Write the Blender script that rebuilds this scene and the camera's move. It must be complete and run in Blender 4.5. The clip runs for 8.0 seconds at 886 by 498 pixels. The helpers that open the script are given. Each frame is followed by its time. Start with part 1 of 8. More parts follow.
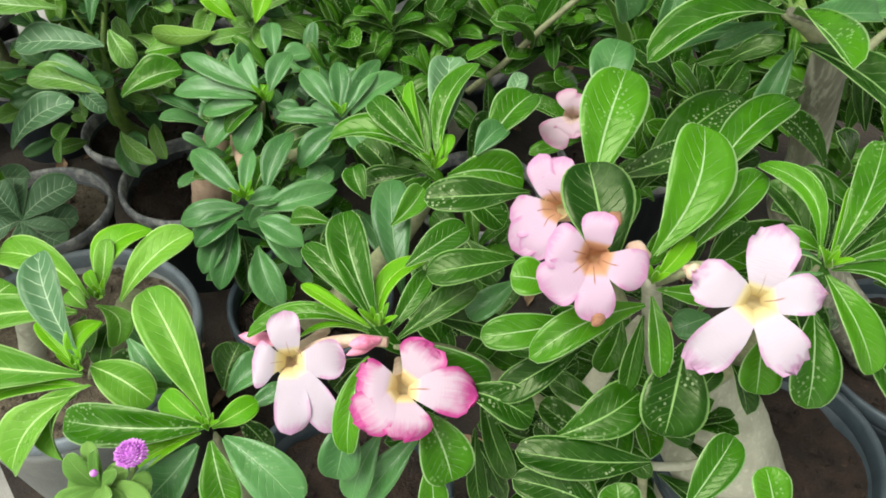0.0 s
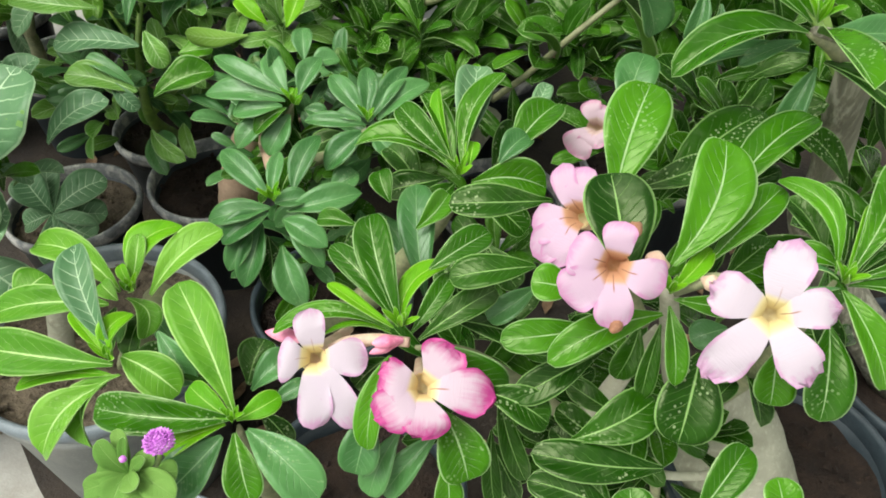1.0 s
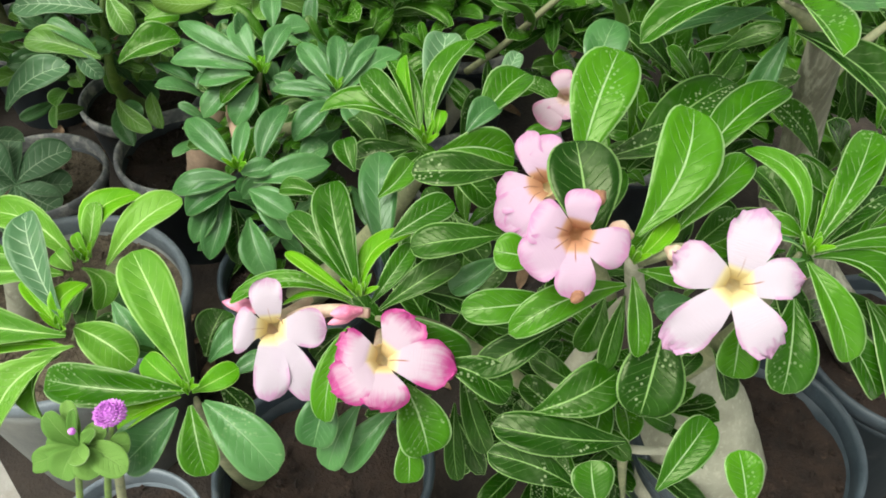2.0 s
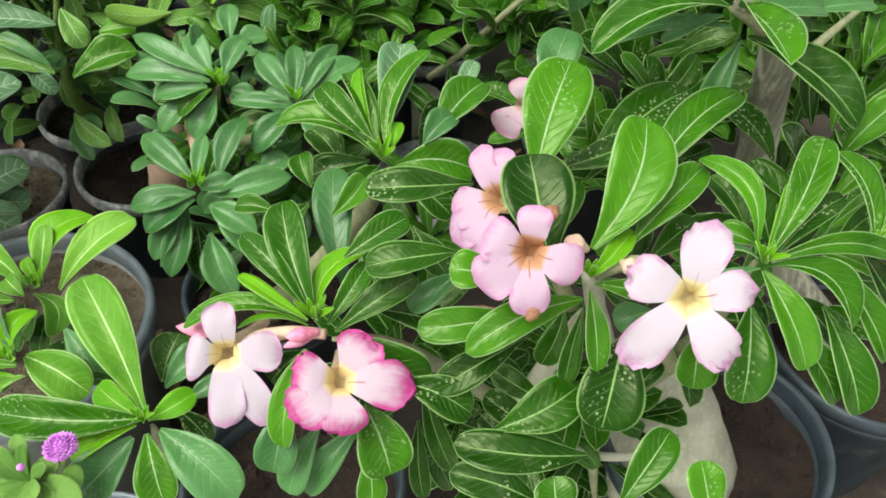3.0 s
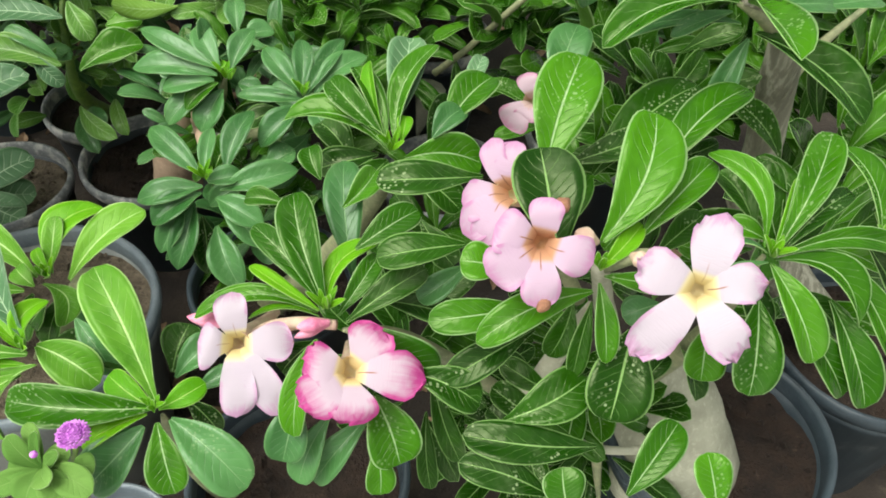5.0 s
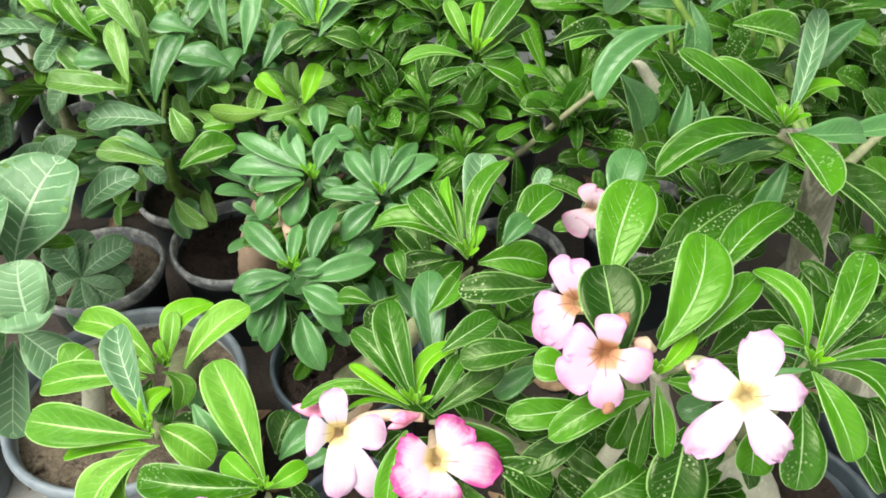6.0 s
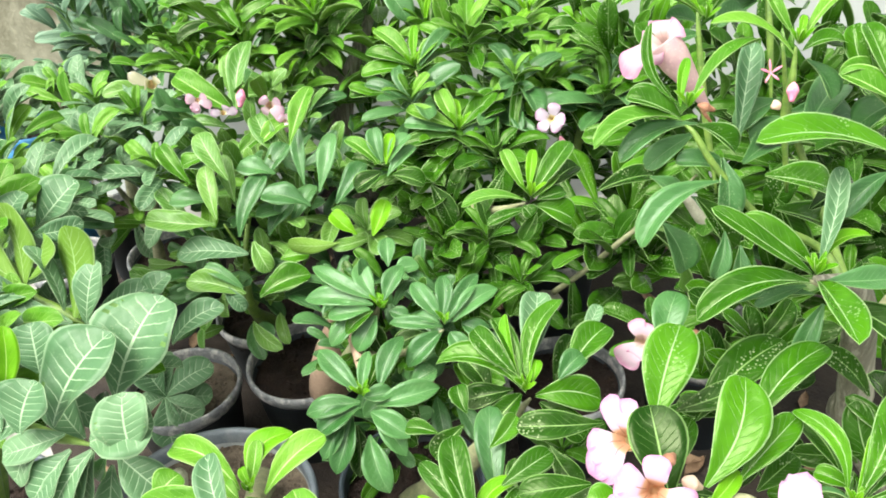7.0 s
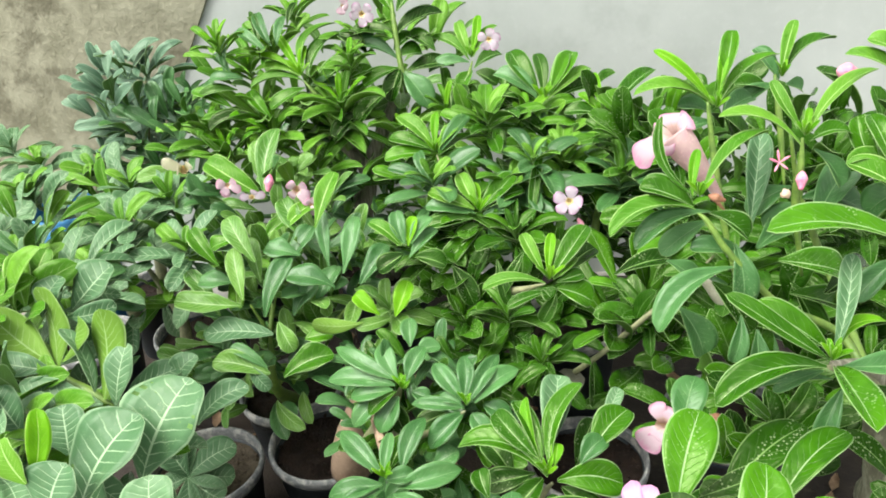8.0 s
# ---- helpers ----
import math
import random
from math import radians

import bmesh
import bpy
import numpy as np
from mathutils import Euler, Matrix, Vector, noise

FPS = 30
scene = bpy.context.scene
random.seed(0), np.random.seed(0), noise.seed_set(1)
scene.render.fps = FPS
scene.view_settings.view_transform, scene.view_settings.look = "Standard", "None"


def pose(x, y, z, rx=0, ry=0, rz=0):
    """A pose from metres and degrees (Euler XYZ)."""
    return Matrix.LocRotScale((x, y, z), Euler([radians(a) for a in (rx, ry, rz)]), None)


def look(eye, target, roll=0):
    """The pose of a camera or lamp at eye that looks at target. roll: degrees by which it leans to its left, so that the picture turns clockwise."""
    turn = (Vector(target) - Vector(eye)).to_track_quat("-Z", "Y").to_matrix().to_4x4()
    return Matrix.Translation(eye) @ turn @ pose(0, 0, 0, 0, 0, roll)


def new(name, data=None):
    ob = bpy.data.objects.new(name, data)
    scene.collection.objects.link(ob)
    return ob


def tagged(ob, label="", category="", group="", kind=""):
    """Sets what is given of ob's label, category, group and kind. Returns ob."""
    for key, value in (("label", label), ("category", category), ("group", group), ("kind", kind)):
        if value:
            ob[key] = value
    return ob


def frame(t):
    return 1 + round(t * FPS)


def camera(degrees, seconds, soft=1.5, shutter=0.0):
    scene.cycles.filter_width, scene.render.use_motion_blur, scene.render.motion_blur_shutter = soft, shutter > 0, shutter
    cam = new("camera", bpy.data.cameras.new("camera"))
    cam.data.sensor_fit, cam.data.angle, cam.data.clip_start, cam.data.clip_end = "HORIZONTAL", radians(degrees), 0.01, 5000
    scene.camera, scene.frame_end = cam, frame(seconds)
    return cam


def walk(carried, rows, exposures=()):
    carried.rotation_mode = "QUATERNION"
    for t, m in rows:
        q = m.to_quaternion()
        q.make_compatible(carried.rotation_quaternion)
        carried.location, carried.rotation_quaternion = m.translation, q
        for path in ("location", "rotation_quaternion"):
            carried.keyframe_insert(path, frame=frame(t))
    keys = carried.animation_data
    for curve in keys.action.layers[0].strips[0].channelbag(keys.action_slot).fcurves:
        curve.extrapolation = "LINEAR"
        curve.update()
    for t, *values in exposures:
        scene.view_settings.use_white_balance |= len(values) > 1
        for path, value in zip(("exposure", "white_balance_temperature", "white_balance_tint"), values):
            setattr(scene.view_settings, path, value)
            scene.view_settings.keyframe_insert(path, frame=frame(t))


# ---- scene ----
cam = camera(61.3, 8.0, soft=1.8)
PATH = [
    (0, (0.011, 0.023, 0.971), (-0.015, 1.454, -0.427), 0.1),
    (0.5, (-0.006, 0.009, 0.98), (-0.074, 1.452, -0.404), 0.3),
    (1, (0.008, 0.013, 0.979), (-0.067, 1.452, -0.407), 0.5),
    (1.2, (0.013, 0.014, 0.966), (-0.058, 1.435, -0.44), 1.2),
    (2.5, (0.026, 0.024, 0.967), (0.034, 1.426, -0.459), 2.5),
    (3, (0.034, 0.031, 0.97), (0.071, 1.433, -0.456), 2.4),
    (3.5, (0.032, 0.03, 0.97), (0.076, 1.433, -0.454), 2.1),
    (4, (0.031, 0.028, 0.969), (0.074, 1.436, -0.451), 2.4),
    (5.3, (0.022, 0.024, 0.971), (0.057, 1.42, -0.461), 3.1),
    (5.5, (0.015, 0.018, 0.987), (0.021, 1.43, -0.429), 2.3),
    (6, (0.007, -0.005, 1.043), (-0.092, 1.501, -0.27), -0.6),
    (6.5, (0.011, -0.024, 1.083), (-0.201, 1.563, -0.114), -3.0),
    (7, (0.012, -0.036, 1.11), (-0.255, 1.62, 0.02), -4.4),
    (7.5, (0.015, -0.043, 1.128), (-0.29, 1.674, 0.149), -5.4),
    (8, (0.015, -0.049, 1.132), (-0.308, 1.698, 0.214), -5.3),
]
EXPOSURES = [(0.0, 0.67, 6650, 3), (5.5, 0.67, 6650, 3), (6.0, 1.11, 6650, 6), (6.5, 1.30, 6650, 7), (7.0, 1.36, 6650, 7), (8.0, 1.12, 6650, 7)]
walk(cam, [(t, look(eye, target, roll)) for t, eye, target, roll in PATH], EXPOSURES)

# ---- world and light: bright overcast daylight ----
world = bpy.data.worlds.new("overcast_sky")
scene.world = world
world.use_nodes = True
wn = world.node_tree
bg = wn.nodes["Background"]
sky = wn.nodes.new("ShaderNodeTexSky")
sky.sky_type, sky.sun_disc = "NISHITA", False
sky.sun_elevation, sky.sun_rotation = radians(62), radians(-125)
sky.dust_density, sky.air_density, sky.ozone_density = 6.0, 1.0, 0.6
veil = wn.nodes.new("ShaderNodeHueSaturation")  # cloud cover takes most of the blue out of the sky
veil.inputs["Saturation"].default_value = 0.12
wn.links.new(sky.outputs[0], veil.inputs["Color"])
wn.links.new(veil.outputs[0], bg.inputs[0])
bg.inputs[1].default_value = 0.15
sun = new("sun", bpy.data.lights.new("sun", "SUN"))
sun.data.energy, sun.data.angle, sun.data.color = 1.5, radians(40), (1.0, 0.96, 0.9)
sun.matrix_world = look((-1.3, -0.9, 3.2), (0, 0, 0))

# ---- materials ----


def nodes_of(name):
    m = bpy.data.materials.new(name)
    m.use_nodes = True
    return m, m.node_tree, m.node_tree.nodes["Principled BSDF"]


def mathn(nt, op, a, b=None, c=None):
    n = nt.nodes.new("ShaderNodeMath")
    n.operation = op
    for i, v in enumerate((a, b, c)):
        if v is None:
            continue
        if isinstance(v, (int, float)):
            n.inputs[i].default_value = v
        else:
            nt.links.new(v, n.inputs[i])
    return n.outputs[0]


def ramp01(nt, v, lo, hi):
    n = nt.nodes.new("ShaderNodeMapRange")
    n.interpolation_type = "SMOOTHSTEP"
    nt.links.new(v, n.inputs[0])
    n.inputs[1].default_value, n.inputs[2].default_value = lo, hi
    return n.outputs[0]


def mixc(nt, f, a, b):
    n = nt.nodes.new("ShaderNodeMix")
    n.data_type = "RGBA"
    if isinstance(f, (int, float)):
        n.inputs[0].default_value = f
    else:
        nt.links.new(f, n.inputs[0])
    for v, k in ((a, 6), (b, 7)):
        if isinstance(v, tuple):
            n.inputs[k].default_value = (*v, 1)
        else:
            nt.links.new(v, n.inputs[k])
    return n.outputs[2]


def noisen(nt, vec, scale, detail=3.0, rough=0.55):
    n = nt.nodes.new("ShaderNodeTexNoise")
    n.inputs["Scale"].default_value, n.inputs["Detail"].default_value, n.inputs["Roughness"].default_value = scale, detail, rough
    if vec is not None:
        nt.links.new(vec, n.inputs["Vector"])
    return n.outputs["Fac"]


def bumpn(nt, height, strength, distance, bsdf):
    b = nt.nodes.new("ShaderNodeBump")
    b.inputs["Strength"].default_value, b.inputs["Distance"].default_value = strength, distance
    nt.links.new(height, b.inputs["Height"])
    nt.links.new(b.outputs[0], bsdf.inputs["Normal"])


def leaf_material(name, dark, light, vein, rough=0.36, veins=0.35, spots=0.25, through_light=0.22, rib=0.03, gloss=0.5, rows=10.0, net=0.28, fat=0.44, sheen_tint=(0.84, 0.96, 0.58), margin=0.85, ribs=0.85, slant=5.0, waver=1.3, relief=0.14):
    """Blade colour between dark and light, pale midrib, side veins and margin; u runs across, v along the blade."""
    m, nt, bsdf = nodes_of(name)
    uv = nt.nodes.new("ShaderNodeUVMap")
    sep = nt.nodes.new("ShaderNodeSeparateXYZ")
    nt.links.new(uv.outputs[0], sep.inputs[0])
    u, v = sep.outputs[0], sep.outputs[1]
    info = nt.nodes.new("ShaderNodeObjectInfo")
    geo = nt.nodes.new("ShaderNodeNewGeometry")
    rnd = mathn(nt, "FRACT", mathn(nt, "ADD", info.outputs["Random"], geo.outputs["Random Per Island"]))
    tc = nt.nodes.new("ShaderNodeTexCoord")
    off = nt.nodes.new("ShaderNodeVectorMath")
    off.operation = "ADD"
    nt.links.new(tc.outputs["Object"], off.inputs[0])
    shift = mathn(nt, "MULTIPLY", rnd, 7.0)
    nt.links.new(shift, off.inputs[1])
    vec = off.outputs[0]
    side = mathn(nt, "ABSOLUTE", mathn(nt, "SUBTRACT", u, 0.5))
    mott = noisen(nt, vec, 55, 4)
    fine = noisen(nt, vec, 420, 2)
    tone = mathn(nt, "ADD", mathn(nt, "MULTIPLY", rnd, 0.75), mathn(nt, "MULTIPLY", mathn(nt, "SUBTRACT", mott, 0.5), 0.9))
    tone = ramp01(nt, tone, -0.1, 1.0)
    col = mixc(nt, tone, dark, light)
    # side veins leave the midrib at a slant and fade towards the margin
    s = mathn(nt, "SUBTRACT", mathn(nt, "MULTIPLY", v, rows), mathn(nt, "MULTIPLY", side, slant))
    s = mathn(nt, "ADD", s, mathn(nt, "MULTIPLY", mott, waver))
    strength = ramp01(nt, noisen(nt, vec, 90, 2), net, net + 0.35)
    tri = mathn(nt, "ABSOLUTE", mathn(nt, "SUBTRACT", mathn(nt, "FRACT", s), 0.5))
    vn = mathn(nt, "MULTIPLY", mathn(nt, "MULTIPLY", ramp01(nt, tri, fat, 0.5), strength), ramp01(nt, side, 0.5, 0.12))
    col = mixc(nt, mathn(nt, "MULTIPLY", vn, veins), col, vein)
    # midrib, wider at the base
    ribw = mathn(nt, "MULTIPLY", mathn(nt, "SUBTRACT", 1.25, v), rib)
    ribm = ramp01(nt, mathn(nt, "DIVIDE", side, ribw), 1.25, 0.6)
    edge = ramp01(nt, side, 0.456, 0.484)
    pale = mathn(nt, "MAXIMUM", ribm, mathn(nt, "MULTIPLY", edge, margin))
    col = mixc(nt, mathn(nt, "MULTIPLY", pale, ribs), col, vein)
    # dried water marks and dust on some leaves
    vor = nt.nodes.new("ShaderNodeTexVoronoi")
    vor.inputs["Scale"].default_value = 300
    nt.links.new(vec, vor.inputs["Vector"])
    patch = ramp01(nt, noisen(nt, vec, 38, 2), 0.5, 0.64)
    some = ramp01(nt, mathn(nt, "FRACT", mathn(nt, "MULTIPLY", rnd, 13.7)), 0.35, 0.65)
    dots = mathn(nt, "MULTIPLY", mathn(nt, "MULTIPLY", ramp01(nt, vor.outputs["Distance"], 0.36, 0.2), patch), some)
    dust = mathn(nt, "MULTIPLY", ramp01(nt, noisen(nt, vec, 24, 4, 0.65), 0.5, 0.8), 0.25)
    col = mixc(nt, mathn(nt, "MULTIPLY", mathn(nt, "MAXIMUM", dots, dust), spots), col, (0.44, 0.54, 0.30))
    nt.links.new(col, bsdf.inputs["Base Color"])
    r = mathn(nt, "ADD", mathn(nt, "MULTIPLY", mott, 0.2), rough - 0.1)
    nt.links.new(mathn(nt, "ADD", r, mathn(nt, "MULTIPLY", dots, 0.25)), bsdf.inputs["Roughness"])
    bsdf.inputs["Specular IOR Level"].default_value = gloss
    # the sky's reflection is coloured, taking blue out of the leaf's sheen
    bsdf.inputs["Specular Tint"].default_value = (*sheen_tint, 1)
    h = mathn(nt, "ADD", mathn(nt, "MULTIPLY", vn, -0.5), mathn(nt, "MULTIPLY", fine, 0.12))
    h = mathn(nt, "ADD", h, mathn(nt, "MULTIPLY", mott, 0.9))
    h = mathn(nt, "SUBTRACT", h, mathn(nt, "MULTIPLY", tri, relief))
    h = mathn(nt, "SUBTRACT", h, mathn(nt, "MULTIPLY", ribm, 0.8))
    h = mathn(nt, "ADD", h, mathn(nt, "MULTIPLY", noisen(nt, vec, 34, 2), 3.2))
    bumpn(nt, h, 0.6, 0.0014, bsdf)
    tr = nt.nodes.new("ShaderNodeBsdfTranslucent")
    nt.links.new(mixc(nt, 0.5, col, light), tr.inputs[0])
    mx = nt.nodes.new("ShaderNodeMixShader")
    mx.inputs[0].default_value = through_light
    nt.links.new(bsdf.outputs[0], mx.inputs[1])
    nt.links.new(tr.outputs[0], mx.inputs[2])
    nt.links.new(mx.outputs[0], nt.nodes["Material Output"].inputs[0])
    return m


VEIN = (0.33, 0.49, 0.22)
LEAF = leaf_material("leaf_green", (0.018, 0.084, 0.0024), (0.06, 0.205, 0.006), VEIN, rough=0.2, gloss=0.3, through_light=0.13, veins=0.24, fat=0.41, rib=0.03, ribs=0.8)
# old leaves' deep green, darkened further to hold the shade under the canopy
DARK = leaf_material("leaf_deep_green_shaded", (0.0064, 0.0335, 0.0017), (0.022, 0.089, 0.0034), (0.26, 0.44, 0.14), rough=0.22, gloss=0.28, spots=0.5, through_light=0.07, veins=0.26, fat=0.41, rib=0.03, ribs=0.72)
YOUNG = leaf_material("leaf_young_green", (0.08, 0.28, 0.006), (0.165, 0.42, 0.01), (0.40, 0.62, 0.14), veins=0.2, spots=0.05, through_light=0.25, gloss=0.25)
MID = leaf_material("leaf_cool_green", (0.033, 0.12, 0.026), (0.087, 0.234, 0.065), (0.25, 0.42, 0.19), rough=0.34, rib=0.024, through_light=0.14, gloss=0.46, sheen_tint=(0.95, 1.0, 0.95), ribs=0.62, margin=0.5)
PALE = leaf_material("leaf_grey_green", (0.068, 0.165, 0.068), (0.128, 0.248, 0.115), (0.42, 0.58, 0.36), rough=0.40, veins=0.85, rows=8.5, net=0.02, spots=0.3, rib=0.027, through_light=0.14, gloss=0.32, fat=0.41, sheen_tint=(0.95, 1.0, 0.9), slant=2.6, waver=0.5, relief=0.6, margin=0.5)
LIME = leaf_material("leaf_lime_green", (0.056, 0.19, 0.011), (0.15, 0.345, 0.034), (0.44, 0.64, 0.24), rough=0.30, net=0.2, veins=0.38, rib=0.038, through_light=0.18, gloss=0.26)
CRINKLED = leaf_material("leaf_lime_veined", (0.060, 0.185, 0.020), (0.165, 0.345, 0.056), (0.44, 0.62, 0.30), rough=0.34, net=0.08, veins=0.5, rib=0.036, through_light=0.18, gloss=0.36, fat=0.39, rows=9.0, sheen_tint=(0.95, 1.0, 0.9))
GLAUCOUS = leaf_material("leaf_blue_green", (0.078, 0.160, 0.098), (0.15, 0.26, 0.165), (0.30, 0.42, 0.31), rough=0.4, veins=0.3, through_light=0.12, gloss=0.35, sheen_tint=(0.95, 1.0, 0.9))
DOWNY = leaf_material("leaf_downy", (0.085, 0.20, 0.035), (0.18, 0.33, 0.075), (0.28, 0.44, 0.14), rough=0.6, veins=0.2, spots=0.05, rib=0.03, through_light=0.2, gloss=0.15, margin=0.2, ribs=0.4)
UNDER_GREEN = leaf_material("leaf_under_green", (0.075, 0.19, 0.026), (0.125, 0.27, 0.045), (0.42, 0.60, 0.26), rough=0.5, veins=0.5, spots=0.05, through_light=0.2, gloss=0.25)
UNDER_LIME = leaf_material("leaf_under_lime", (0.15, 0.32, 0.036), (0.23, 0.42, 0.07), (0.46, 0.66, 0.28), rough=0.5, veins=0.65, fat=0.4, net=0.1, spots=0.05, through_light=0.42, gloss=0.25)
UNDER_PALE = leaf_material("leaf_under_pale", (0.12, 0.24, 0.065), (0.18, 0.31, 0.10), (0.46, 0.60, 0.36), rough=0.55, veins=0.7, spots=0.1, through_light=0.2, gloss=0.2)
# the small leaves of the bushes further back show their margins less; the first two greens are lightened for haze
SMALL = {"leaf_green": leaf_material("leaf_green_small", (0.023, 0.098, 0.0035), (0.076, 0.232, 0.0095), VEIN, rough=0.2, gloss=0.3, through_light=0.13, veins=0.24, fat=0.41, rib=0.036, margin=0.3, ribs=0.5),
         "leaf_deep_green_shaded": leaf_material("leaf_deep_green_small", (0.014, 0.062, 0.003), (0.047, 0.155, 0.0075), (0.26, 0.44, 0.14), rough=0.22, gloss=0.28, spots=0.5, through_light=0.11, veins=0.26, fat=0.41, rib=0.036, margin=0.16, ribs=0.42),
         "leaf_cool_green": leaf_material("leaf_cool_green_small", (0.03, 0.108, 0.024), (0.08, 0.212, 0.06), (0.25, 0.42, 0.19), rough=0.34, rib=0.026, through_light=0.14, gloss=0.46, sheen_tint=(0.95, 1.0, 0.95), margin=0.3, ribs=0.5),
         "leaf_lime_green": leaf_material("leaf_lime_green_small", (0.056, 0.19, 0.011), (0.15, 0.345, 0.034), (0.44, 0.64, 0.24), rough=0.30, net=0.2, veins=0.38, rib=0.038, through_light=0.18, gloss=0.26, margin=0.4, ribs=0.6)}
UNDERSIDE = {"leaf_young_green": UNDER_LIME, "leaf_lime_green_small": UNDER_LIME, "leaf_lime_green": UNDER_LIME, "leaf_lime_veined": UNDER_LIME, "leaf_grey_green": UNDER_PALE, "leaf_blue_green": UNDER_PALE}


def petal_material(name, inner, mid, rim, spread, line=(0.34, 0.15, 0.09), burnt=0.0):
    m, nt, bsdf = nodes_of(name)
    uv = nt.nodes.new("ShaderNodeUVMap")
    sep = nt.nodes.new("ShaderNodeSeparateXYZ")
    nt.links.new(uv.outputs[0], sep.inputs[0])
    side = mathn(nt, "ABSOLUTE", mathn(nt, "SUBTRACT", sep.outputs[0], 0.5))
    v = sep.outputs[1]
    tc = nt.nodes.new("ShaderNodeTexCoord")
    n = noisen(nt, tc.outputs["Object"], 130, 4)
    e = mathn(nt, "MAXIMUM", mathn(nt, "MULTIPLY", mathn(nt, "MULTIPLY", side, 2.0), ramp01(nt, v, 0.3, 0.55)), v)
    e = mathn(nt, "ADD", e, mathn(nt, "MULTIPLY", mathn(nt, "SUBTRACT", n, 0.5), 0.3))
    rays = nt.nodes.new("ShaderNodeMapping")
    rays.inputs["Scale"].default_value = (15, 1.4, 1)
    nt.links.new(uv.outputs[0], rays.inputs[0])
    e = mathn(nt, "ADD", e, mathn(nt, "MULTIPLY", mathn(nt, "SUBTRACT", noisen(nt, rays.outputs[0], 1.0, 2), 0.5), 0.34))
    col = mixc(nt, ramp01(nt, v, 0.23, 0.32), inner, mid)
    streak = mathn(nt, "MULTIPLY", mathn(nt, "MULTIPLY", ramp01(nt, side, 0.034, 0.014), ramp01(nt, v, 0.42, 0.34)), ramp01(nt, v, 0.06, 0.14))
    each = nt.nodes.new("ShaderNodeObjectInfo")
    col = mixc(nt, mathn(nt, "MULTIPLY", streak, ramp01(nt, each.outputs["Random"], 0.35, 0.6)), col, line)
    col = mixc(nt, ramp01(nt, e, spread, 1.0), col, rim)
    if burnt:  # withered brown at the tips of some lobes
        spot = noisen(nt, tc.outputs["Object"], 210, 3)
        gone = ramp01(nt, mathn(nt, "ADD", v, mathn(nt, "MULTIPLY", mathn(nt, "SUBTRACT", spot, 0.5), burnt)), 1.0, 1.07)
        col = mixc(nt, mathn(nt, "MULTIPLY", gone, 0.85), col, (0.26, 0.13, 0.06))
    nt.links.new(col, bsdf.inputs["Base Color"])
    bsdf.inputs["Roughness"].default_value = 0.6
    wave = nt.nodes.new("ShaderNodeTexNoise")
    mp = nt.nodes.new("ShaderNodeMapping")
    mp.inputs["Scale"].default_value = (3, 60, 1)
    mp.inputs["Rotation"].default_value = (0, 0, radians(90))
    nt.links.new(uv.outputs[0], mp.inputs[0])
    nt.links.new(mp.outputs[0], wave.inputs["Vector"])
    wave.inputs["Scale"].default_value = 1.0
    bumpn(nt, wave.outputs["Fac"], 0.25, 0.0015, bsdf)
    tr = nt.nodes.new("ShaderNodeBsdfTranslucent")
    nt.links.new(col, tr.inputs[0])
    mx = nt.nodes.new("ShaderNodeMixShader")
    mx.inputs[0].default_value = 0.3
    nt.links.new(bsdf.outputs[0], mx.inputs[1])
    nt.links.new(tr.outputs[0], mx.inputs[2])
    nt.links.new(mx.outputs[0], nt.nodes["Material Output"].inputs[0])
    return m


PETAL = petal_material("petal_blush", (0.62, 0.34, 0.20), (0.557, 0.386, 0.515), (0.55, 0.25, 0.45), 0.70)
PETAL_WHITE = petal_material("petal_white_pink", (0.82, 0.70, 0.38), (0.548, 0.464, 0.545), (0.53, 0.29, 0.47), 0.74, burnt=0.34)
PETAL_PINK = petal_material("petal_pink", (0.66, 0.50, 0.46), (0.558, 0.405, 0.477), (0.57, 0.26, 0.40), 0.7, line=(0.60, 0.38, 0.34))
PETAL_MAGENTA = petal_material("petal_magenta_rim", (0.80, 0.64, 0.34), (0.558, 0.423, 0.513), (0.50, 0.045, 0.25), 0.52)
PETAL_CREAM = petal_material("petal_cream", (0.65, 0.60, 0.32), (0.675, 0.630, 0.450), (0.75, 0.68, 0.54), 0.7, line=(0.65, 0.58, 0.32))


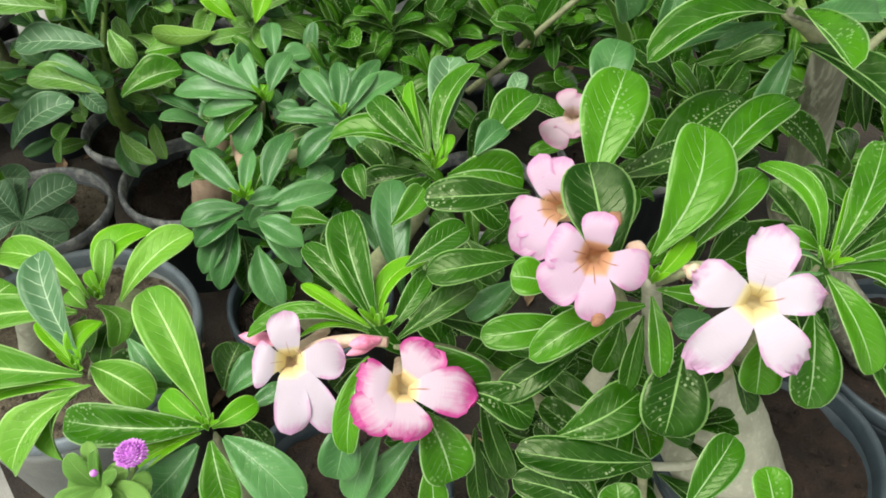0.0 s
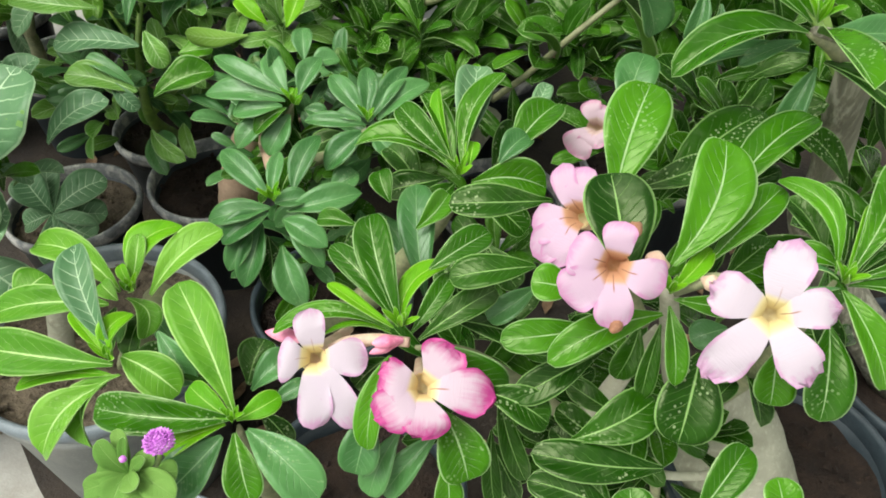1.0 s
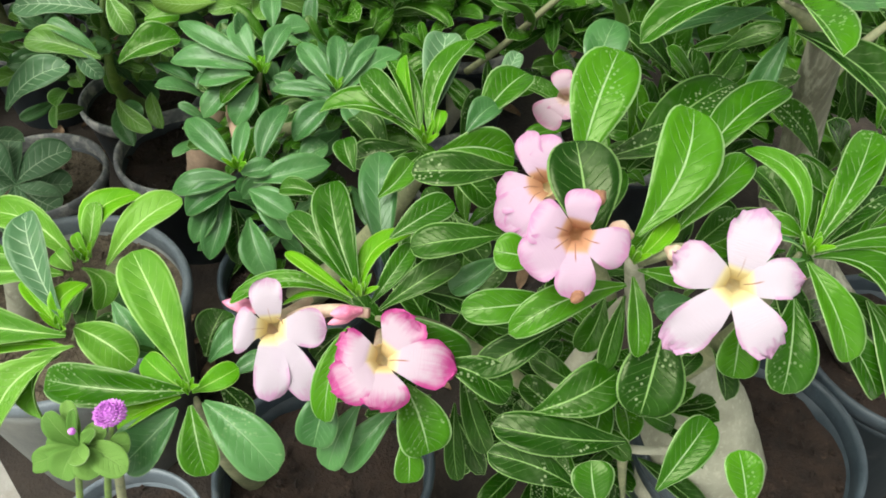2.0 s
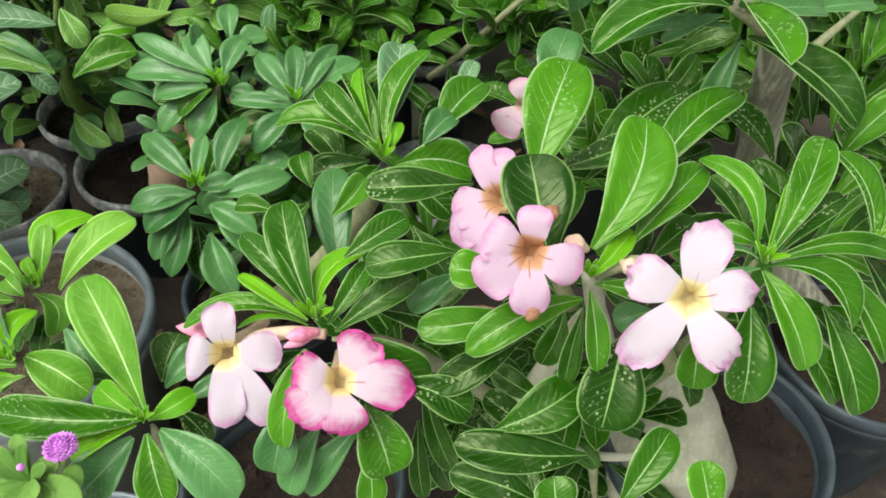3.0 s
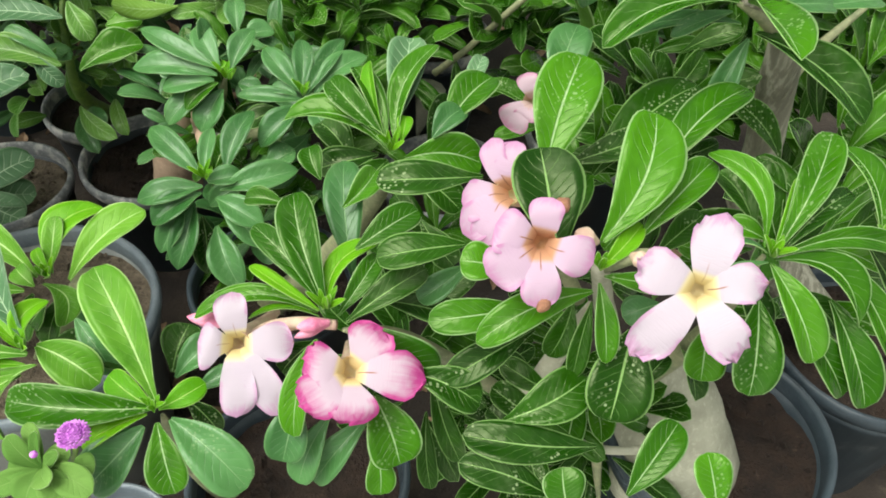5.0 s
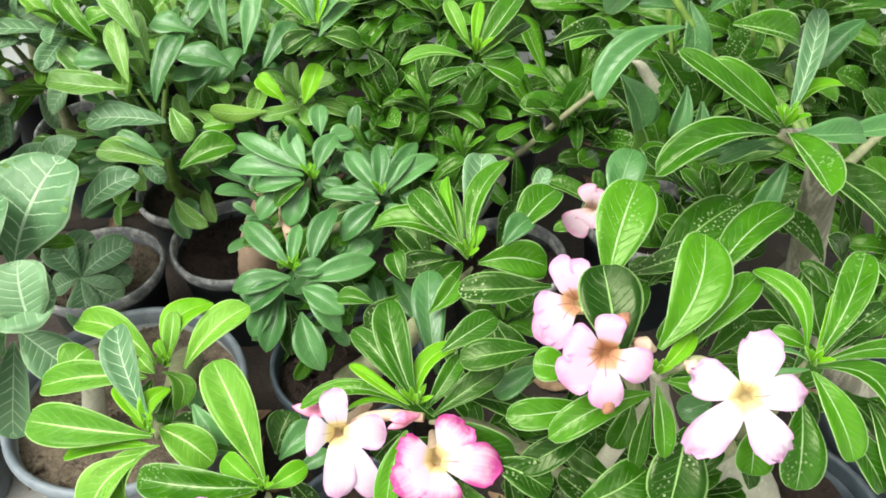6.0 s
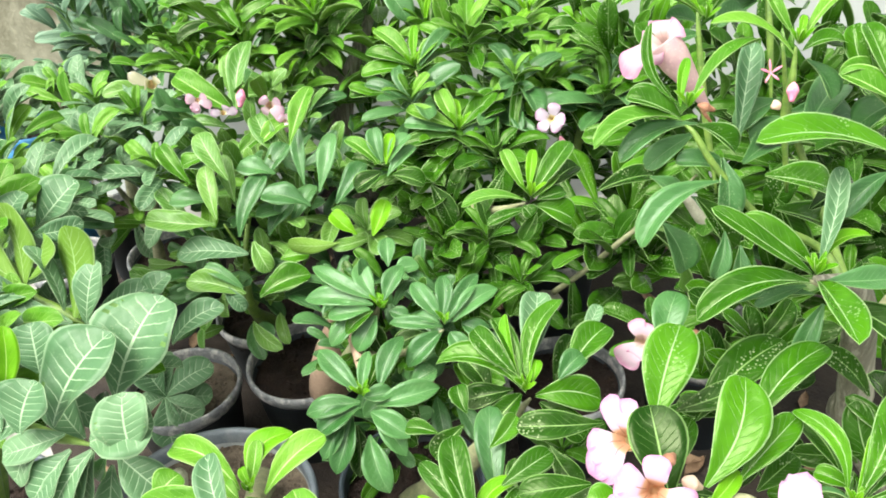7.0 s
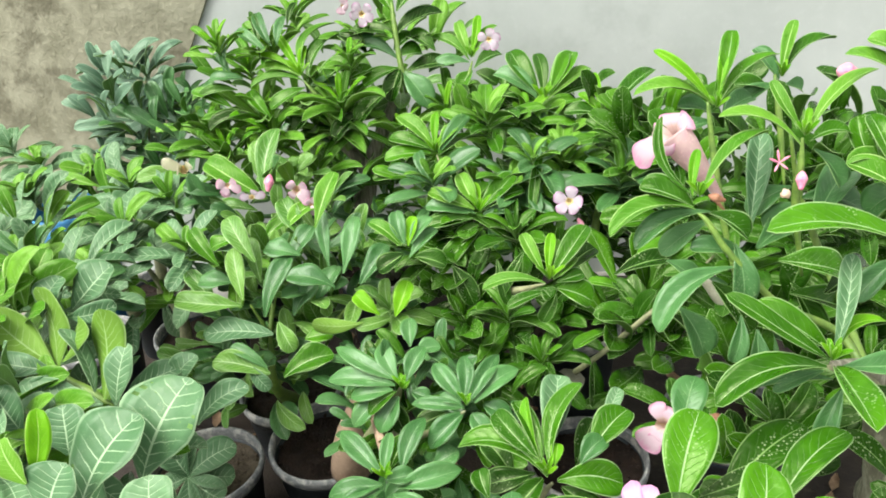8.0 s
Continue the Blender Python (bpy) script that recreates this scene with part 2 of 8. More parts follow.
def surface(name, a, b, scale, rough=0.7, grain=400, bump=0.4, depth=0.003, c=None, cs=6.0, clo=0.5, chi=0.7, metal=0.0, stretch=None, fleck=0.4):
    """A plain surface with mottling at two scales and fine relief."""
    m, nt, bsdf = nodes_of(name)
    tc = nt.nodes.new("ShaderNodeTexCoord")
    vec = tc.outputs["Object"]
    if stretch:
        mp = nt.nodes.new("ShaderNodeMapping")
        mp.inputs["Scale"].default_value = stretch
        nt.links.new(vec, mp.inputs[0])
        vec = mp.outputs[0]
    n1 = noisen(nt, vec, scale, 5, 0.6)
    n2 = noisen(nt, vec, grain, 3, 0.6)
    col = mixc(nt, ramp01(nt, n1, 0.3, 0.7), a, b)
    col = mixc(nt, mathn(nt, "MULTIPLY", ramp01(nt, n2, 0.5, 0.75), fleck), col, tuple(min(1.0, x * 1.5) for x in b))
    if c:
        col = mixc(nt, ramp01(nt, noisen(nt, vec, cs, 5, 0.65), clo, chi), col, c)
    nt.links.new(col, bsdf.inputs["Base Color"])
    nt.links.new(mathn(nt, "ADD", mathn(nt, "MULTIPLY", n1, 0.25), rough - 0.12), bsdf.inputs["Roughness"])
    bsdf.inputs["Metallic"].default_value = metal
    bumpn(nt, mathn(nt, "ADD", mathn(nt, "MULTIPLY", n2, 0.6), n1), bump, depth, bsdf)
    return m


PLASTIC = surface("pot_plastic", (0.014, 0.021, 0.026), (0.030, 0.042, 0.050), 30, 0.45, 500, 0.2, 0.001, c=(0.140, 0.140, 0.130), cs=14, clo=0.6, chi=0.85)
PLASTIC_BLUE = surface("pot_plastic_slate", (0.105, 0.132, 0.155), (0.165, 0.195, 0.215), 30, 0.45, 500, 0.2, 0.001, c=(0.30, 0.31, 0.30), cs=12, clo=0.5, chi=0.8)
PLASTIC_GREY = surface("pot_plastic_dusty_grey", (0.185, 0.200, 0.195), (0.270, 0.285, 0.272), 14, 0.6, 500, 0.2, 0.001, c=(0.34, 0.34, 0.315), cs=9, clo=0.5, chi=0.8)
PLASTIC_SLATE = surface("pot_plastic_dark_slate", (0.024, 0.036, 0.046), (0.046, 0.063, 0.076), 30, 0.45, 500, 0.2, 0.001, c=(0.20, 0.215, 0.215), cs=12, clo=0.6, chi=0.85)
RIM_DUSTY = surface("pot_rim_dusty", (0.13, 0.14, 0.15), (0.24, 0.25, 0.25), 45, 0.6, 300, 0.3, 0.001, c=(0.52, 0.51, 0.48), cs=40, clo=0.45, chi=0.66)
SOIL = surface("soil_dark", (0.012, 0.0065, 0.004), (0.030, 0.017, 0.0105), 40, 0.95, 260, 1.0, 0.008, c=(0.070, 0.044, 0.029), cs=60, clo=0.60, chi=0.75)
SOIL_DRY = surface("soil_dry", (0.085, 0.066, 0.044), (0.165, 0.130, 0.090), 60, 0.95, 260, 1.0, 0.008, c=(0.05, 0.036, 0.025), cs=70, clo=0.52, chi=0.68)
BARK = surface("bark_grey_beige", (0.285, 0.282, 0.205), (0.42, 0.415, 0.315), 25, 0.7, 160, 0.5, 0.003, c=(0.170, 0.155, 0.115), cs=45, clo=0.62, chi=0.8)
BARK_TAN = surface("bark_tan", (0.28, 0.19, 0.13), (0.42, 0.30, 0.21), 25, 0.7, 160, 0.5, 0.003, c=(0.20, 0.14, 0.09), cs=45, clo=0.6, chi=0.8)
BARK_STREAK = surface("bark_streaked", (0.155, 0.150, 0.108), (0.255, 0.245, 0.180), 60, 0.75, 200, 0.9, 0.006, c=(0.37, 0.36, 0.28), cs=120, clo=0.48, chi=0.60, stretch=(1.0, 1.0, 0.10))
STEM = surface("stem_olive", (0.15, 0.17, 0.085), (0.27, 0.28, 0.15), 60, 0.6, 300, 0.5, 0.002, c=(0.32, 0.29, 0.20), cs=60, clo=0.55, chi=0.75)
STEM_GREEN = surface("stem_green", (0.09, 0.18, 0.03), (0.18, 0.29, 0.05), 60, 0.5, 300, 0.3, 0.001)
GROUND = surface("ground_concrete", (0.30, 0.295, 0.275), (0.40, 0.39, 0.365), 5, 0.85, 180, 0.6, 0.004, c=(0.20, 0.175, 0.14), cs=4, clo=0.5, chi=0.75, fleck=0.2)
# brown dirt taken near black to include the shade between the pots
DIRT_SHADED = surface("dirt_brown_shaded", (0.016, 0.012, 0.010), (0.040, 0.030, 0.022), 9, 0.95, 150, 1.0, 0.006, c=(0.080, 0.060, 0.044), cs=16, clo=0.58, chi=0.78, fleck=0.25)
DRY = surface("dry_leaf_brown", (0.16, 0.095, 0.05), (0.30, 0.20, 0.12), 60, 0.8)
PLASTER = surface("plaster_white", (0.415, 0.45, 0.43), (0.475, 0.51, 0.49), 3, 0.85, 40, 0.25, 0.003, fleck=0.08, c=(0.36, 0.39, 0.37), cs=4, clo=0.5, chi=0.8)
MUD = surface("old_plaster_brown", (0.17, 0.166, 0.110), (0.30, 0.295, 0.215), 11, 0.9, 60, 0.6, 0.010, c=(0.125, 0.118, 0.078), cs=5, clo=0.50, chi=0.66, fleck=0.3)
def thin(m, share):
    """Lets part of the light through a thin tissue."""
    nt = m.node_tree
    bsdf = nt.nodes["Principled BSDF"]
    tr, mx = nt.nodes.new("ShaderNodeBsdfTranslucent"), nt.nodes.new("ShaderNodeMixShader")
    nt.links.new(bsdf.inputs["Base Color"].links[0].from_socket, tr.inputs[0])
    mx.inputs[0].default_value = share
    nt.links.new(bsdf.outputs[0], mx.inputs[1])
    nt.links.new(tr.outputs[0], mx.inputs[2])
    nt.links.new(mx.outputs[0], nt.nodes["Material Output"].inputs[0])
    return m


THROAT = thin(surface("throat_cream", (0.80, 0.66, 0.32), (0.88, 0.80, 0.55), 90, 0.6, 300, 0.1, 0.001), 0.3)
THROAT_ORANGE = thin(surface("throat_apricot", (0.70, 0.40, 0.20), (0.80, 0.52, 0.32), 90, 0.6, 300, 0.1, 0.001), 0.3)
TUBE = thin(surface("flower_tube_pink", (0.70, 0.48, 0.38), (0.74, 0.62, 0.46), 90, 0.6, 300, 0.2, 0.001), 0.3)
BUD = surface("bud_pink", (0.62, 0.15, 0.28), (0.72, 0.32, 0.42), 90, 0.55, 300, 0.2, 0.001)
BELL = thin(surface("flower_bell_pink", (0.62, 0.40, 0.43), (0.68, 0.50, 0.48), 90, 0.6, 300, 0.2, 0.001), 0.35)
WILTED = surface("wilted_brown", (0.20, 0.085, 0.045), (0.34, 0.17, 0.10), 120, 0.8)
PURPLE = surface("globe_purple", (0.46, 0.09, 0.54), (0.68, 0.28, 0.74), 200, 0.6)
BLUE = surface("plastic_blue", (0.02, 0.16, 0.36), (0.04, 0.22, 0.45), 30, 0.5)

# ---- shapes ----


def mesh_from(name, verts, faces, material, uvs=None, smooth=True):
    me = bpy.data.meshes.new(name)
    me.from_pydata([tuple(v) for v in verts], [], faces)
    if uvs is not None:
        lay = me.uv_layers.new(name="UVMap")
        for lp in me.loops:
            lay.data[lp.index].uv = uvs[lp.vertex_index]
    if smooth:
        me.polygons.foreach_set("use_smooth", [True] * len(me.polygons))
    me.materials.append(material)
    return me


def child(name, me, parent, m=None, label=""):
    ob = new(name, me)
    ob.parent = parent
    if m is not None:
        ob.matrix_basis = m
    if label:
        ob["label"] = label
    return ob


def thing(name, x, y, z, label, category, group=""):
    ob = new(name)
    ob.empty_display_size = 0.05
    ob.location = (x, y, z)
    tagged(ob, label, category, group)
    return ob


def local(parent, m):
    """World pose to the parent's frame; things stand unturned at their base."""
    return Matrix.Translation(-Vector(parent.location)) @ m


def revolve(name, profile, material, segs=40, wobble=0.0, seed=0):
    """A turned mesh from (radius, height) pairs."""
    verts, faces = [], []
    k = len(profile)
    for i in range(segs):
        a = 2 * math.pi * i / segs
        for j, (r, z) in enumerate(profile):
            w = 1 + wobble * noise.noise(Vector((math.cos(a) * 1.7 + seed * 3.1, math.sin(a) * 1.7, z * 9)))
            verts.append((r * w * math.cos(a), r * w * math.sin(a), z))
    for i in range(segs):
        n = (i + 1) % segs
        for j in range(k - 1):
            faces.append((i * k + j, n * k + j, n * k + j + 1, i * k + j + 1))
    return mesh_from(name, verts, faces, material)


def smooth_path(points, per=6):
    """Catmull-Rom through (x, y, z, radius) points."""
    p = [np.array(q, float) for q in points]
    p = [2 * p[0] - p[1]] + p + [2 * p[-1] - p[-2]]
    out = []
    for i in range(1, len(p) - 2):
        for s in range(per):
            t = s / per
            a, b, c, d = p[i - 1], p[i], p[i + 1], p[i + 2]
            out.append(0.5 * (2 * b + (c - a) * t + (2 * a - 5 * b + 4 * c - d) * t * t + (3 * b - a - 3 * c + d) * t ** 3))
    out.append(p[-2])
    return out


def tube_mesh(name, points, material, segs=10, per=6, lumps=0.08, caps=True):
    """A tapered, slightly knotty limb through (x, y, z, radius) points."""
    verts, faces = [], []
    path = smooth_path(points, per)
    side = Vector((1, 0.2, 0.1)).normalized()
    for i, q in enumerate(path):
        c = Vector(q[:3])
        d = Vector(path[min(i + 1, len(path) - 1)][:3]) - Vector(path[max(i - 1, 0)][:3])
        d.normalize()
        side = (side - d * side.dot(d)).normalized()
        up = d.cross(side)
        for s in range(segs):
            a = 2 * math.pi * s / segs
            r = q[3] * (1 + lumps * noise.noise(c * 60 + Vector((math.cos(a), math.sin(a), 0)) * 1.3))
            verts.append(c + (side * math.cos(a) + up * math.sin(a)) * r)
    for i in range(len(path) - 1):
        for s in range(segs):
            n = (s + 1) % segs
            faces.append((i * segs + s, i * segs + n, (i + 1) * segs + n, (i + 1) * segs + s))
    if caps:
        faces.append(tuple(range(segs))[::-1])
        faces.append(tuple((len(path) - 1) * segs + s for s in range(segs)))
    return mesh_from(name, verts, faces, material)


def limb(plant, points, material=None, name="branch", segs=10, lumps=0.08):
    o = plant.location
    if name == "branch" and material in (None, STEM, STEM_GREEN, BARK):
        x, y, z, r = points[-1]
        points = points[:-1] + [(x, y + 0.002, z - 0.006, min(r, 0.0016))]
    return child(name, tube_mesh(name, [(x - o.x, y - o.y, z - o.z, r) for x, y, z, r in points], material or STEM, segs, lumps=lumps), plant)


def leaf_mesh(length, width, curl, fold, material, seed, peak=0.68, blunt=0.5, wave=0.06, nv=12, nu=6, name="leaf", foot=0.10, bow=None):
    """A blade from the origin along x to (length, 0, 0), face up along z: widening slowly to the peak and rounded off beyond it, arched by
    curl degrees, its sides raised by fold degrees about the midrib, with a softly waving margin."""
    verts, uvs, faces = [], [], []
    c = radians(curl)
    rr = random.Random(seed)
    ph, bend, slack = rr.uniform(0, 6.28), rr.uniform(-0.06, 0.06) * length, rr.uniform(0.8, 1.3)
    bend = bend if bow is None else bow
    for i in range(nv + 1):
        v = i / nv
        v = v * 0.45 + 0.55 * (1 - (1 - v) ** 2)
        a = c * (v - 0.5)
        if abs(c) > 0.02:
            R = length / (2 * math.sin(c / 2))
            x = length / 2 + R * math.sin(a)
            z = R * (math.cos(a) - math.cos(c / 2))
        else:
            x, z = length * v, 0.0
        if v < peak:
            half = foot + (1 - foot) * math.sin(math.pi / 2 * v / peak) ** (1.15 * slack)
        else:
            half = max(0.0, 1 - ((v - peak) / (1 - peak)) ** 2.3) ** blunt
        half *= width / 2
        y0 = bend * math.sin(math.pi * v)
        for j in range(nu + 1):
            u = 2 * j / nu - 1
            y = u * half
            dz = abs(u) ** 1.2 * half * math.tan(radians(fold)) * (1 - 0.35 * v) + wave * half * u * u * math.sin(ph + 9 * v + (2 if u > 0 else 0))
            droop = 0.03 * length * max(0.0, v - 0.62) ** 2 / 0.144 if curl > 0 else 0.0
            verts.append((x + dz * math.sin(a), y0 + y, z + dz * math.cos(a) - droop))
            uvs.append((j / nu, v))
    for i in range(nv):
        for j in range(nu):
            k = i * (nu + 1) + j
            faces.append((k, k + nu + 1, k + nu + 2, k + 1))
    # a second skin makes the matt underside, with the margin closed between the two
    top, row = len(verts), nu + 1
    thick = 0.0007
    for (x, y, z), (u, v) in zip(verts[:top], uvs[:top]):
        verts.append((x + thick * 0.3 * (v - 0.5), y, z - thick))
        uvs.append((u, v))
    over = len(faces)
    faces += [tuple(top + q for q in reversed(f)) for f in faces[:over]]
    for i in range(nv):
        for k, flip in ((i * row, False), (i * row + nu, True)):
            f = (k, top + k, top + k + row, k + row)
            faces.append(f[::-1] if flip else f)
    me = mesh_from(name, verts, faces, material, uvs)
    me.materials.append(UNDERSIDE.get(material.name, UNDER_GREEN))
    me.polygons.foreach_set("material_index", [0] * over + [1] * (len(faces) - over))
    return me


UP = Vector((0, -0.45, 0.9)).normalized()
COUNT = [0]


def facing(axis, up, roll=0.0):
    """Turn whose x is the axis and whose z leans towards up, rolled about the axis."""
    x = Vector(axis).normalized()
    z = up - x * up.dot(x)
    if z.length < 0.05:
        z = Vector((0, -1, 0.1)) - x * Vector((0, -1, 0.1)).dot(x)
    z.normalize()
    y = z.cross(x)
    return Matrix(((x.x, y.x, z.x), (x.y, y.y, z.y), (x.z, y.z, z.z))).to_4x4() @ Matrix.Rotation(radians(roll), 4, "X")


def leaves(plant, heart, material, rows, up=UP, fold=None, peak=0.68, blunt=0.5, wave=0.06):
    """Leaves of one tuft: rows of azimuth and elevation (degrees), length and width (cm), roll and arch (degrees), and the sideways bow (cm) of some."""
    for az, el, length, width, roll, curl, *bow in rows:
        COUNT[0] += 1
        a, e = radians(az), radians(el)
        axis = Vector((math.cos(a) * math.cos(e), math.sin(a) * math.cos(e), math.sin(e)))
        cup = random.Random(COUNT[0]).uniform(15, 38) if fold is None else fold * random.Random(COUNT[0]).uniform(0.75, 1.15)
        me = leaf_mesh(length / 100, width / 100, curl, cup, material, COUNT[0], peak, blunt, wave, bow=bow[0] / 100 if bow else None)
        child("leaf", me, plant, local(plant, Matrix.Translation(heart) @ facing(axis, up, roll)))


def sprout(plant, heart, size, material, count=6):
    """The half-open young leaves in the middle of a tuft."""
    COUNT[0] += 1
    rr = random.Random(COUNT[0])
    rows = []
    for k in range(count):
        rows.append((k * 137.5 + rr.uniform(-20, 20), 46 + 36 * (1 - k / count) + rr.uniform(-8, 8), 100 * size * rr.uniform(0.7, 1.1) * (0.7 + 0.5 * k / count), 100 * size * rr.uniform(0.17, 0.25), rr.uniform(-15, 15), rr.uniform(5, 40)))
    leaves(plant, heart, material, rows, fold=34, peak=0.58, blunt=0.6)


SHARED = {}


def shared_leaf(material, k, peak, wave, small=True):
    material = SMALL.get(material.name, material) if small else material
    key = (material.name, k, peak, wave)
    if key not in SHARED:
        rr = random.Random(k * 17 + 5)
        SHARED[key] = leaf_mesh(0.1, 0.1 * rr.uniform(0.29, 0.39), rr.uniform(12, 62), rr.uniform(16, 44), material, k, peak + 0.05, 0.5, wave, 9, 4)
    return SHARED[key]


def tuft(plant, heart, axis, size, count, seed, old, young=None, peak=0.64, wide=1.0, wave=0.08, spread=1.0):
    """A spiral tuft of leaves of about that length (m): young ones upright in the middle, old ones spreading below."""
    rr = random.Random(seed)
    z = Vector(axis).normalized()
    base = z.to_track_quat("Z", "Y").to_matrix().to_4x4()
    turn = rr.uniform(0, 6.28)
    for i in range(count):
        f = (i + 0.5) / count
        a = turn + i * 2.39996 + rr.uniform(-0.25, 0.25)
        el = radians(78 - spread * (18 + 64 * f ** 0.8) + rr.uniform(-9, 9))
        length = size * (0.45 + 0.6 * min(1, f * 1.9)) * rr.uniform(0.82, 1.12)
        ax = base @ Vector((math.cos(a) * math.cos(el), math.sin(a) * math.cos(el), math.sin(el)))
        mat = young if young and f < 0.35 else old
        me = shared_leaf(mat, rr.randrange(7), peak, wave)
        at = Vector(heart) - z * size * 0.45 * f ** 1.3
        s = length / 0.1
        child("leaf", me, plant, local(plant, Matrix.Translation(at) @ facing(ax, z, rr.uniform(-22, 22)) @ Matrix.Diagonal((s, s * wide * rr.uniform(0.85, 1.1), s, 1))))


def foliage(plant, centre, radii, count, length, seed, kinds, peak=0.62, small=True):
    """Loose leaves through the inside of a bush, pointing up and outwards, too many to tell apart: one mesh."""
    rr = random.Random(seed)
    slots = list(dict.fromkeys(kinds))
    verts, faces, uvs, index = [], [], [], []
    for i in range(count):
        d = Vector((rr.gauss(0, 1), rr.gauss(0, 1), rr.gauss(0, 1))).normalized() * rr.random() ** 0.4
        at = Vector(centre) + Vector((d.x * radii[0], d.y * radii[1], d.z * radii[2])) - plant.location
        ax = Vector((d.x + rr.uniform(-0.8, 0.8), d.y + rr.uniform(-0.8, 0.5), 0.35 + 0.5 * d.z + rr.uniform(-0.5, 0.6)))
        s = length * rr.uniform(0.7, 1.2) / 0.1
        kind = rr.choice(kinds)
        me = shared_leaf(kind, rr.randrange(7), peak, 0.08, small)
        m = Matrix.Translation(at) @ facing(ax, UP, rr.uniform(-35, 35)) @ Matrix.Diagonal((s, s, s, 1))
        o = len(verts)
        verts += [m @ v.co for v in me.vertices]
        flat = [None] * len(me.vertices)
        for lp in me.loops:
            flat[lp.vertex_index] = tuple(me.uv_layers[0].data[lp.index].uv)
        uvs += [q or (0.5, 0.5) for q in flat]
        for p in me.polygons:
            faces.append(tuple(o + q for q in p.vertices))
            index.append(slots.index(kind) * 2 + p.material_index)
    me = mesh_from("inner_foliage", verts, faces, slots[0], uvs)
    me.materials.clear()
    for k in slots:
        me.materials.append(SMALL.get(k.name, k) if small else k)
        me.materials.append(UNDERSIDE.get(k.name, UNDER_GREEN))
    me.polygons.foreach_set("material_index", index)
    tagged(child("inner_foliage", me, plant), kind="stuff")


def pot(plant, radius, height, rim=None, body=None, soil=None, depth=0.03):
    """A nursery pot with rolled rim, inner wall, soil; stands at the plant's base."""
    rim, body, soil = rim or PLASTIC, body or PLASTIC, soil or SOIL
    b = radius * 0.74
    wall = revolve("pot", [(0.0, 0.0), (b * 0.96, 0.0), (b, 0.006), (radius * 0.93, height * 0.84), (radius * 0.955, height * 0.845), (radius * 0.965, height - 0.02),
                           (radius * 0.93, height - 0.02), (radius * 0.90, height * 0.80), (b * 0.93, 0.012)], body, 48, 0.008)
    p = child("pot", wall, plant)
    ring = revolve("rim", [(radius * 0.925, height - 0.022), (radius * 0.967, height - 0.024), (radius * 1.0, height - 0.016), (radius * 1.008, height - 0.008),
                           (radius * 0.995, height), (radius * 0.955, height + 0.001), (radius * 0.93, height - 0.004), (radius * 0.925, height - 0.022)], rim, 56, 0.008)
    child("rim", ring, p)
    verts, faces, n, k = [(0, 0, height - depth)], [], 30, 7
    for j in range(1, k + 1):
        for i in range(n):
            a = 2 * math.pi * i / n
            r = radius * 0.925 * j / k
            q = Vector((r * math.cos(a), r * math.sin(a), 0))
            verts.append((q.x, q.y, height - depth + 0.010 * noise.noise((q + plant.location) * 28) + 0.005 * noise.noise((q + plant.location) * 90)))
    for i in range(n):
        m = (i + 1) % n
        faces.append((0, 1 + i, 1 + m))
        for j in range(k - 1):
            faces.append((1 + j * n + i, 1 + (j + 1) * n + i, 1 + (j + 1) * n + m, 1 + j * n + m))
    bed = child("soil", mesh_from("soil", verts, faces, soil), plant)
    # crumbs and clods lying on the soil
    rr = random.Random(int(radius * 1e4) + int(height * 1e3))
    verts, faces = [], []
    for i in range(90):
        a, r, q = rr.uniform(0, 6.28), radius * 0.88 * math.sqrt(rr.random()), rr.uniform(0.0016, 0.0055)
        c, o = Vector((r * math.cos(a), r * math.sin(a), height - depth + 0.006)), len(verts)
        for d in ((1, 0, 0), (-1, 0, 0), (0, 1, 0), (0, -1, 0), (0, 0, 1), (0, 0, -1)):
            verts.append(c + Vector(d) * q * rr.uniform(0.6, 1.4) + Vector((rr.uniform(-1, 1), rr.uniform(-1, 1), 0)) * q * 0.4)
        faces += [(o + x, o + y, o + z) for x, y, z in ((0, 2, 4), (2, 1, 4), (1, 3, 4), (3, 0, 4), (2, 0, 5), (1, 2, 5), (3, 1, 5), (0, 3, 5))]
    tagged(child("loose_soil", mesh_from("loose_soil", verts, faces, soil, smooth=False), bed), kind="stuff")


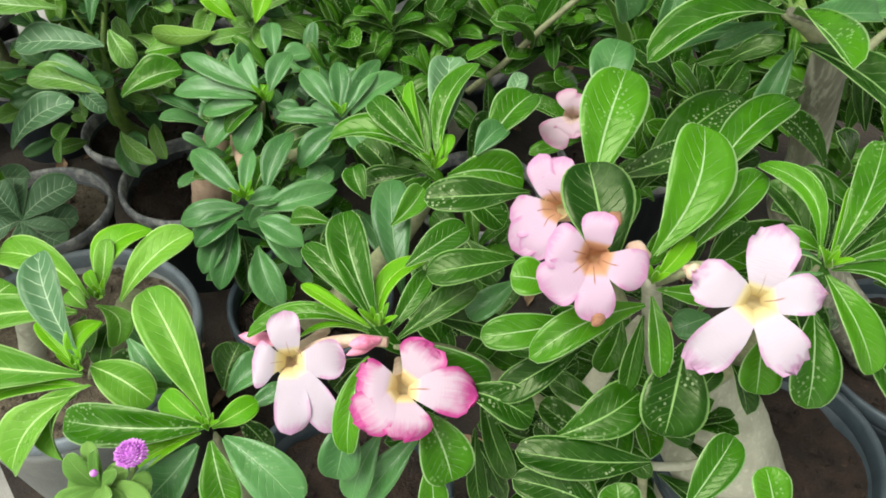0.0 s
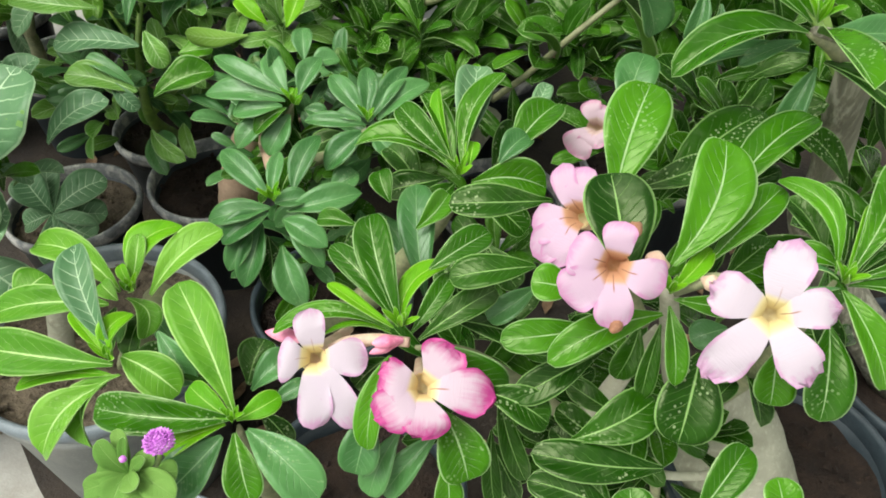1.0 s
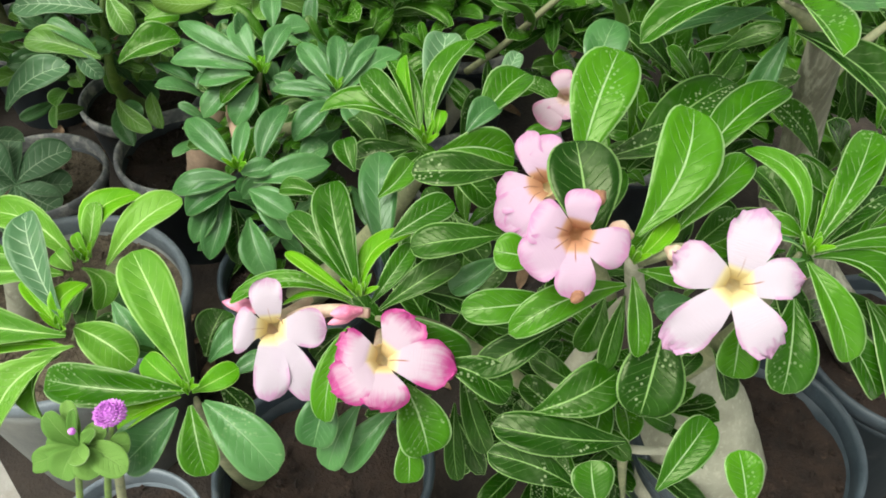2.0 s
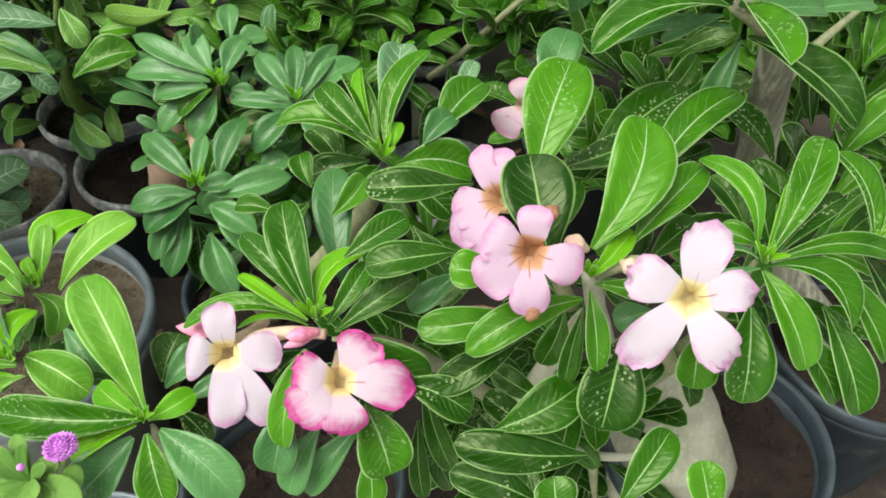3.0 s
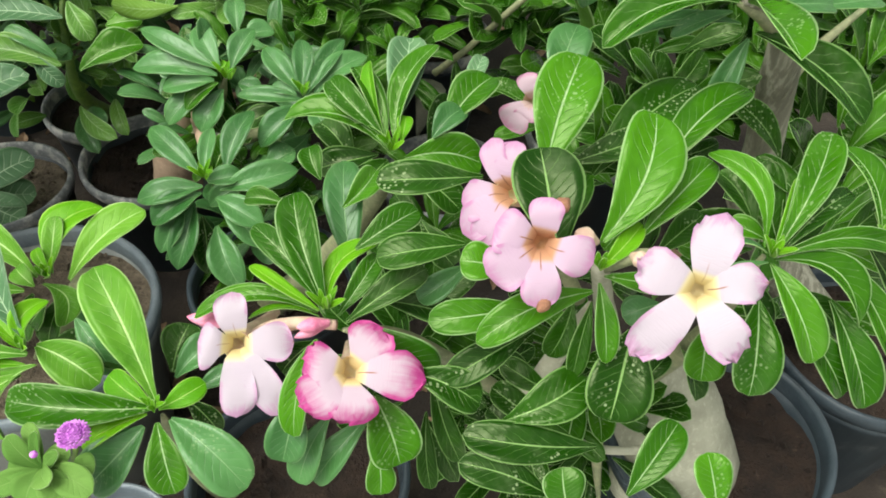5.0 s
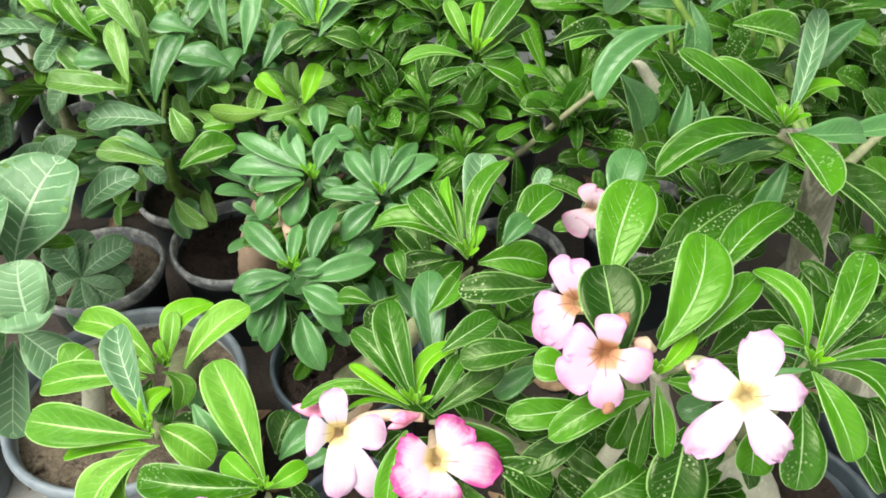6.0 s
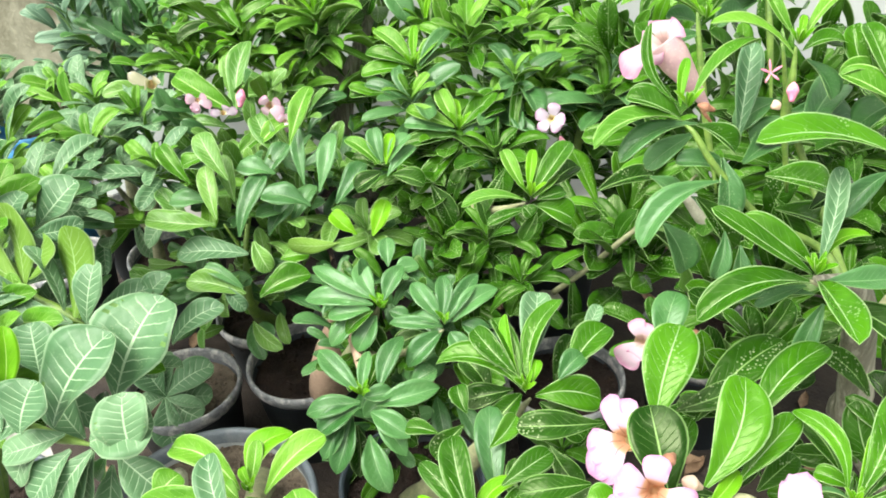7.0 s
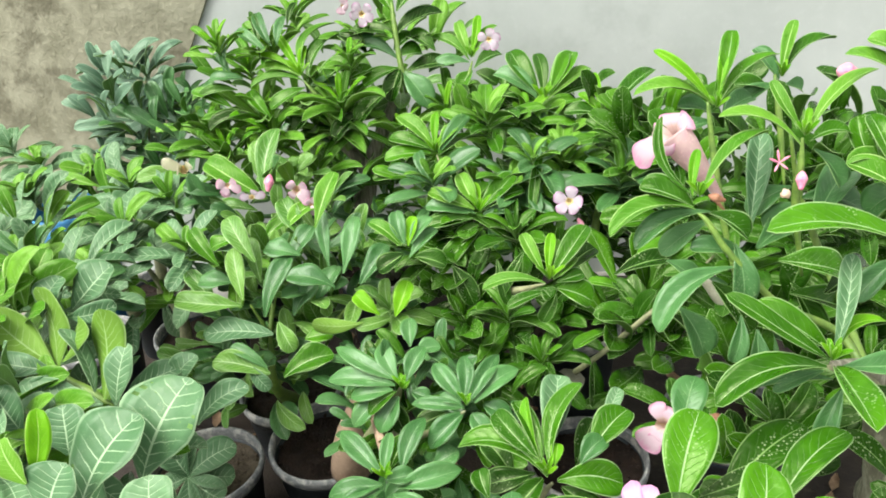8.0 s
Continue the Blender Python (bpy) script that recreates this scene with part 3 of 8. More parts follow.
def petal_mesh(length, width, material, seed, ragged, reflex, throat_r=0.0092, deep=0.016):
    """One corolla lobe: its claw climbs out of the funnel, then the lobe spreads outwards and bends back at the tip."""
    rr = random.Random(seed)
    ph, tilt, skew = rr.uniform(0, 6.28), rr.uniform(-0.3, 0.3), rr.uniform(0.1, 0.35)
    nv, nu = 16, 10
    verts, uvs, faces = [], [], []
    reach = length
    for i in range(nv + 1):
        v = i / nv
        if v < 0.28:
            k = v / 0.28
            x = throat_r * (0.38 + 0.62 * k ** 1.4)
            z = -deep * (1 - k) ** 1.15
            half = throat_r * (0.36 + 0.42 * k)
        else:
            k = (v - 0.28) / 0.72
            k = k * 0.75 + 0.25 * (1 - (1 - k) ** 2)
            x = throat_r + (reach - throat_r) * k
            z = 0.0022 * math.sin(k * 2.6) - reflex * reach * max(0.0, k - 0.35) ** 2
            root = min(0.9, throat_r * 1.6 / width)
            if k < 0.63:
                q = k / 0.63
                half = width / 2 * (root + (1 - root) * math.sin(math.pi / 2 * q) ** 1.1)
            else:
                half = width / 2 * max(0.0004, 1 - ((k - 0.63) / 0.37) ** 2.1) ** 0.56
        for j in range(nu + 1):
            u = 2 * j / nu - 1
            lobe = max(0.0, (v - 0.28) / 0.72)
            edge = abs(u) ** 3 * lobe
            dz = edge * half * 0.42 * math.sin(ph + 8 * v + 2.0 * u) + lobe * half * tilt * u - lobe * 0.10 * half * u * u
            x2 = x + (rr.uniform(-1, 0.5) * ragged * 0.022 if v > 0.8 else 0.0)
            lean = skew * width * lobe * (1 - lobe)
            verts.append((x2, lean + u * half * (1 + lobe * (0.05 + 0.5 * ragged) * noise.noise(Vector((v * 9, u * 1.5, ph * 3)))), z + dz))
            uvs.append((j / nu, v))
    for i in range(nv):
        for j in range(nu):
            a = i * (nu + 1) + j
            faces.append((a, a + nu + 1, a + nu + 2, a + 1))
    return mesh_from("petal", verts, faces, material, uvs)


BLOOMS = {"petal_blush": "pale pink flower with an apricot throat", "petal_white_pink": "white flower with pink edges and yellow throat", "petal_pink": "soft pink open flower",
          "petal_magenta_rim": "white flower with magenta petal edges", "petal_cream": "cream white flower"}


def flower(plant, centre, face, petals, material, throat=None, tube_len=0.032, tube_dir=None, ragged=0.0, reflex=0.22):
    """A funnel flower: petals as (angle in the face, reach cm, width cm) round a throat that narrows into a tube."""
    throat = throat or THROAT
    c, n = Vector(centre), Vector(face).normalized()
    xr = Vector((1, 0, 0)) - n * n.x
    xr.normalize()
    yr = n.cross(xr)
    frame_m = Matrix(((xr.x, yr.x, n.x), (xr.y, yr.y, n.y), (xr.z, yr.z, n.z))).to_4x4()
    t = min(0.0090, 0.0010 * max(p[1] for p in petals) ** 1.75)
    fun = revolve("flower", [(t * 1.0, -0.2 * t), (t * 0.93, -0.7 * t), (t * 0.84, -1.2 * t), (t * 0.70, -1.7 * t), (t * 0.42, -2.3 * t), (0.0, -2.5 * t)], throat, 20, 0.03)
    f = child("flower", fun, plant, local(plant, Matrix.Translation(c) @ frame_m), BLOOMS[material.name])
    d = Vector(tube_dir).normalized() if tube_dir else -n
    d = frame_m.inverted().to_3x3() @ d
    a = Vector((0, 0, -0.35 * t))
    out = [(*a, t * 0.97), (*(a + Vector((0, 0, -0.008)) + d * 0.004), t * 0.92), (*(a + Vector((0, 0, -0.018)) + d * tube_len * 0.5), t * 0.58), (*(a + Vector((0, 0, -0.024)) + d * tube_len), t * 0.34)]
    child("tube", tube_mesh("tube", out, TUBE, 12, 4, 0.02, False), f)
    for k, (ang, length, width) in enumerate(petals):
        COUNT[0] += 1
        me = petal_mesh(length / 100, width / 100, material, COUNT[0], ragged, reflex, t, 1.45 * t)
        child("petal", me, f, Matrix.Translation((0, 0, 0.0005 * k)) @ Matrix.Rotation(radians(ang), 4, "Z"))
    return f


def globe_head(plant, centre, axis, radius):
    """A clover-like head: rows of small pointed bracts round a dome, with pale tips."""
    verts, faces = [], []
    z = Vector(axis).normalized()
    turn = z.to_track_quat("Z", "Y").to_matrix()
    rr = random.Random(4)
    for i in range(150):
        f = (i + 0.5) / 150
        el = math.asin(1 - 1.55 * f)
        a = i * 2.39996
        d = Vector((math.cos(a) * math.cos(el), math.sin(a) * math.cos(el), math.sin(el) * 0.85))
        up = Vector((-math.cos(a) * math.sin(el), -math.sin(a) * math.sin(el), math.cos(el)))
        side = d.cross(up).normalized()
        w = radius * 0.16
        o = len(verts)
        p = d * radius * 0.72
        tip = d * radius * rr.uniform(1.0, 1.12) + up * radius * 0.14
        for q in (p - side * w - up * w, p + side * w - up * w, (p + tip) / 2 + side * w * 0.9, tip, (p + tip) / 2 - side * w * 0.9, (p + tip) / 2 + up * w * 0.5):
            verts.append(turn @ Vector((q.x, q.y, q.z * 0.8)))
        faces += [(o, o + 1, o + 5), (o + 1, o + 2, o + 5), (o + 2, o + 3, o + 5), (o + 3, o + 4, o + 5), (o + 4, o, o + 5)]
    core = mesh_from("flower_head", verts, faces, PURPLE, smooth=False)
    child("flower_head", core, plant, local(plant, Matrix.Translation(centre)), "purple globe flower head")


def bud(plant, base, tip, radius, material=None):
    b, t = Vector(base), Vector(tip)
    m = b.lerp(t, 0.55)
    limb(plant, [(*b, radius * 0.35), (*b.lerp(t, 0.3), radius * 0.7), (*m, radius), (*b.lerp(t, 0.85), radius * 0.6), (*t, radius * 0.08)], material or BUD, "bud", 10, 0.12)


# ---- ground and walls ----
def sheet(name, size, cells, material, relief, m):
    n = cells
    verts = [((i / n - 0.5) * size[0], (j / n - 0.5) * size[1], relief * noise.noise(Vector(((i / n - 0.5) * size[0] * 3, (j / n - 0.5) * size[1] * 3, 0)))) for j in range(n + 1) for i in range(n + 1)]
    faces = [(j * (n + 1) + i, j * (n + 1) + i + 1, (j + 1) * (n + 1) + i + 1, (j + 1) * (n + 1) + i) for j in range(n) for i in range(n)]
    ob = new(name, mesh_from(name, verts, faces, material))
    ob.matrix_world = m
    return ob
def slab(name, x0, y0, z0, x1, y1, z1, material, lean=0.0):
    bm = bmesh.new()
    bmesh.ops.create_cube(bm, size=1)
    bmesh.ops.subdivide_edges(bm, edges=bm.edges[:], cuts=9, use_grid_fill=True)
    for v in bm.verts:
        v.co = Vector((x0 + (v.co.x + 0.5) * (x1 - x0) + lean * (v.co.z + 0.5) * (v.co.x + 0.5), y0 + (v.co.y + 0.5) * (y1 - y0), z0 + (v.co.z + 0.5) * (z1 - z0)))
        v.co += Vector((0, 0.006, 0)) * noise.noise(v.co * 5)
    me = bpy.data.meshes.new(name)
    bm.to_mesh(me)
    bm.free()
    me.materials.append(material)
    return tagged(new(name, me), kind="structure")
ground = tagged(sheet("ground", (60, 60), 40, GROUND, 0.0, pose(0, 0, 0)), "worn grey concrete ground with brown dirt and litter", "ground", kind="structure")
# dirt sheet over the concrete; its dark colour also carries the pots' shade
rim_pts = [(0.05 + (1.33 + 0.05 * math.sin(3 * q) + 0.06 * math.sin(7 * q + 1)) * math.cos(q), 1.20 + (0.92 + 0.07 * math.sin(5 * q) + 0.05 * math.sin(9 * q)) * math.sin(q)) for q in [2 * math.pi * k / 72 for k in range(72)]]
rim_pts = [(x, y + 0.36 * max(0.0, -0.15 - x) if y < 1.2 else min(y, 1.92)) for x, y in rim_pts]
dirt = new("dirt", mesh_from("dirt", [(0.05, 1.20, 0.010)] + [(0.05 + (x - 0.05) * 0.96, 1.20 + (y - 1.20) * 0.96, 0.009) for x, y in rim_pts] + [(x, y, 0.004) for x, y in rim_pts], [(0, 1 + k, 1 + (k + 1) % 72) for k in range(72)] + [(1 + k, 73 + k, 73 + (k + 1) % 72, 1 + (k + 1) % 72) for k in range(72)], DIRT_SHADED))
tagged(dirt, "brown dirt, darkened for shade, spread over the concrete between the pots", "dirt", kind="stuff")
def litter(name, count, seed, box, material, label):
    rr = random.Random(seed)
    verts, faces = [], []
    for i in range(count):
        a, s = rr.uniform(0, 6.28), rr.uniform(0.015, 0.035)
        c = Vector((rr.uniform(box[0], box[1]), rr.uniform(box[2], box[3]), 0.013))
        d, n = Vector((math.cos(a), math.sin(a), 0)), Vector((-math.sin(a), math.cos(a), 0))
        o = len(verts)
        for t, w in ((-1, 0.05), (-0.4, 0.3), (0.3, 0.36), (1, 0.04)):
            for q in (-1, 0, 1):
                verts.append(c + d * t * s + n * q * w * s + Vector((0, 0, 0.25 * s * (abs(q) + 0.4 * t * t) * rr.uniform(0.5, 1.2))))
        faces += [(o + 3 * r + q, o + 3 * r + q + 1, o + 3 * r + q + 4, o + 3 * r + q + 3) for r in range(3) for q in range(2)]
    return tagged(new(name, mesh_from(name, verts, faces, material)), label, "dry leaves", kind="stuff")
litter("dry_leaves", 130, 5, (-0.9, 0.6, 0.55, 1.8), DRY, "dry brown fallen leaves scattered on the dirt")
wall_back = slab("wall_back", -5.0, 1.95, 0.0, 6.0, 2.15, 3.0, PLASTER)
tagged(wall_back, "plain off-white plastered wall behind the plants", "wall")
wall_side = slab("wall_side", -5.0, 1.941, 0.0, -1.464, 1.953, 3.0, MUD, lean=1.85)
tagged(wall_side, "stained brown old plaster wall with a slanting edge", "wall")

# ---- plant with the large pink flowers ----
rose = thing("potted_desert_rose", 0.342, 0.447, 0, "flowering desert rose with pink blooms in a slate plastic pot", "potted plant", "potted plants")
pot(rose, 0.12, 0.28, PLASTIC_SLATE, PLASTIC_SLATE, SOIL, 0.035)
limb(rose, [(0.302, 0.440, 0.235, 0.060), (0.306, 0.428, 0.206, 0.0700), (0.290, 0.444, 0.263, 0.0650), (0.277, 0.458, 0.318, 0.0520), (0.248, 0.449, 0.379, 0.0280), (0.193, 0.410, 0.450, 0.0130), (0.157, 0.374, 0.554, 0.0080), (0.131, 0.336, 0.643, 0.0055)], BARK, "caudex", 20)
limb(rose, [(0.192, 0.412, 0.396, 0.0050), (0.198, 0.400, 0.315, 0.0060), (0.215, 0.384, 0.229, 0.0070)], STEM)
limb(rose, [(0.092, 0.396, 0.321, 0.0080), (0.100, 0.394, 0.390, 0.0075), (0.121, 0.379, 0.460, 0.0080), (0.133, 0.372, 0.523, 0.0070), (0.138, 0.354, 0.590, 0.0050)], BARK)
limb(rose, [(0.149, 0.376, 0.387, 0.0035), (0.172, 0.366, 0.379, 0.0038), (0.199, 0.368, 0.367, 0.0040), (0.233, 0.375, 0.361, 0.0040), (0.273, 0.398, 0.357, 0.0035)], BARK)
limb(rose, [(0.104, 0.383, 0.421, 0.0065), (0.053, 0.363, 0.498, 0.0058), (0.008, 0.342, 0.560, 0.0055), (-0.025, 0.318, 0.599, 0.0050)], STEM)
limb(rose, [(0.222, 0.426, 0.383, 0.0100), (0.241, 0.386, 0.513, 0.0080), (0.228, 0.336, 0.659, 0.0050)], STEM)
limb(rose, [(0.133, 0.336, 0.643, 0.0055), (0.157, 0.334, 0.655, 0.0040), (0.167, 0.317, 0.668, 0.0030)], STEM)
limb(rose, [(0.141, 0.393, 0.544, 0.0060), (0.112, 0.400, 0.607, 0.0050), (0.099, 0.387, 0.678, 0.0040)], STEM)
leaves(rose, (0.115, 0.309, 0.544), DARK, [(155, 16, 4.2, 1.8, 0, 32)])
leaves(rose, (0.116, 0.317, 0.496), DARK, [(154, 17, 4.6, 2.1, 0, 32)])
leaves(rose, (0.099, 0.318, 0.469), DARK, [(142, 24, 3.2, 1.7, 0, 32)])
leaves(rose, (0.142, 0.310, 0.476), DARK, [(164, 7, 3.5, 1.5, 0, 32)])
leaves(rose, (0.172, 0.312, 0.549), DARK, [(42, 27, 3.0, 1.3, 0, 32)])
leaves(rose, (-0.036, 0.326, 0.609), LEAF, [(112, 27, 7.9, 2.6, 0, 30)])
leaves(rose, (-0.040, 0.328, 0.612), LEAF, [(137, 19, 6.7, 1.7, -8, 26)])
leaves(rose, (-0.040, 0.324, 0.607), YOUNG, [(151, 14, 5.4, 1.0, 25, 34)])
leaves(rose, (-0.036, 0.325, 0.608), YOUNG, [(55, 21, 5.4, 1.6, -15, 44, 0.9)])
leaves(rose, (-0.028, 0.322, 0.605), LEAF, [(56, 24, 4.7, 1.5, 10, 34)])
leaves(rose, (-0.023, 0.319, 0.602), DARK, [(35, 14, 6.2, 2.0, 0, 30)])
leaves(rose, (-0.038, 0.325, 0.608), YOUNG, [(107, 29, 2.4, 0.7, 0, 30)])
leaves(rose, (-0.037, 0.324, 0.608), YOUNG, [(83, 26, 1.9, 0.5, 30, -30)])
leaves(rose, (-0.022, 0.359, 0.600), MID, [(99, 29, 8.4, 2.7, 0, 32)])
leaves(rose, (-0.030, 0.391, 0.633), LEAF, [(51, 20, 3.5, 1.8, 10, 30)])
leaves(rose, (-0.018, 0.351, 0.635), LEAF, [(36, 12, 4.8, 2.1, 0, 32)])
leaves(rose, (0.062, 0.408, 0.649), DARK, [(-172, 2, 7.1, 2.5, 0, 34)])
leaves(rose, (0.050, 0.352, 0.641), DARK, [(-169, -3, 5.6, 2.3, 5, 40)])
leaves(rose, (0.054, 0.367, 0.607), MID, [(-148, -21, 4.1, 1.8, 0, 36)])
leaves(rose, (-0.044, 0.337, 0.589), LEAF, [(-179, -4, 8.2, 1.5, 14, 30, -1.2)])
leaves(rose, (-0.043, 0.334, 0.589), YOUNG, [(-180, -3, 4.6, 0.7, 40, 38, -0.5)])
leaves(rose, (-0.017, 0.328, 0.585), LEAF, [(-19, -22, 6.0, 2.9, 0, 30)])
leaves(rose, (0.016, 0.298, 0.580), DARK, [(-18, -12, 5.0, 2.5, 0, 34)])
leaves(rose, (-0.005, 0.295, 0.557), LEAF, [(-61, -37, 4.7, 3.5, 0, 30)])
leaves(rose, (-0.004, 0.276, 0.530), LEAF, [(-79, -45, 3.4, 2.0, 0, 30)])
leaves(rose, (-0.041, 0.311, 0.594), LEAF, [(-104, -37, 6.1, 1.9, 12, 36)])
leaves(rose, (-0.054, 0.294, 0.563), MID, [(-102, -40, 4.6, 2.7, 0, 34)])
leaves(rose, (-0.034, 0.289, 0.543), MID, [(-121, -41, 5.0, 2.1, 0, 34)])
leaves(rose, (-0.007, 0.296, 0.535), MID, [(-139, -34, 6.1, 2.1, 0, 34)])
# low leaves take the darkened green in place of deeper canopy shade
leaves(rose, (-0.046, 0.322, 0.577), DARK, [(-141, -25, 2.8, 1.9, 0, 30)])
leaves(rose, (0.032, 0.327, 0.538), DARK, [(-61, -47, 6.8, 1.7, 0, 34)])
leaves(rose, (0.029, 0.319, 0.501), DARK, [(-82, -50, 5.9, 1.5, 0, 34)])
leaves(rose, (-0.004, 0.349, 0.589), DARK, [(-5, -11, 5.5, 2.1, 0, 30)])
leaves(rose, (0.105, 0.331, 0.652), DARK, [(101, 32, 7.1, 4.4, 0, 24)], peak=0.66, blunt=0.52, fold=22)
leaves(rose, (0.099, 0.391, 0.666), LEAF, [(70, 33, 8.7, 4.2, 0, 24)], peak=0.66, blunt=0.52, fold=22)
leaves(rose, (0.116, 0.470, 0.668), MID, [(74, 31, 6.3, 3.1, 0, 30)], peak=0.66, blunt=0.52, fold=22)
leaves(rose, (0.130, 0.339, 0.660), LEAF, [(63, 30, 9.0, 4.0, 0, 26, -0.8)], peak=0.66, blunt=0.52, fold=22)
leaves(rose, (0.154, 0.347, 0.656), LEAF, [(43, 21, 7.2, 2.3, -10, 30)], peak=0.66, blunt=0.52, fold=22)
leaves(rose, (0.140, 0.427, 0.638), DARK, [(39, 19, 10.9, 3.6, -8, 28, 0.5)], peak=0.66, blunt=0.52, fold=22)
leaves(rose, (0.182, 0.415, 0.653), LEAF, [(42, 20, 9.2, 3.2, -22, 30)], peak=0.66, blunt=0.52, fold=22)
leaves(rose, (0.122, 0.424, 0.650), DARK, [(22, 8, 6.3, 2.2, 0, 30)], peak=0.66, blunt=0.52, fold=22)
leaves(rose, (0.125, 0.318, 0.639), LEAF, [(-157, -11, 7.6, 2.2, 0, 32)], peak=0.66, blunt=0.52, fold=22)
leaves(rose, (0.084, 0.315, 0.625), LEAF, [(-168, 0, 5.7, 2.2, 0, 36)], peak=0.66, blunt=0.52, fold=22)
leaves(rose, (0.095, 0.319, 0.600), DARK, [(-154, -18, 6.5, 2.2, 0, 34)], peak=0.66, blunt=0.52, fold=22)
leaves(rose, (0.073, 0.339, 0.635), LEAF, [(-179, 12, 2.7, 2.5, 0, 34)], peak=0.66, blunt=0.52, fold=22)
leaves(rose, (0.132, 0.325, 0.645), LEAF, [(-2, -8, 3.9, 1.3, 12, 32)], peak=0.66, blunt=0.52, fold=22)
leaves(rose, (0.177, 0.339, 0.605), MID, [(-165, -14, 2.5, 2.0, 0, 34)], peak=0.66, blunt=0.52, fold=22)
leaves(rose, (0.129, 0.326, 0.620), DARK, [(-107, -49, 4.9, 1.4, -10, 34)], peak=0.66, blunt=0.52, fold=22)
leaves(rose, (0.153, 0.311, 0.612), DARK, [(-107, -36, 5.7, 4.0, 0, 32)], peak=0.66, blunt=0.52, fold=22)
leaves(rose, (0.198, 0.311, 0.619), LEAF, [(-99, -40, 3.4, 2.6, 0, 30)], peak=0.66, blunt=0.52, fold=22)
leaves(rose, (0.226, 0.319, 0.634), LEAF, [(-98, -37, 5.7, 3.0, 0, 32)], peak=0.66, blunt=0.52, fold=22)
leaves(rose, (0.077, 0.273, 0.567), DARK, [(24, 15, 5.9, 3.1, 0, 32)], peak=0.66, blunt=0.52, fold=22)
leaves(rose, (0.136, 0.266, 0.551), DARK, [(180, 7, 8.5, 2.6, 6, 32)], peak=0.66, blunt=0.52, fold=22)
leaves(rose, (0.107, 0.241, 0.534), DARK, [(169, 17, 6.1, 2.3, 0, 32)], peak=0.66, blunt=0.52, fold=22)
leaves(rose, (0.117, 0.230, 0.537), LEAF, [(102, 38, 2.6, 2.7, 0, 32)], peak=0.66, blunt=0.52, fold=22)
leaves(rose, (0.150, 0.233, 0.553), LEAF, [(48, 27, 5.4, 2.4, 0, 30)], peak=0.66, blunt=0.52, fold=22)
leaves(rose, (0.204, 0.229, 0.549), LEAF, [(102, 38, 3.2, 2.4, 0, 30)], peak=0.66, blunt=0.52, fold=22)
# leaves behind the others, with canopy shade put into their green
leaves(rose, (0.098, 0.375, 0.614), DARK, [(52, 27, 6.7, 2.1, 0, 32)], peak=0.66, blunt=0.52, fold=22)
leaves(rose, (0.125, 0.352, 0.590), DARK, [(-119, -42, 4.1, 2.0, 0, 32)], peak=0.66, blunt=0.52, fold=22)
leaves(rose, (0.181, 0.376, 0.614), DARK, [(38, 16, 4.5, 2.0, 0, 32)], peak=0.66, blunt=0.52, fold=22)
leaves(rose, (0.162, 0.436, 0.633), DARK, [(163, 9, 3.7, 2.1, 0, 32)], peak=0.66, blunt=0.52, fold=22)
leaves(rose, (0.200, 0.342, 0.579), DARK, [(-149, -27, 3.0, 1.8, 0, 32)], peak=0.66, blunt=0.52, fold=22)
leaves(rose, (0.129, 0.327, 0.648), YOUNG, [(45, 19, 4.1, 1.3, 0, 28)], peak=0.6, blunt=0.6, fold=34)
leaves(rose, (0.129, 0.322, 0.642), LEAF, [(-81, -43, 4.8, 1.5, 0, 20)], peak=0.6, blunt=0.6, fold=34)
leaves(rose, (0.224, 0.335, 0.663), LEAF, [(115, 23, 6.7, 1.5, -20, 52, -1.4)], fold=34)
leaves(rose, (0.230, 0.333, 0.661), YOUNG, [(63, 28, 5.2, 1.0, 0, 26)], fold=34)
leaves(rose, (0.231, 0.333, 0.661), LEAF, [(58, 28, 8.8, 2.3, -18, 30, -0.4)], fold=34)
leaves(rose, (0.234, 0.333, 0.661), DARK, [(36, 18, 6.3, 1.4, 0, 34)], fold=34)
leaves(rose, (0.233, 0.332, 0.660), LEAF, [(4, 0, 8.0, 1.4, 14, 42, 0.9)], fold=34)
leaves(rose, (0.232, 0.330, 0.658), LEAF, [(-32, -21, 6.0, 2.2, -6, 56, 1.4)], fold=34)
leaves(rose, (0.229, 0.328, 0.656), LEAF, [(-63, -33, 6.1, 2.3, 0, 34)], fold=34)
leaves(rose, (0.249, 0.320, 0.624), LEAF, [(-49, -33, 6.1, 2.2, 0, 34)], fold=34)
leaves(rose, (0.274, 0.325, 0.629), LEAF, [(-67, -37, 6.8, 2.6, 0, 34)], fold=34)
leaves(rose, (0.283, 0.345, 0.643), LEAF, [(-55, -34, 6.5, 2.0, 0, 36)], fold=34)
leaves(rose, (0.226, 0.333, 0.661), MID, [(163, 4, 2.2, 0.6, 40, 50)], fold=34)
leaves(rose, (0.227, 0.329, 0.657), MID, [(-174, -8, 2.5, 0.5, 20, 40)], fold=34)
leaves(rose, (0.231, 0.348, 0.657), LEAF, [(153, 4, 2.4, 1.5, 0, 36)], fold=34)
leaves(rose, (0.233, 0.367, 0.648), DARK, [(119, 23, 4.4, 2.2, 0, 34)], fold=34)
leaves(rose, (0.301, 0.349, 0.660), LEAF, [(105, 28, 6.2, 2.1, 14, 36, -0.5)], fold=34)
leaves(rose, (0.302, 0.349, 0.660), YOUNG, [(90, 25, 1.8, 0.6, 0, 30)], fold=34)
leaves(rose, (0.302, 0.348, 0.659), LEAF, [(50, 19, 4.9, 1.6, 0, 32)], fold=34)
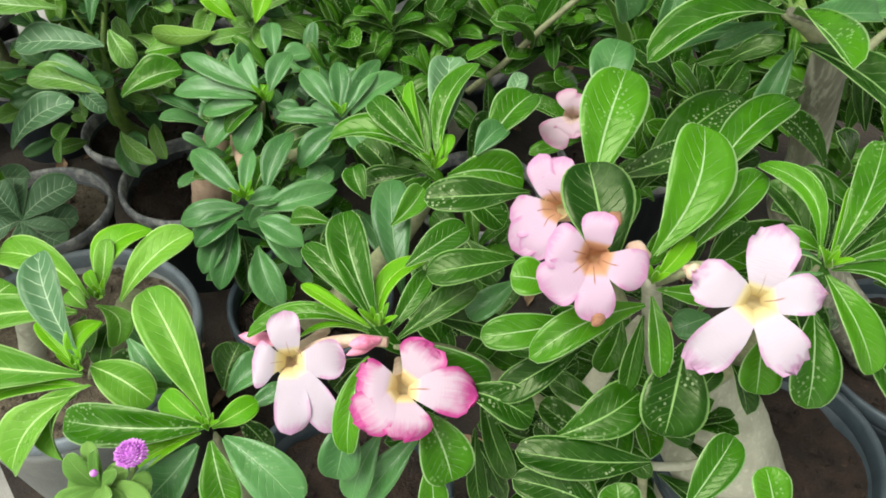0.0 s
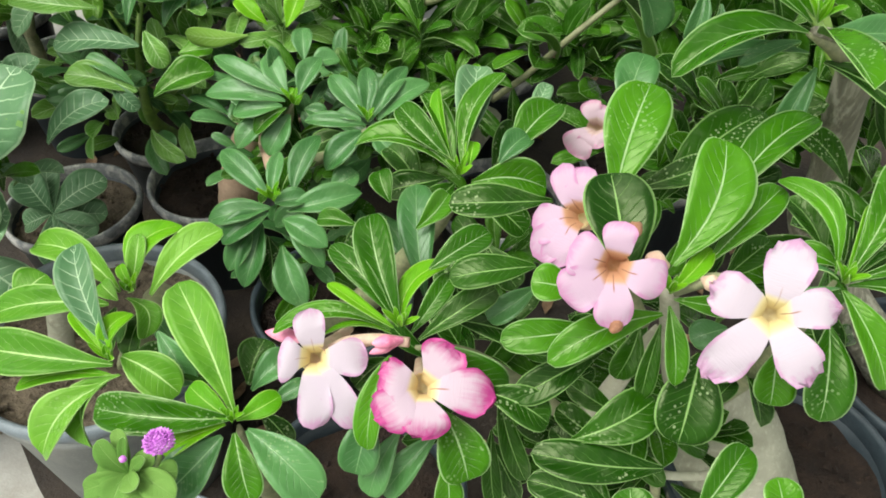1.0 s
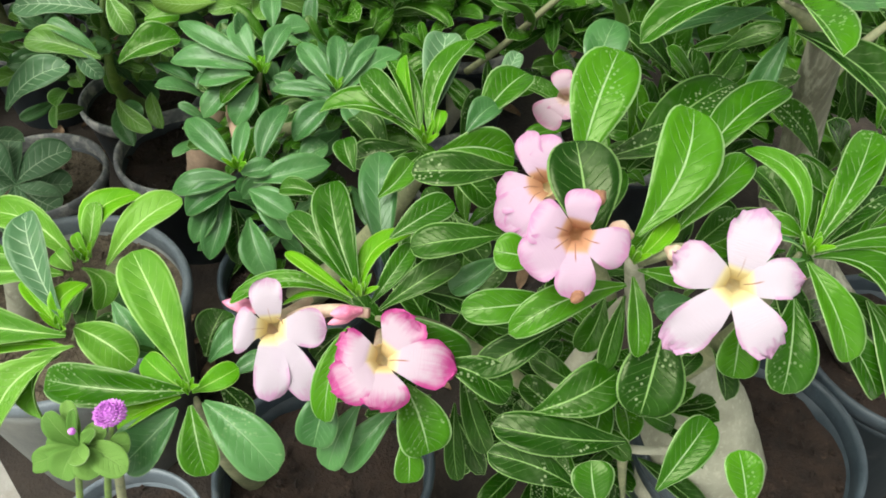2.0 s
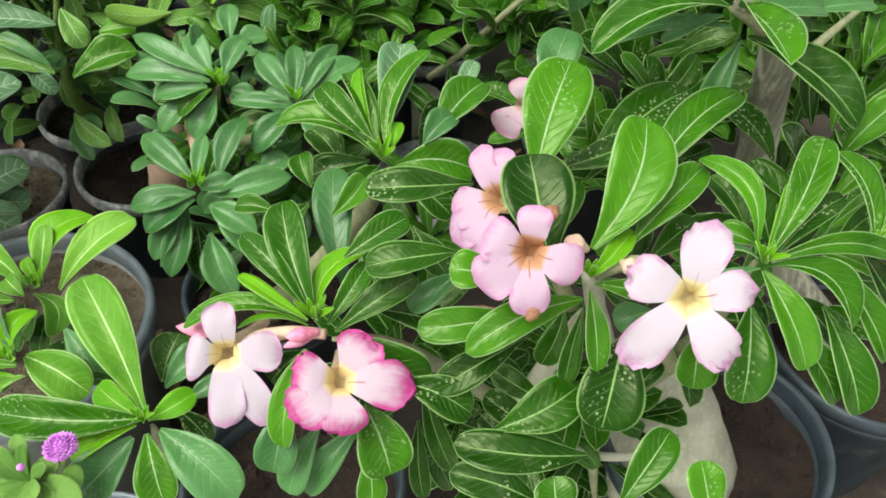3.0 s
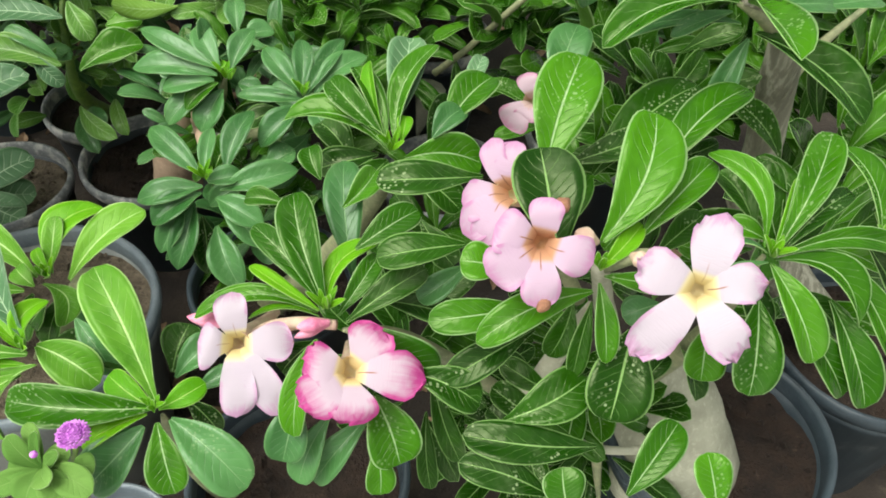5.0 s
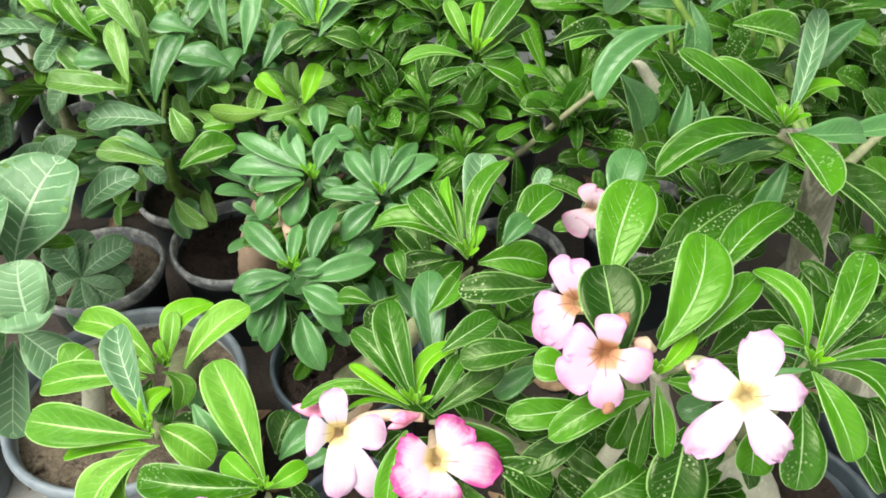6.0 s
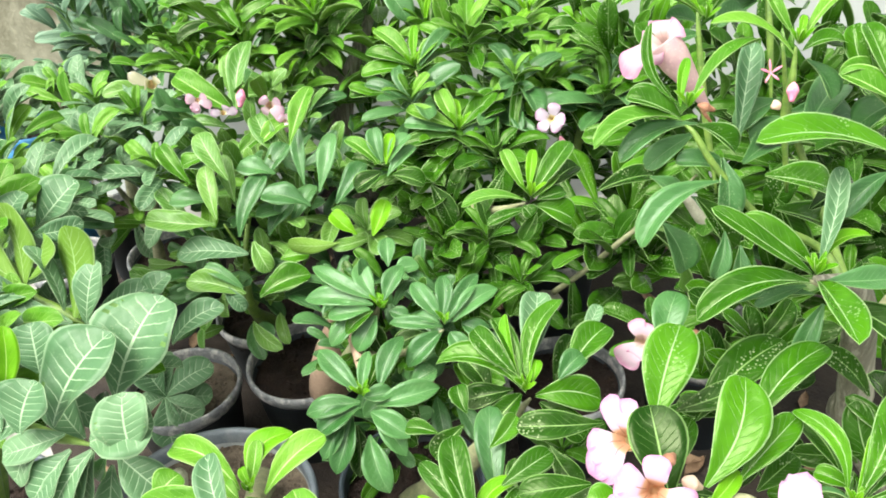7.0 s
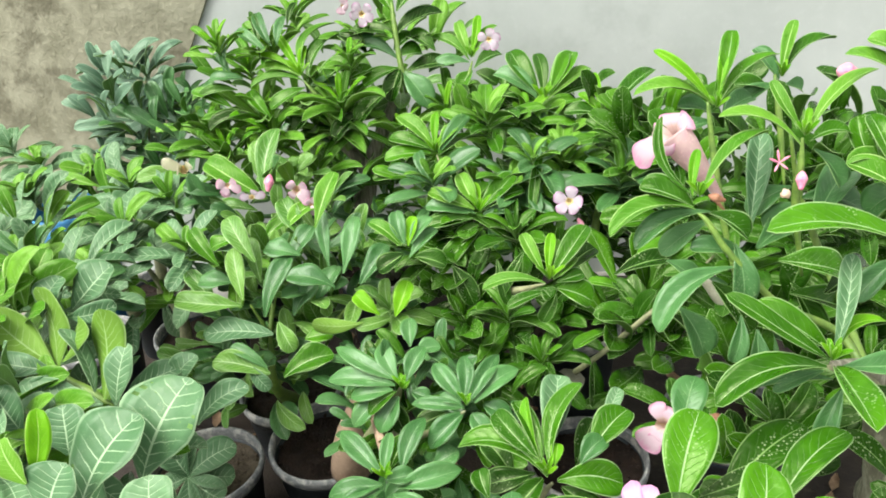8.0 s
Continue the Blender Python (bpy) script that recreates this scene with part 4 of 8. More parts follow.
leaves(rose, (0.303, 0.346, 0.657), DARK, [(11, 3, 3.3, 1.6, 0, 36)], fold=34)
leaves(rose, (0.291, 0.366, 0.635), DARK, [(35, 19, 4.8, 1.6, 0, 34)], fold=34)
leaves(rose, (0.261, 0.339, 0.621), DARK, [(-38, -27, 3.9, 1.8, 0, 34)], fold=34)
leaves(rose, (0.226, 0.356, 0.623), DARK, [(-59, -40, 4.7, 2.1, 0, 34)], fold=34)
leaves(rose, (0.309, 0.368, 0.638), DARK, [(-48, -35, 4.7, 1.9, 0, 34)], fold=34)
sprout(rose, (-0.035, 0.322, 0.611), 0.02, YOUNG, 6)
sprout(rose, (0.128, 0.325, 0.651), 0.016, YOUNG, 6)
sprout(rose, (0.226, 0.328, 0.663), 0.018, YOUNG, 6)
sprout(rose, (0.300, 0.346, 0.662), 0.016, YOUNG, 6)
flower(rose, (0.171, 0.287, 0.677), (-0.25, -0.66, 0.71), [(72, 4.3, 2.6), (8, 3.4, 2.2), (-63, 4.1, 2.4), (-134, 5.0, 2.5), (152, 3.6, 2.6)], PETAL_WHITE, ragged=0.12)
flower(rose, (0.088, 0.311, 0.684), (-0.12, -0.76, 0.64), [(79, 2.6, 1.9), (-18, 3.0, 2.4), (-90, 3.5, 2.2), (-149, 3.4, 2.7), (158, 2.7, 2.6)], PETAL, throat=THROAT_ORANGE)
flower(rose, (0.075, 0.378, 0.663), (-0.46, -0.58, 0.67), [(109, 3.7, 1.8), (81, 3.2, 2.2), (-170, 3.2, 2.8), (-139, 4.0, 2.5), (-119, 3.8, 2.1)], PETAL)
flower(rose, (-0.018, 0.289, 0.593), (0.10, -0.48, 0.87), [(55, 3.3, 3.1), (-5, 4.6, 3.0), (-88, 3.2, 3.0), (-144, 3.6, 3.0), (169, 2.9, 3.0)], PETAL_MAGENTA, ragged=0.10, tube_dir=(-0.1, 0.8, -0.2))
flower(rose, (-0.090, 0.306, 0.593), (0.12, -0.66, 0.74), [(98, 3.3, 2.1), (3, 3.5, 2.5), (-57, 5.2, 2.1), (-88, 4.5, 2.3), (177, 2.3, 2.9)], PETAL_WHITE, tube_dir=(0.5, 0.7, 0.0))
flower(rose, (0.112, 0.567, 0.603), (-0.28, -0.70, 0.66), [(102, 2.4, 1.9), (56, 2.0, 1.7), (-136, 3.2, 3.0), (-106, 2.0, 2.5), (-62, 1.9, 1.9)], PETAL_PINK, throat=TUBE)
bud(rose, (-0.101, 0.340, 0.569), (-0.134, 0.344, 0.572), 0.0055)
bud(rose, (-0.034, 0.322, 0.598), (-0.053, 0.314, 0.602), 0.0052)
bud(rose, (-0.034, 0.322, 0.596), (-0.055, 0.312, 0.594), 0.0035)
limb(rose, [(-0.030, 0.323, 0.594, 0.0035), (-0.051, 0.326, 0.592, 0.0040), (-0.070, 0.324, 0.588, 0.0055), (-0.082, 0.318, 0.584, 0.0062)], TUBE, "flower_tube", 12)
bud(rose, (0.105, 0.342, 0.689), (0.097, 0.330, 0.692), 0.005, WILTED)
bud(rose, (0.127, 0.339, 0.659), (0.112, 0.336, 0.670), 0.006, TUBE)
bud(rose, (0.096, 0.296, 0.658), (0.087, 0.284, 0.660), 0.0038, WILTED)
bud(rose, (0.142, 0.320, 0.669), (0.148, 0.310, 0.673), 0.005, TUBE)
# inner leaves in darkened green: the shade inside the bush is in their colour
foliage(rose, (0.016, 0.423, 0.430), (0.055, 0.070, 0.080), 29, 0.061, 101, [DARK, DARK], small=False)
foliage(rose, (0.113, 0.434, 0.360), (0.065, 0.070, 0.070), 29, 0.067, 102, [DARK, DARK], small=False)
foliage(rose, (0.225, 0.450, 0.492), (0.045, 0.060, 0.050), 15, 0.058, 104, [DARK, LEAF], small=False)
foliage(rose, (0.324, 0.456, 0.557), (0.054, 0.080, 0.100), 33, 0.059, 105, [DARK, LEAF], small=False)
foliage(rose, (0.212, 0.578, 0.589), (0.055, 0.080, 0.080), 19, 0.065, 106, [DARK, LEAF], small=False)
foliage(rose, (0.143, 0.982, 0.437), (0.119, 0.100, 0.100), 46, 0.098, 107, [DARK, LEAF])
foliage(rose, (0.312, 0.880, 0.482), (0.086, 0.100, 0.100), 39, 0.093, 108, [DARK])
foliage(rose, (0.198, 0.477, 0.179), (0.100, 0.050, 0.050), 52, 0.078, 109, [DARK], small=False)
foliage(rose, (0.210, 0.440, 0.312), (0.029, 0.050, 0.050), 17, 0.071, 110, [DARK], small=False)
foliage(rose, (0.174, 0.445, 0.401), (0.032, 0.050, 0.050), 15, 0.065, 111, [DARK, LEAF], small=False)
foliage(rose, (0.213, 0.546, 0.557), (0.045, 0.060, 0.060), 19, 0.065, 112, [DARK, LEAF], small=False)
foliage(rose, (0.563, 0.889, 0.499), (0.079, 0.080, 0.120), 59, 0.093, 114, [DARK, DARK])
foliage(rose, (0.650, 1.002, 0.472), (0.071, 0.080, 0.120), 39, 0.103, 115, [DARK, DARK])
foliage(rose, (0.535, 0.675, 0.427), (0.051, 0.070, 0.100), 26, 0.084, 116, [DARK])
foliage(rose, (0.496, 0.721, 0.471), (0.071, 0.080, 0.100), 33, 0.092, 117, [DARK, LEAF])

# ---- leafy plant in the pot with the dry soil, beside the flowering one ----
tuft_plant = thing("potted_desert_rose", -0.44, 0.575, 0, "desert rose with bright green leaf tufts in a dusty grey pot", "potted plant", "potted plants")
pot(tuft_plant, 0.15, 0.28, PLASTIC_BLUE, PLASTIC_GREY, SOIL_DRY, 0.03)
limb(tuft_plant, [(-0.467, 0.529, 0.264, 0.0150), (-0.454, 0.538, 0.324, 0.0135), (-0.440, 0.545, 0.381, 0.0125), (-0.439, 0.547, 0.384, 0.0020)], BARK, "stump", 12)
limb(tuft_plant, [(-0.378, 0.626, 0.278, 0.0220), (-0.345, 0.551, 0.345, 0.0160), (-0.297, 0.420, 0.438, 0.0090), (-0.262, 0.352, 0.512, 0.0050)], STEM)
leaves(tuft_plant, (-0.260, 0.352, 0.533), PALE, [(123, 28, 9.0, 2.9, 0, 26)])
leaves(tuft_plant, (-0.260, 0.346, 0.527), YOUNG, [(141, 20, 5.2, 1.1, 15, 34)])
leaves(tuft_plant, (-0.259, 0.345, 0.526), YOUNG, [(77, 27, 3.9, 1.7, 10, 48, 1.0)])
leaves(tuft_plant, (-0.258, 0.344, 0.524), LIME, [(177, 3, 10.9, 3.6, 0, 26)])
leaves(tuft_plant, (-0.259, 0.338, 0.519), YOUNG, [(-174, -7, 7.5, 1.8, 25, 30)])
leaves(tuft_plant, (-0.251, 0.348, 0.529), LIME, [(-23, -16, 5.3, 3.2, 0, 32)])
leaves(tuft_plant, (-0.262, 0.333, 0.514), LIME, [(-133, -27, 6.8, 3.6, 8, 38, -0.8)])
leaves(tuft_plant, (-0.251, 0.338, 0.519), LIME, [(-110, -35, 5.6, 3.1, 20, 58, -1.8)])
leaves(tuft_plant, (-0.290, 0.432, 0.508), LIME, [(158, 12, 9.3, 3.0, 0, 40, -1.0)])
leaves(tuft_plant, (-0.273, 0.428, 0.518), YOUNG, [(59, 26, 6.5, 3.2, -10, 56, 1.5)])
leaves(tuft_plant, (-0.259, 0.424, 0.514), LIME, [(45, 24, 8.0, 3.3, -8, 32, 0.4)])
leaves(tuft_plant, (-0.270, 0.422, 0.526), YOUNG, [(132, 21, 2.4, 1.0, 0, 30)])
leaves(tuft_plant, (-0.290, 0.411, 0.515), LIME, [(-176, -6, 10.1, 3.0, 0, 36)])
leaves(tuft_plant, (-0.275, 0.415, 0.519), LIME, [(-52, -34, 3.7, 2.2, -20, 50, 1.0)])
leaves(tuft_plant, (-0.231, 0.372, 0.531), MID, [(-44, -32, 4.9, 2.2, 0, 34)])
leaves(tuft_plant, (-0.268, 0.422, 0.498), DARK, [(-116, -46, 4.5, 2.1, 0, 34)])
leaves(tuft_plant, (-0.293, 0.422, 0.498), DARK, [(-113, -48, 4.0, 2.3, 0, 34)])
leaves(tuft_plant, (-0.378, 0.420, 0.497), LIME, [(57, 22, 3.4, 3.6, 0, 34)])
leaves(tuft_plant, (-0.265, 0.384, 0.487), DARK, [(6, -6, 2.2, 1.9, 0, 34)])
leaves(tuft_plant, (-0.259, 0.419, 0.495), MID, [(-34, -50, 2.4, 1.9, 0, 34)])
leaves(tuft_plant, (-0.277, 0.412, 0.502), DARK, [(-148, -44, 2.7, 2.2, 0, 34)])
leaves(tuft_plant, (-0.284, 0.416, 0.515), LIME, [(144, 15, 2.3, 1.7, 0, 34)])
leaves(tuft_plant, (-0.275, 0.427, 0.519), LIME, [(88, 39, 4.6, 1.7, 0, 34)])
sprout(tuft_plant, (-0.256, 0.343, 0.530), 0.022, YOUNG, 6)
sprout(tuft_plant, (-0.272, 0.421, 0.520), 0.02, YOUNG, 6)
# ---- bright tuft over the dark pot in front ----
front_plant = thing("potted_desert_rose", -0.10, 0.40, 0, "young desert rose with a wide leaf tuft in a dark pot", "potted plant", "potted plants")
pot(front_plant, 0.115, 0.25, PLASTIC_SLATE, PLASTIC, SOIL, 0.045)
limb(front_plant, [(-0.176, 0.413, 0.161, 0.0160), (-0.185, 0.383, 0.272, 0.0120), (-0.172, 0.336, 0.423, 0.0080), (-0.154, 0.303, 0.517, 0.0050)], STEM)
leaves(front_plant, (-0.152, 0.301, 0.535), LIME, [(125, 27, 10.5, 3.6, 0, 26)])
leaves(front_plant, (-0.154, 0.298, 0.531), YOUNG, [(150, 13, 4.0, 1.9, 0, 28)])
leaves(front_plant, (-0.150, 0.297, 0.531), YOUNG, [(32, 11, 3.4, 1.8, 0, 28)])
leaves(front_plant, (-0.154, 0.298, 0.531), LEAF, [(179, 1, 9.9, 2.9, 0, 26)])
leaves(front_plant, (-0.158, 0.295, 0.528), YOUNG, [(-156, -15, 4.7, 1.7, 18, 32)])
leaves(front_plant, (-0.151, 0.291, 0.524), LEAF, [(-67, -32, 4.8, 2.7, 0, 28)])
leaves(front_plant, (-0.142, 0.293, 0.526), MID, [(-33, -22, 6.9, 3.4, 0, 32)])
leaves(front_plant, (-0.160, 0.289, 0.522), MID, [(-135, -25, 5.2, 3.5, 0, 28)])
leaves(front_plant, (-0.153, 0.335, 0.520), DARK, [(75, 28, 3.6, 2.8, 0, 36)])
leaves(front_plant, (-0.147, 0.326, 0.526), MID, [(43, 20, 3.8, 2.3, 0, 36)])
leaves(front_plant, (-0.132, 0.321, 0.520), MID, [(30, 16, 2.8, 1.4, 0, 36)])
leaves(front_plant, (-0.146, 0.327, 0.498), DARK, [(-34, -30, 3.5, 1.8, 0, 34)])
leaves(front_plant, (-0.187, 0.346, 0.504), DARK, [(159, 13, 3.9, 2.2, 0, 34)])
leaves(front_plant, (-0.153, 0.296, 0.529), YOUNG, [(125, 19, 0.9, 0.5, 0, 30)])
sprout(front_plant, (-0.151, 0.295, 0.534), 0.016, YOUNG, 6)

# ---- small plant with the purple globe flower ----
globe = thing("potted_globe_amaranth", -0.29, 0.32, 0, "small globe amaranth with one purple flower head", "potted plant", "potted plants")
pot(globe, 0.08, 0.22, PLASTIC_BLUE, PLASTIC_BLUE, SOIL, 0.03)
limb(globe, [(-0.228, 0.266, 0.422, 0.0025), (-0.203, 0.263, 0.505, 0.0022), (-0.187, 0.262, 0.554, 0.0018)], STEM_GREEN)
limb(globe, [(-0.249, 0.265, 0.422, 0.0025), (-0.223, 0.260, 0.503, 0.0022), (-0.213, 0.258, 0.543, 0.0016)], STEM_GREEN)
limb(globe, [(-0.217, 0.266, 0.422, 0.0035), (-0.197, 0.261, 0.503, 0.0030), (-0.192, 0.261, 0.532, 0.0020)], STEM)
globe_head(globe, (-0.187, 0.263, 0.555), (0.0, 0.15, 1.0), 0.0100)
leaves(globe, (-0.210, 0.253, 0.531), DOWNY, [(155, 50, 3.0, 1.4, 0, 36), (118, 42, 3.0, 1.1, 0, 36), (95, 67, 2.7, 0.7, 0, 36), (8, 50, 2.1, 0.9, 0, 36), (28, 25, 2.0, 1.4, 0, 36), (-179, 0, 2.2, 1.7, 0, 36), (-105, -17, 2.2, 2.1, 0, 36), (-46, -9, 2.5, 1.9, 0, 36), (-162, -17, 3.3, 1.6, 0, 36), (-23, -2, 3.8, 2.0, 0, 36), (-52, 29, 2.4, 1.4, 0, 36)], wave=0.15)
leaves(globe, (-0.192, 0.254, 0.531), DOWNY, [(6, 5, 1.4, 1.6, 0, 36)], wave=0.15)
bud(globe, (-0.206, 0.248, 0.554), (-0.203, 0.248, 0.560), 0.0024, PURPLE)

# ---- tree-like plant with the streaked trunk ----
tree = thing("potted_desert_rose", 0.584, 0.603, 0, "tall desert rose with a streaked grey trunk", "potted plant", "potted plants")
pot(tree, 0.125, 0.24, PLASTIC_SLATE, PLASTIC_SLATE, SOIL, 0.03)
limb(tree, [(0.560, 0.610, 0.20, 0.034), (0.355, 0.587, 0.461, 0.0200), (0.327, 0.561, 0.547, 0.0170), (0.309, 0.547, 0.618, 0.0155), (0.294, 0.532, 0.672, 0.0145), (0.284, 0.526, 0.702, 0.0105), (0.262, 0.512, 0.722, 0.0060), (0.232, 0.491, 0.738, 0.0030)], BARK_STREAK, "trunk", 18)
limb(tree, [(0.291, 0.530, 0.685, 0.0090), (0.262, 0.510, 0.713, 0.0060), (0.228, 0.488, 0.742, 0.0040)], STEM)
limb(tree, [(0.312, 0.552, 0.610, 0.0060), (0.385, 0.660, 0.600, 0.0055), (0.466, 0.716, 0.648, 0.0050)], STEM)
limb(tree, [(0.297, 0.524, 0.657, 0.0050), (0.280, 0.599, 0.692, 0.0040), (0.215, 0.595, 0.732, 0.0034), (0.166, 0.592, 0.787, 0.0032), (0.145, 0.600, 0.817, 0.0026), (0.137, 0.604, 0.829, 0.0010)], STEM_GREEN)
limb(tree, [(0.297, 0.524, 0.657, 0.0050), (0.289, 0.664, 0.710, 0.0040), (0.261, 0.715, 0.783, 0.0035), (0.243, 0.723, 0.863, 0.0030)], STEM_GREEN)
leaves(tree, (0.227, 0.488, 0.745), LEAF, [(164, 31, 9.6, 1.8, 0, 26)], fold=40)
leaves(tree, (0.234, 0.502, 0.742), LEAF, [(159, 28, 7.2, 2.4, 0, 30)], fold=40)
leaves(tree, (0.233, 0.492, 0.750), PALE, [(70, 46, 8.6, 1.7, -20, 24, -0.4)], fold=40)
leaves(tree, (0.233, 0.491, 0.748), YOUNG, [(31, 19, 5.4, 1.3, -15, 42, 0.9)], fold=40)
leaves(tree, (0.226, 0.485, 0.739), LEAF, [(-162, -10, 9.7, 2.7, 8, 36, -1.0)], fold=40)
leaves(tree, (0.233, 0.486, 0.739), LEAF, [(-93, 12, 10.1, 2.6, 0, 26)], fold=40)
leaves(tree, (0.239, 0.487, 0.738), MID, [(12, -4, 5.9, 2.3, 0, 30)], fold=40)
leaves(tree, (0.248, 0.502, 0.704), MID, [(-128, -52, 5.3, 1.9, 0, 34)], fold=40)
leaves(tree, (0.229, 0.498, 0.726), MID, [(-161, -14, 4.6, 1.2, 0, 34)], fold=40)
leaves(tree, (0.299, 0.538, 0.820), LEAF, [(-176, 12, 12.3, 3.2, 10, 36, -0.8)], fold=40)
leaves(tree, (0.168, 0.583, 0.778), MID, [(-150, -28, 9.2, 2.7, 10, 44, -1.0)], fold=40)
leaves(tree, (0.123, 0.585, 0.733), MID, [(-37, -55, 5.1, 3.1, 0, 30)], fold=40)
leaves(tree, (0.172, 0.603, 0.792), MID, [(-76, -60, 5.7, 2.5, 0, 34)], fold=40)
leaves(tree, (0.180, 0.609, 0.780), MID, [(-177, 8, 4.8, 2.1, 0, 34)], fold=40)
leaves(tree, (0.218, 0.620, 0.765), LEAF, [(4, -13, 6.3, 3.4, 0, 34)], fold=40)
leaves(tree, (0.194, 0.577, 0.714), MID, [(-84, -60, 4.2, 2.0, 0, 34)], fold=40)
leaves(tree, (0.179, 0.581, 0.727), MID, [(-109, -56, 4.5, 1.7, 0, 34)], fold=40)
leaves(tree, (0.306, 0.580, 0.788), MID, [(-150, -33, 5.4, 2.1, 0, 34)], fold=40)
leaves(tree, (0.070, 0.707, 0.700), DARK, [(19, 8, 6.9, 2.4, 0, 34)], fold=40)
leaves(tree, (0.127, 0.714, 0.714), MID, [(-12, -36, 4.1, 2.4, 0, 34)], fold=40)
leaves(tree, (0.162, 0.637, 0.731), DARK, [(-25, -48, 6.5, 2.9, 0, 34)], fold=40)
leaves(tree, (0.241, 0.648, 0.724), DARK, [(-39, -56, 6.4, 2.6, 0, 34)], fold=40)
leaves(tree, (0.231, 0.489, 0.745), YOUNG, [(101, 49, 1.7, 0.5, 0, 30)], fold=40)
leaves(tree, (0.132, 0.609, 0.840), LEAF, [(119, 48, 8.3, 1.1, -40, 28, 1.2)], fold=40)
leaves(tree, (0.131, 0.609, 0.840), YOUNG, [(77, 47, 4.7, 1.0, 0, 22)], fold=40)
leaves(tree, (0.140, 0.611, 0.841), LIME, [(39, 27, 9.3, 1.8, -30, 34, 0.5)], fold=40)
leaves(tree, (0.133, 0.603, 0.829), LIME, [(-162, -9, 8.3, 2.2, 12, 44, -1.2)], fold=40)
leaves(tree, (0.149, 0.613, 0.821), MID, [(-158, -16, 7.9, 2.2, 6, 42, -0.7)], fold=40)
leaves(tree, (0.133, 0.614, 0.827), LEAF, [(172, 21, 5.2, 2.6, 0, 34)], fold=40)
leaves(tree, (0.148, 0.613, 0.820), LEAF, [(-13, -31, 4.3, 2.3, 0, 32)], fold=40)
leaves(tree, (0.149, 0.628, 0.804), MID, [(-153, -26, 5.4, 2.3, 0, 34)], fold=40)
leaves(tree, (0.198, 0.659, 0.782), PALE, [(76, 53, 10.0, 2.5, 0, 26)], fold=40)
leaves(tree, (0.242, 0.694, 0.810), MID, [(-156, -25, 5.2, 2.6, 0, 34)], fold=40)
leaves(tree, (0.259, 0.686, 0.789), MID, [(-162, -14, 4.9, 2.7, 0, 34)], fold=40)
leaves(tree, (0.253, 0.690, 0.799), MID, [(5, -14, 6.5, 3.5, 0, 34)], fold=40)
leaves(tree, (0.202, 0.915, 0.831), YOUNG, [(155, 39, 10.3, 1.4, -20, 34, -0.3)], fold=40)
leaves(tree, (0.202, 0.914, 0.830), LIME, [(-179, 11, 10.1, 2.8, 14, 44, -1.2)], fold=40)
leaves(tree, (0.203, 0.918, 0.837), LEAF, [(66, 48, 9.8, 2.3, -12, 26)], fold=40)
leaves(tree, (0.206, 0.914, 0.838), YOUNG, [(74, 50, 6.6, 1.5, 10, 24)], fold=40)
leaves(tree, (0.210, 0.917, 0.832), LEAF, [(35, 26, 10.7, 2.3, -25, 38, 0.7)], fold=40)
leaves(tree, (0.203, 0.914, 0.808), MID, [(-164, -10, 6.2, 2.9, 0, 34)], fold=40)
leaves(tree, (0.221, 0.942, 0.810), MID, [(27, 20, 4.5, 3.0, 0, 34)], fold=40)
leaves(tree, (0.204, 0.929, 0.814), MID, [(179, 16, 4.5, 2.7, 0, 34)], fold=40)
leaves(tree, (0.235, 0.661, 0.881), LIME, [(129, 46, 5.7, 1.2, -10, 36, 0.4)], fold=40)
leaves(tree, (0.240, 0.660, 0.878), LIME, [(38, 27, 10.2, 1.7, -20, 34, 0.6)], fold=40)
leaves(tree, (0.233, 0.655, 0.870), LIME, [(172, 21, 7.9, 1.8, 14, 40, -1.0)], fold=40)
leaves(tree, (0.242, 0.658, 0.872), LEAF, [(19, 5, 4.2, 1.8, 0, 36, 0.4)], fold=40)
leaves(tree, (0.237, 0.660, 0.879), YOUNG, [(69, 45, 2.7, 0.7, 0, 30)], fold=40)
leaves(tree, (0.252, 0.674, 0.857), MID, [(-30, -48, 4.4, 2.1, 0, 34)], fold=40)
leaves(tree, (0.309, 0.653, 0.841), LEAF, [(118, 49, 5.9, 2.1, -25, 36, 0.6)], fold=40)
leaves(tree, (0.319, 0.645, 0.842), LIME, [(177, 14, 4.7, 2.0, 10, 44, -0.9)], fold=40)
leaves(tree, (0.328, 0.654, 0.814), LEAF, [(158, 37, 4.1, 2.5, 0, 36)], fold=40)
leaves(tree, (0.301, 0.996, 0.841), LIME, [(66, 47, 8.6, 1.8, -15, 28)], fold=40)
leaves(tree, (0.304, 0.995, 0.840), LEAF, [(33, 24, 9.6, 2.4, -20, 50, 0.9)], fold=40)
leaves(tree, (0.304, 1.014, 0.831), MID, [(139, 44, 5.5, 2.9, 10, 36)], fold=40)
leaves(tree, (0.298, 1.010, 0.825), MID, [(-157, -24, 7.3, 2.7, 0, 34)], fold=40)
leaves(tree, (0.313, 1.012, 0.824), MID, [(4, -22, 2.5, 2.8, 0, 34)], fold=40)
leaves(tree, (0.290, 1.005, 0.819), LEAF, [(180, 12, 4.6, 2.6, 0, 34)], fold=40)
sprout(tree, (0.229, 0.484, 0.747), 0.022, YOUNG, 6)
sprout(tree, (0.137, 0.605, 0.841), 0.02, YOUNG, 6)
sprout(tree, (0.204, 0.903, 0.830), 0.024, YOUNG, 6)
sprout(tree, (0.236, 0.654, 0.879), 0.02, YOUNG, 6)
sprout(tree, (0.299, 0.985, 0.843), 0.024, YOUNG, 6)
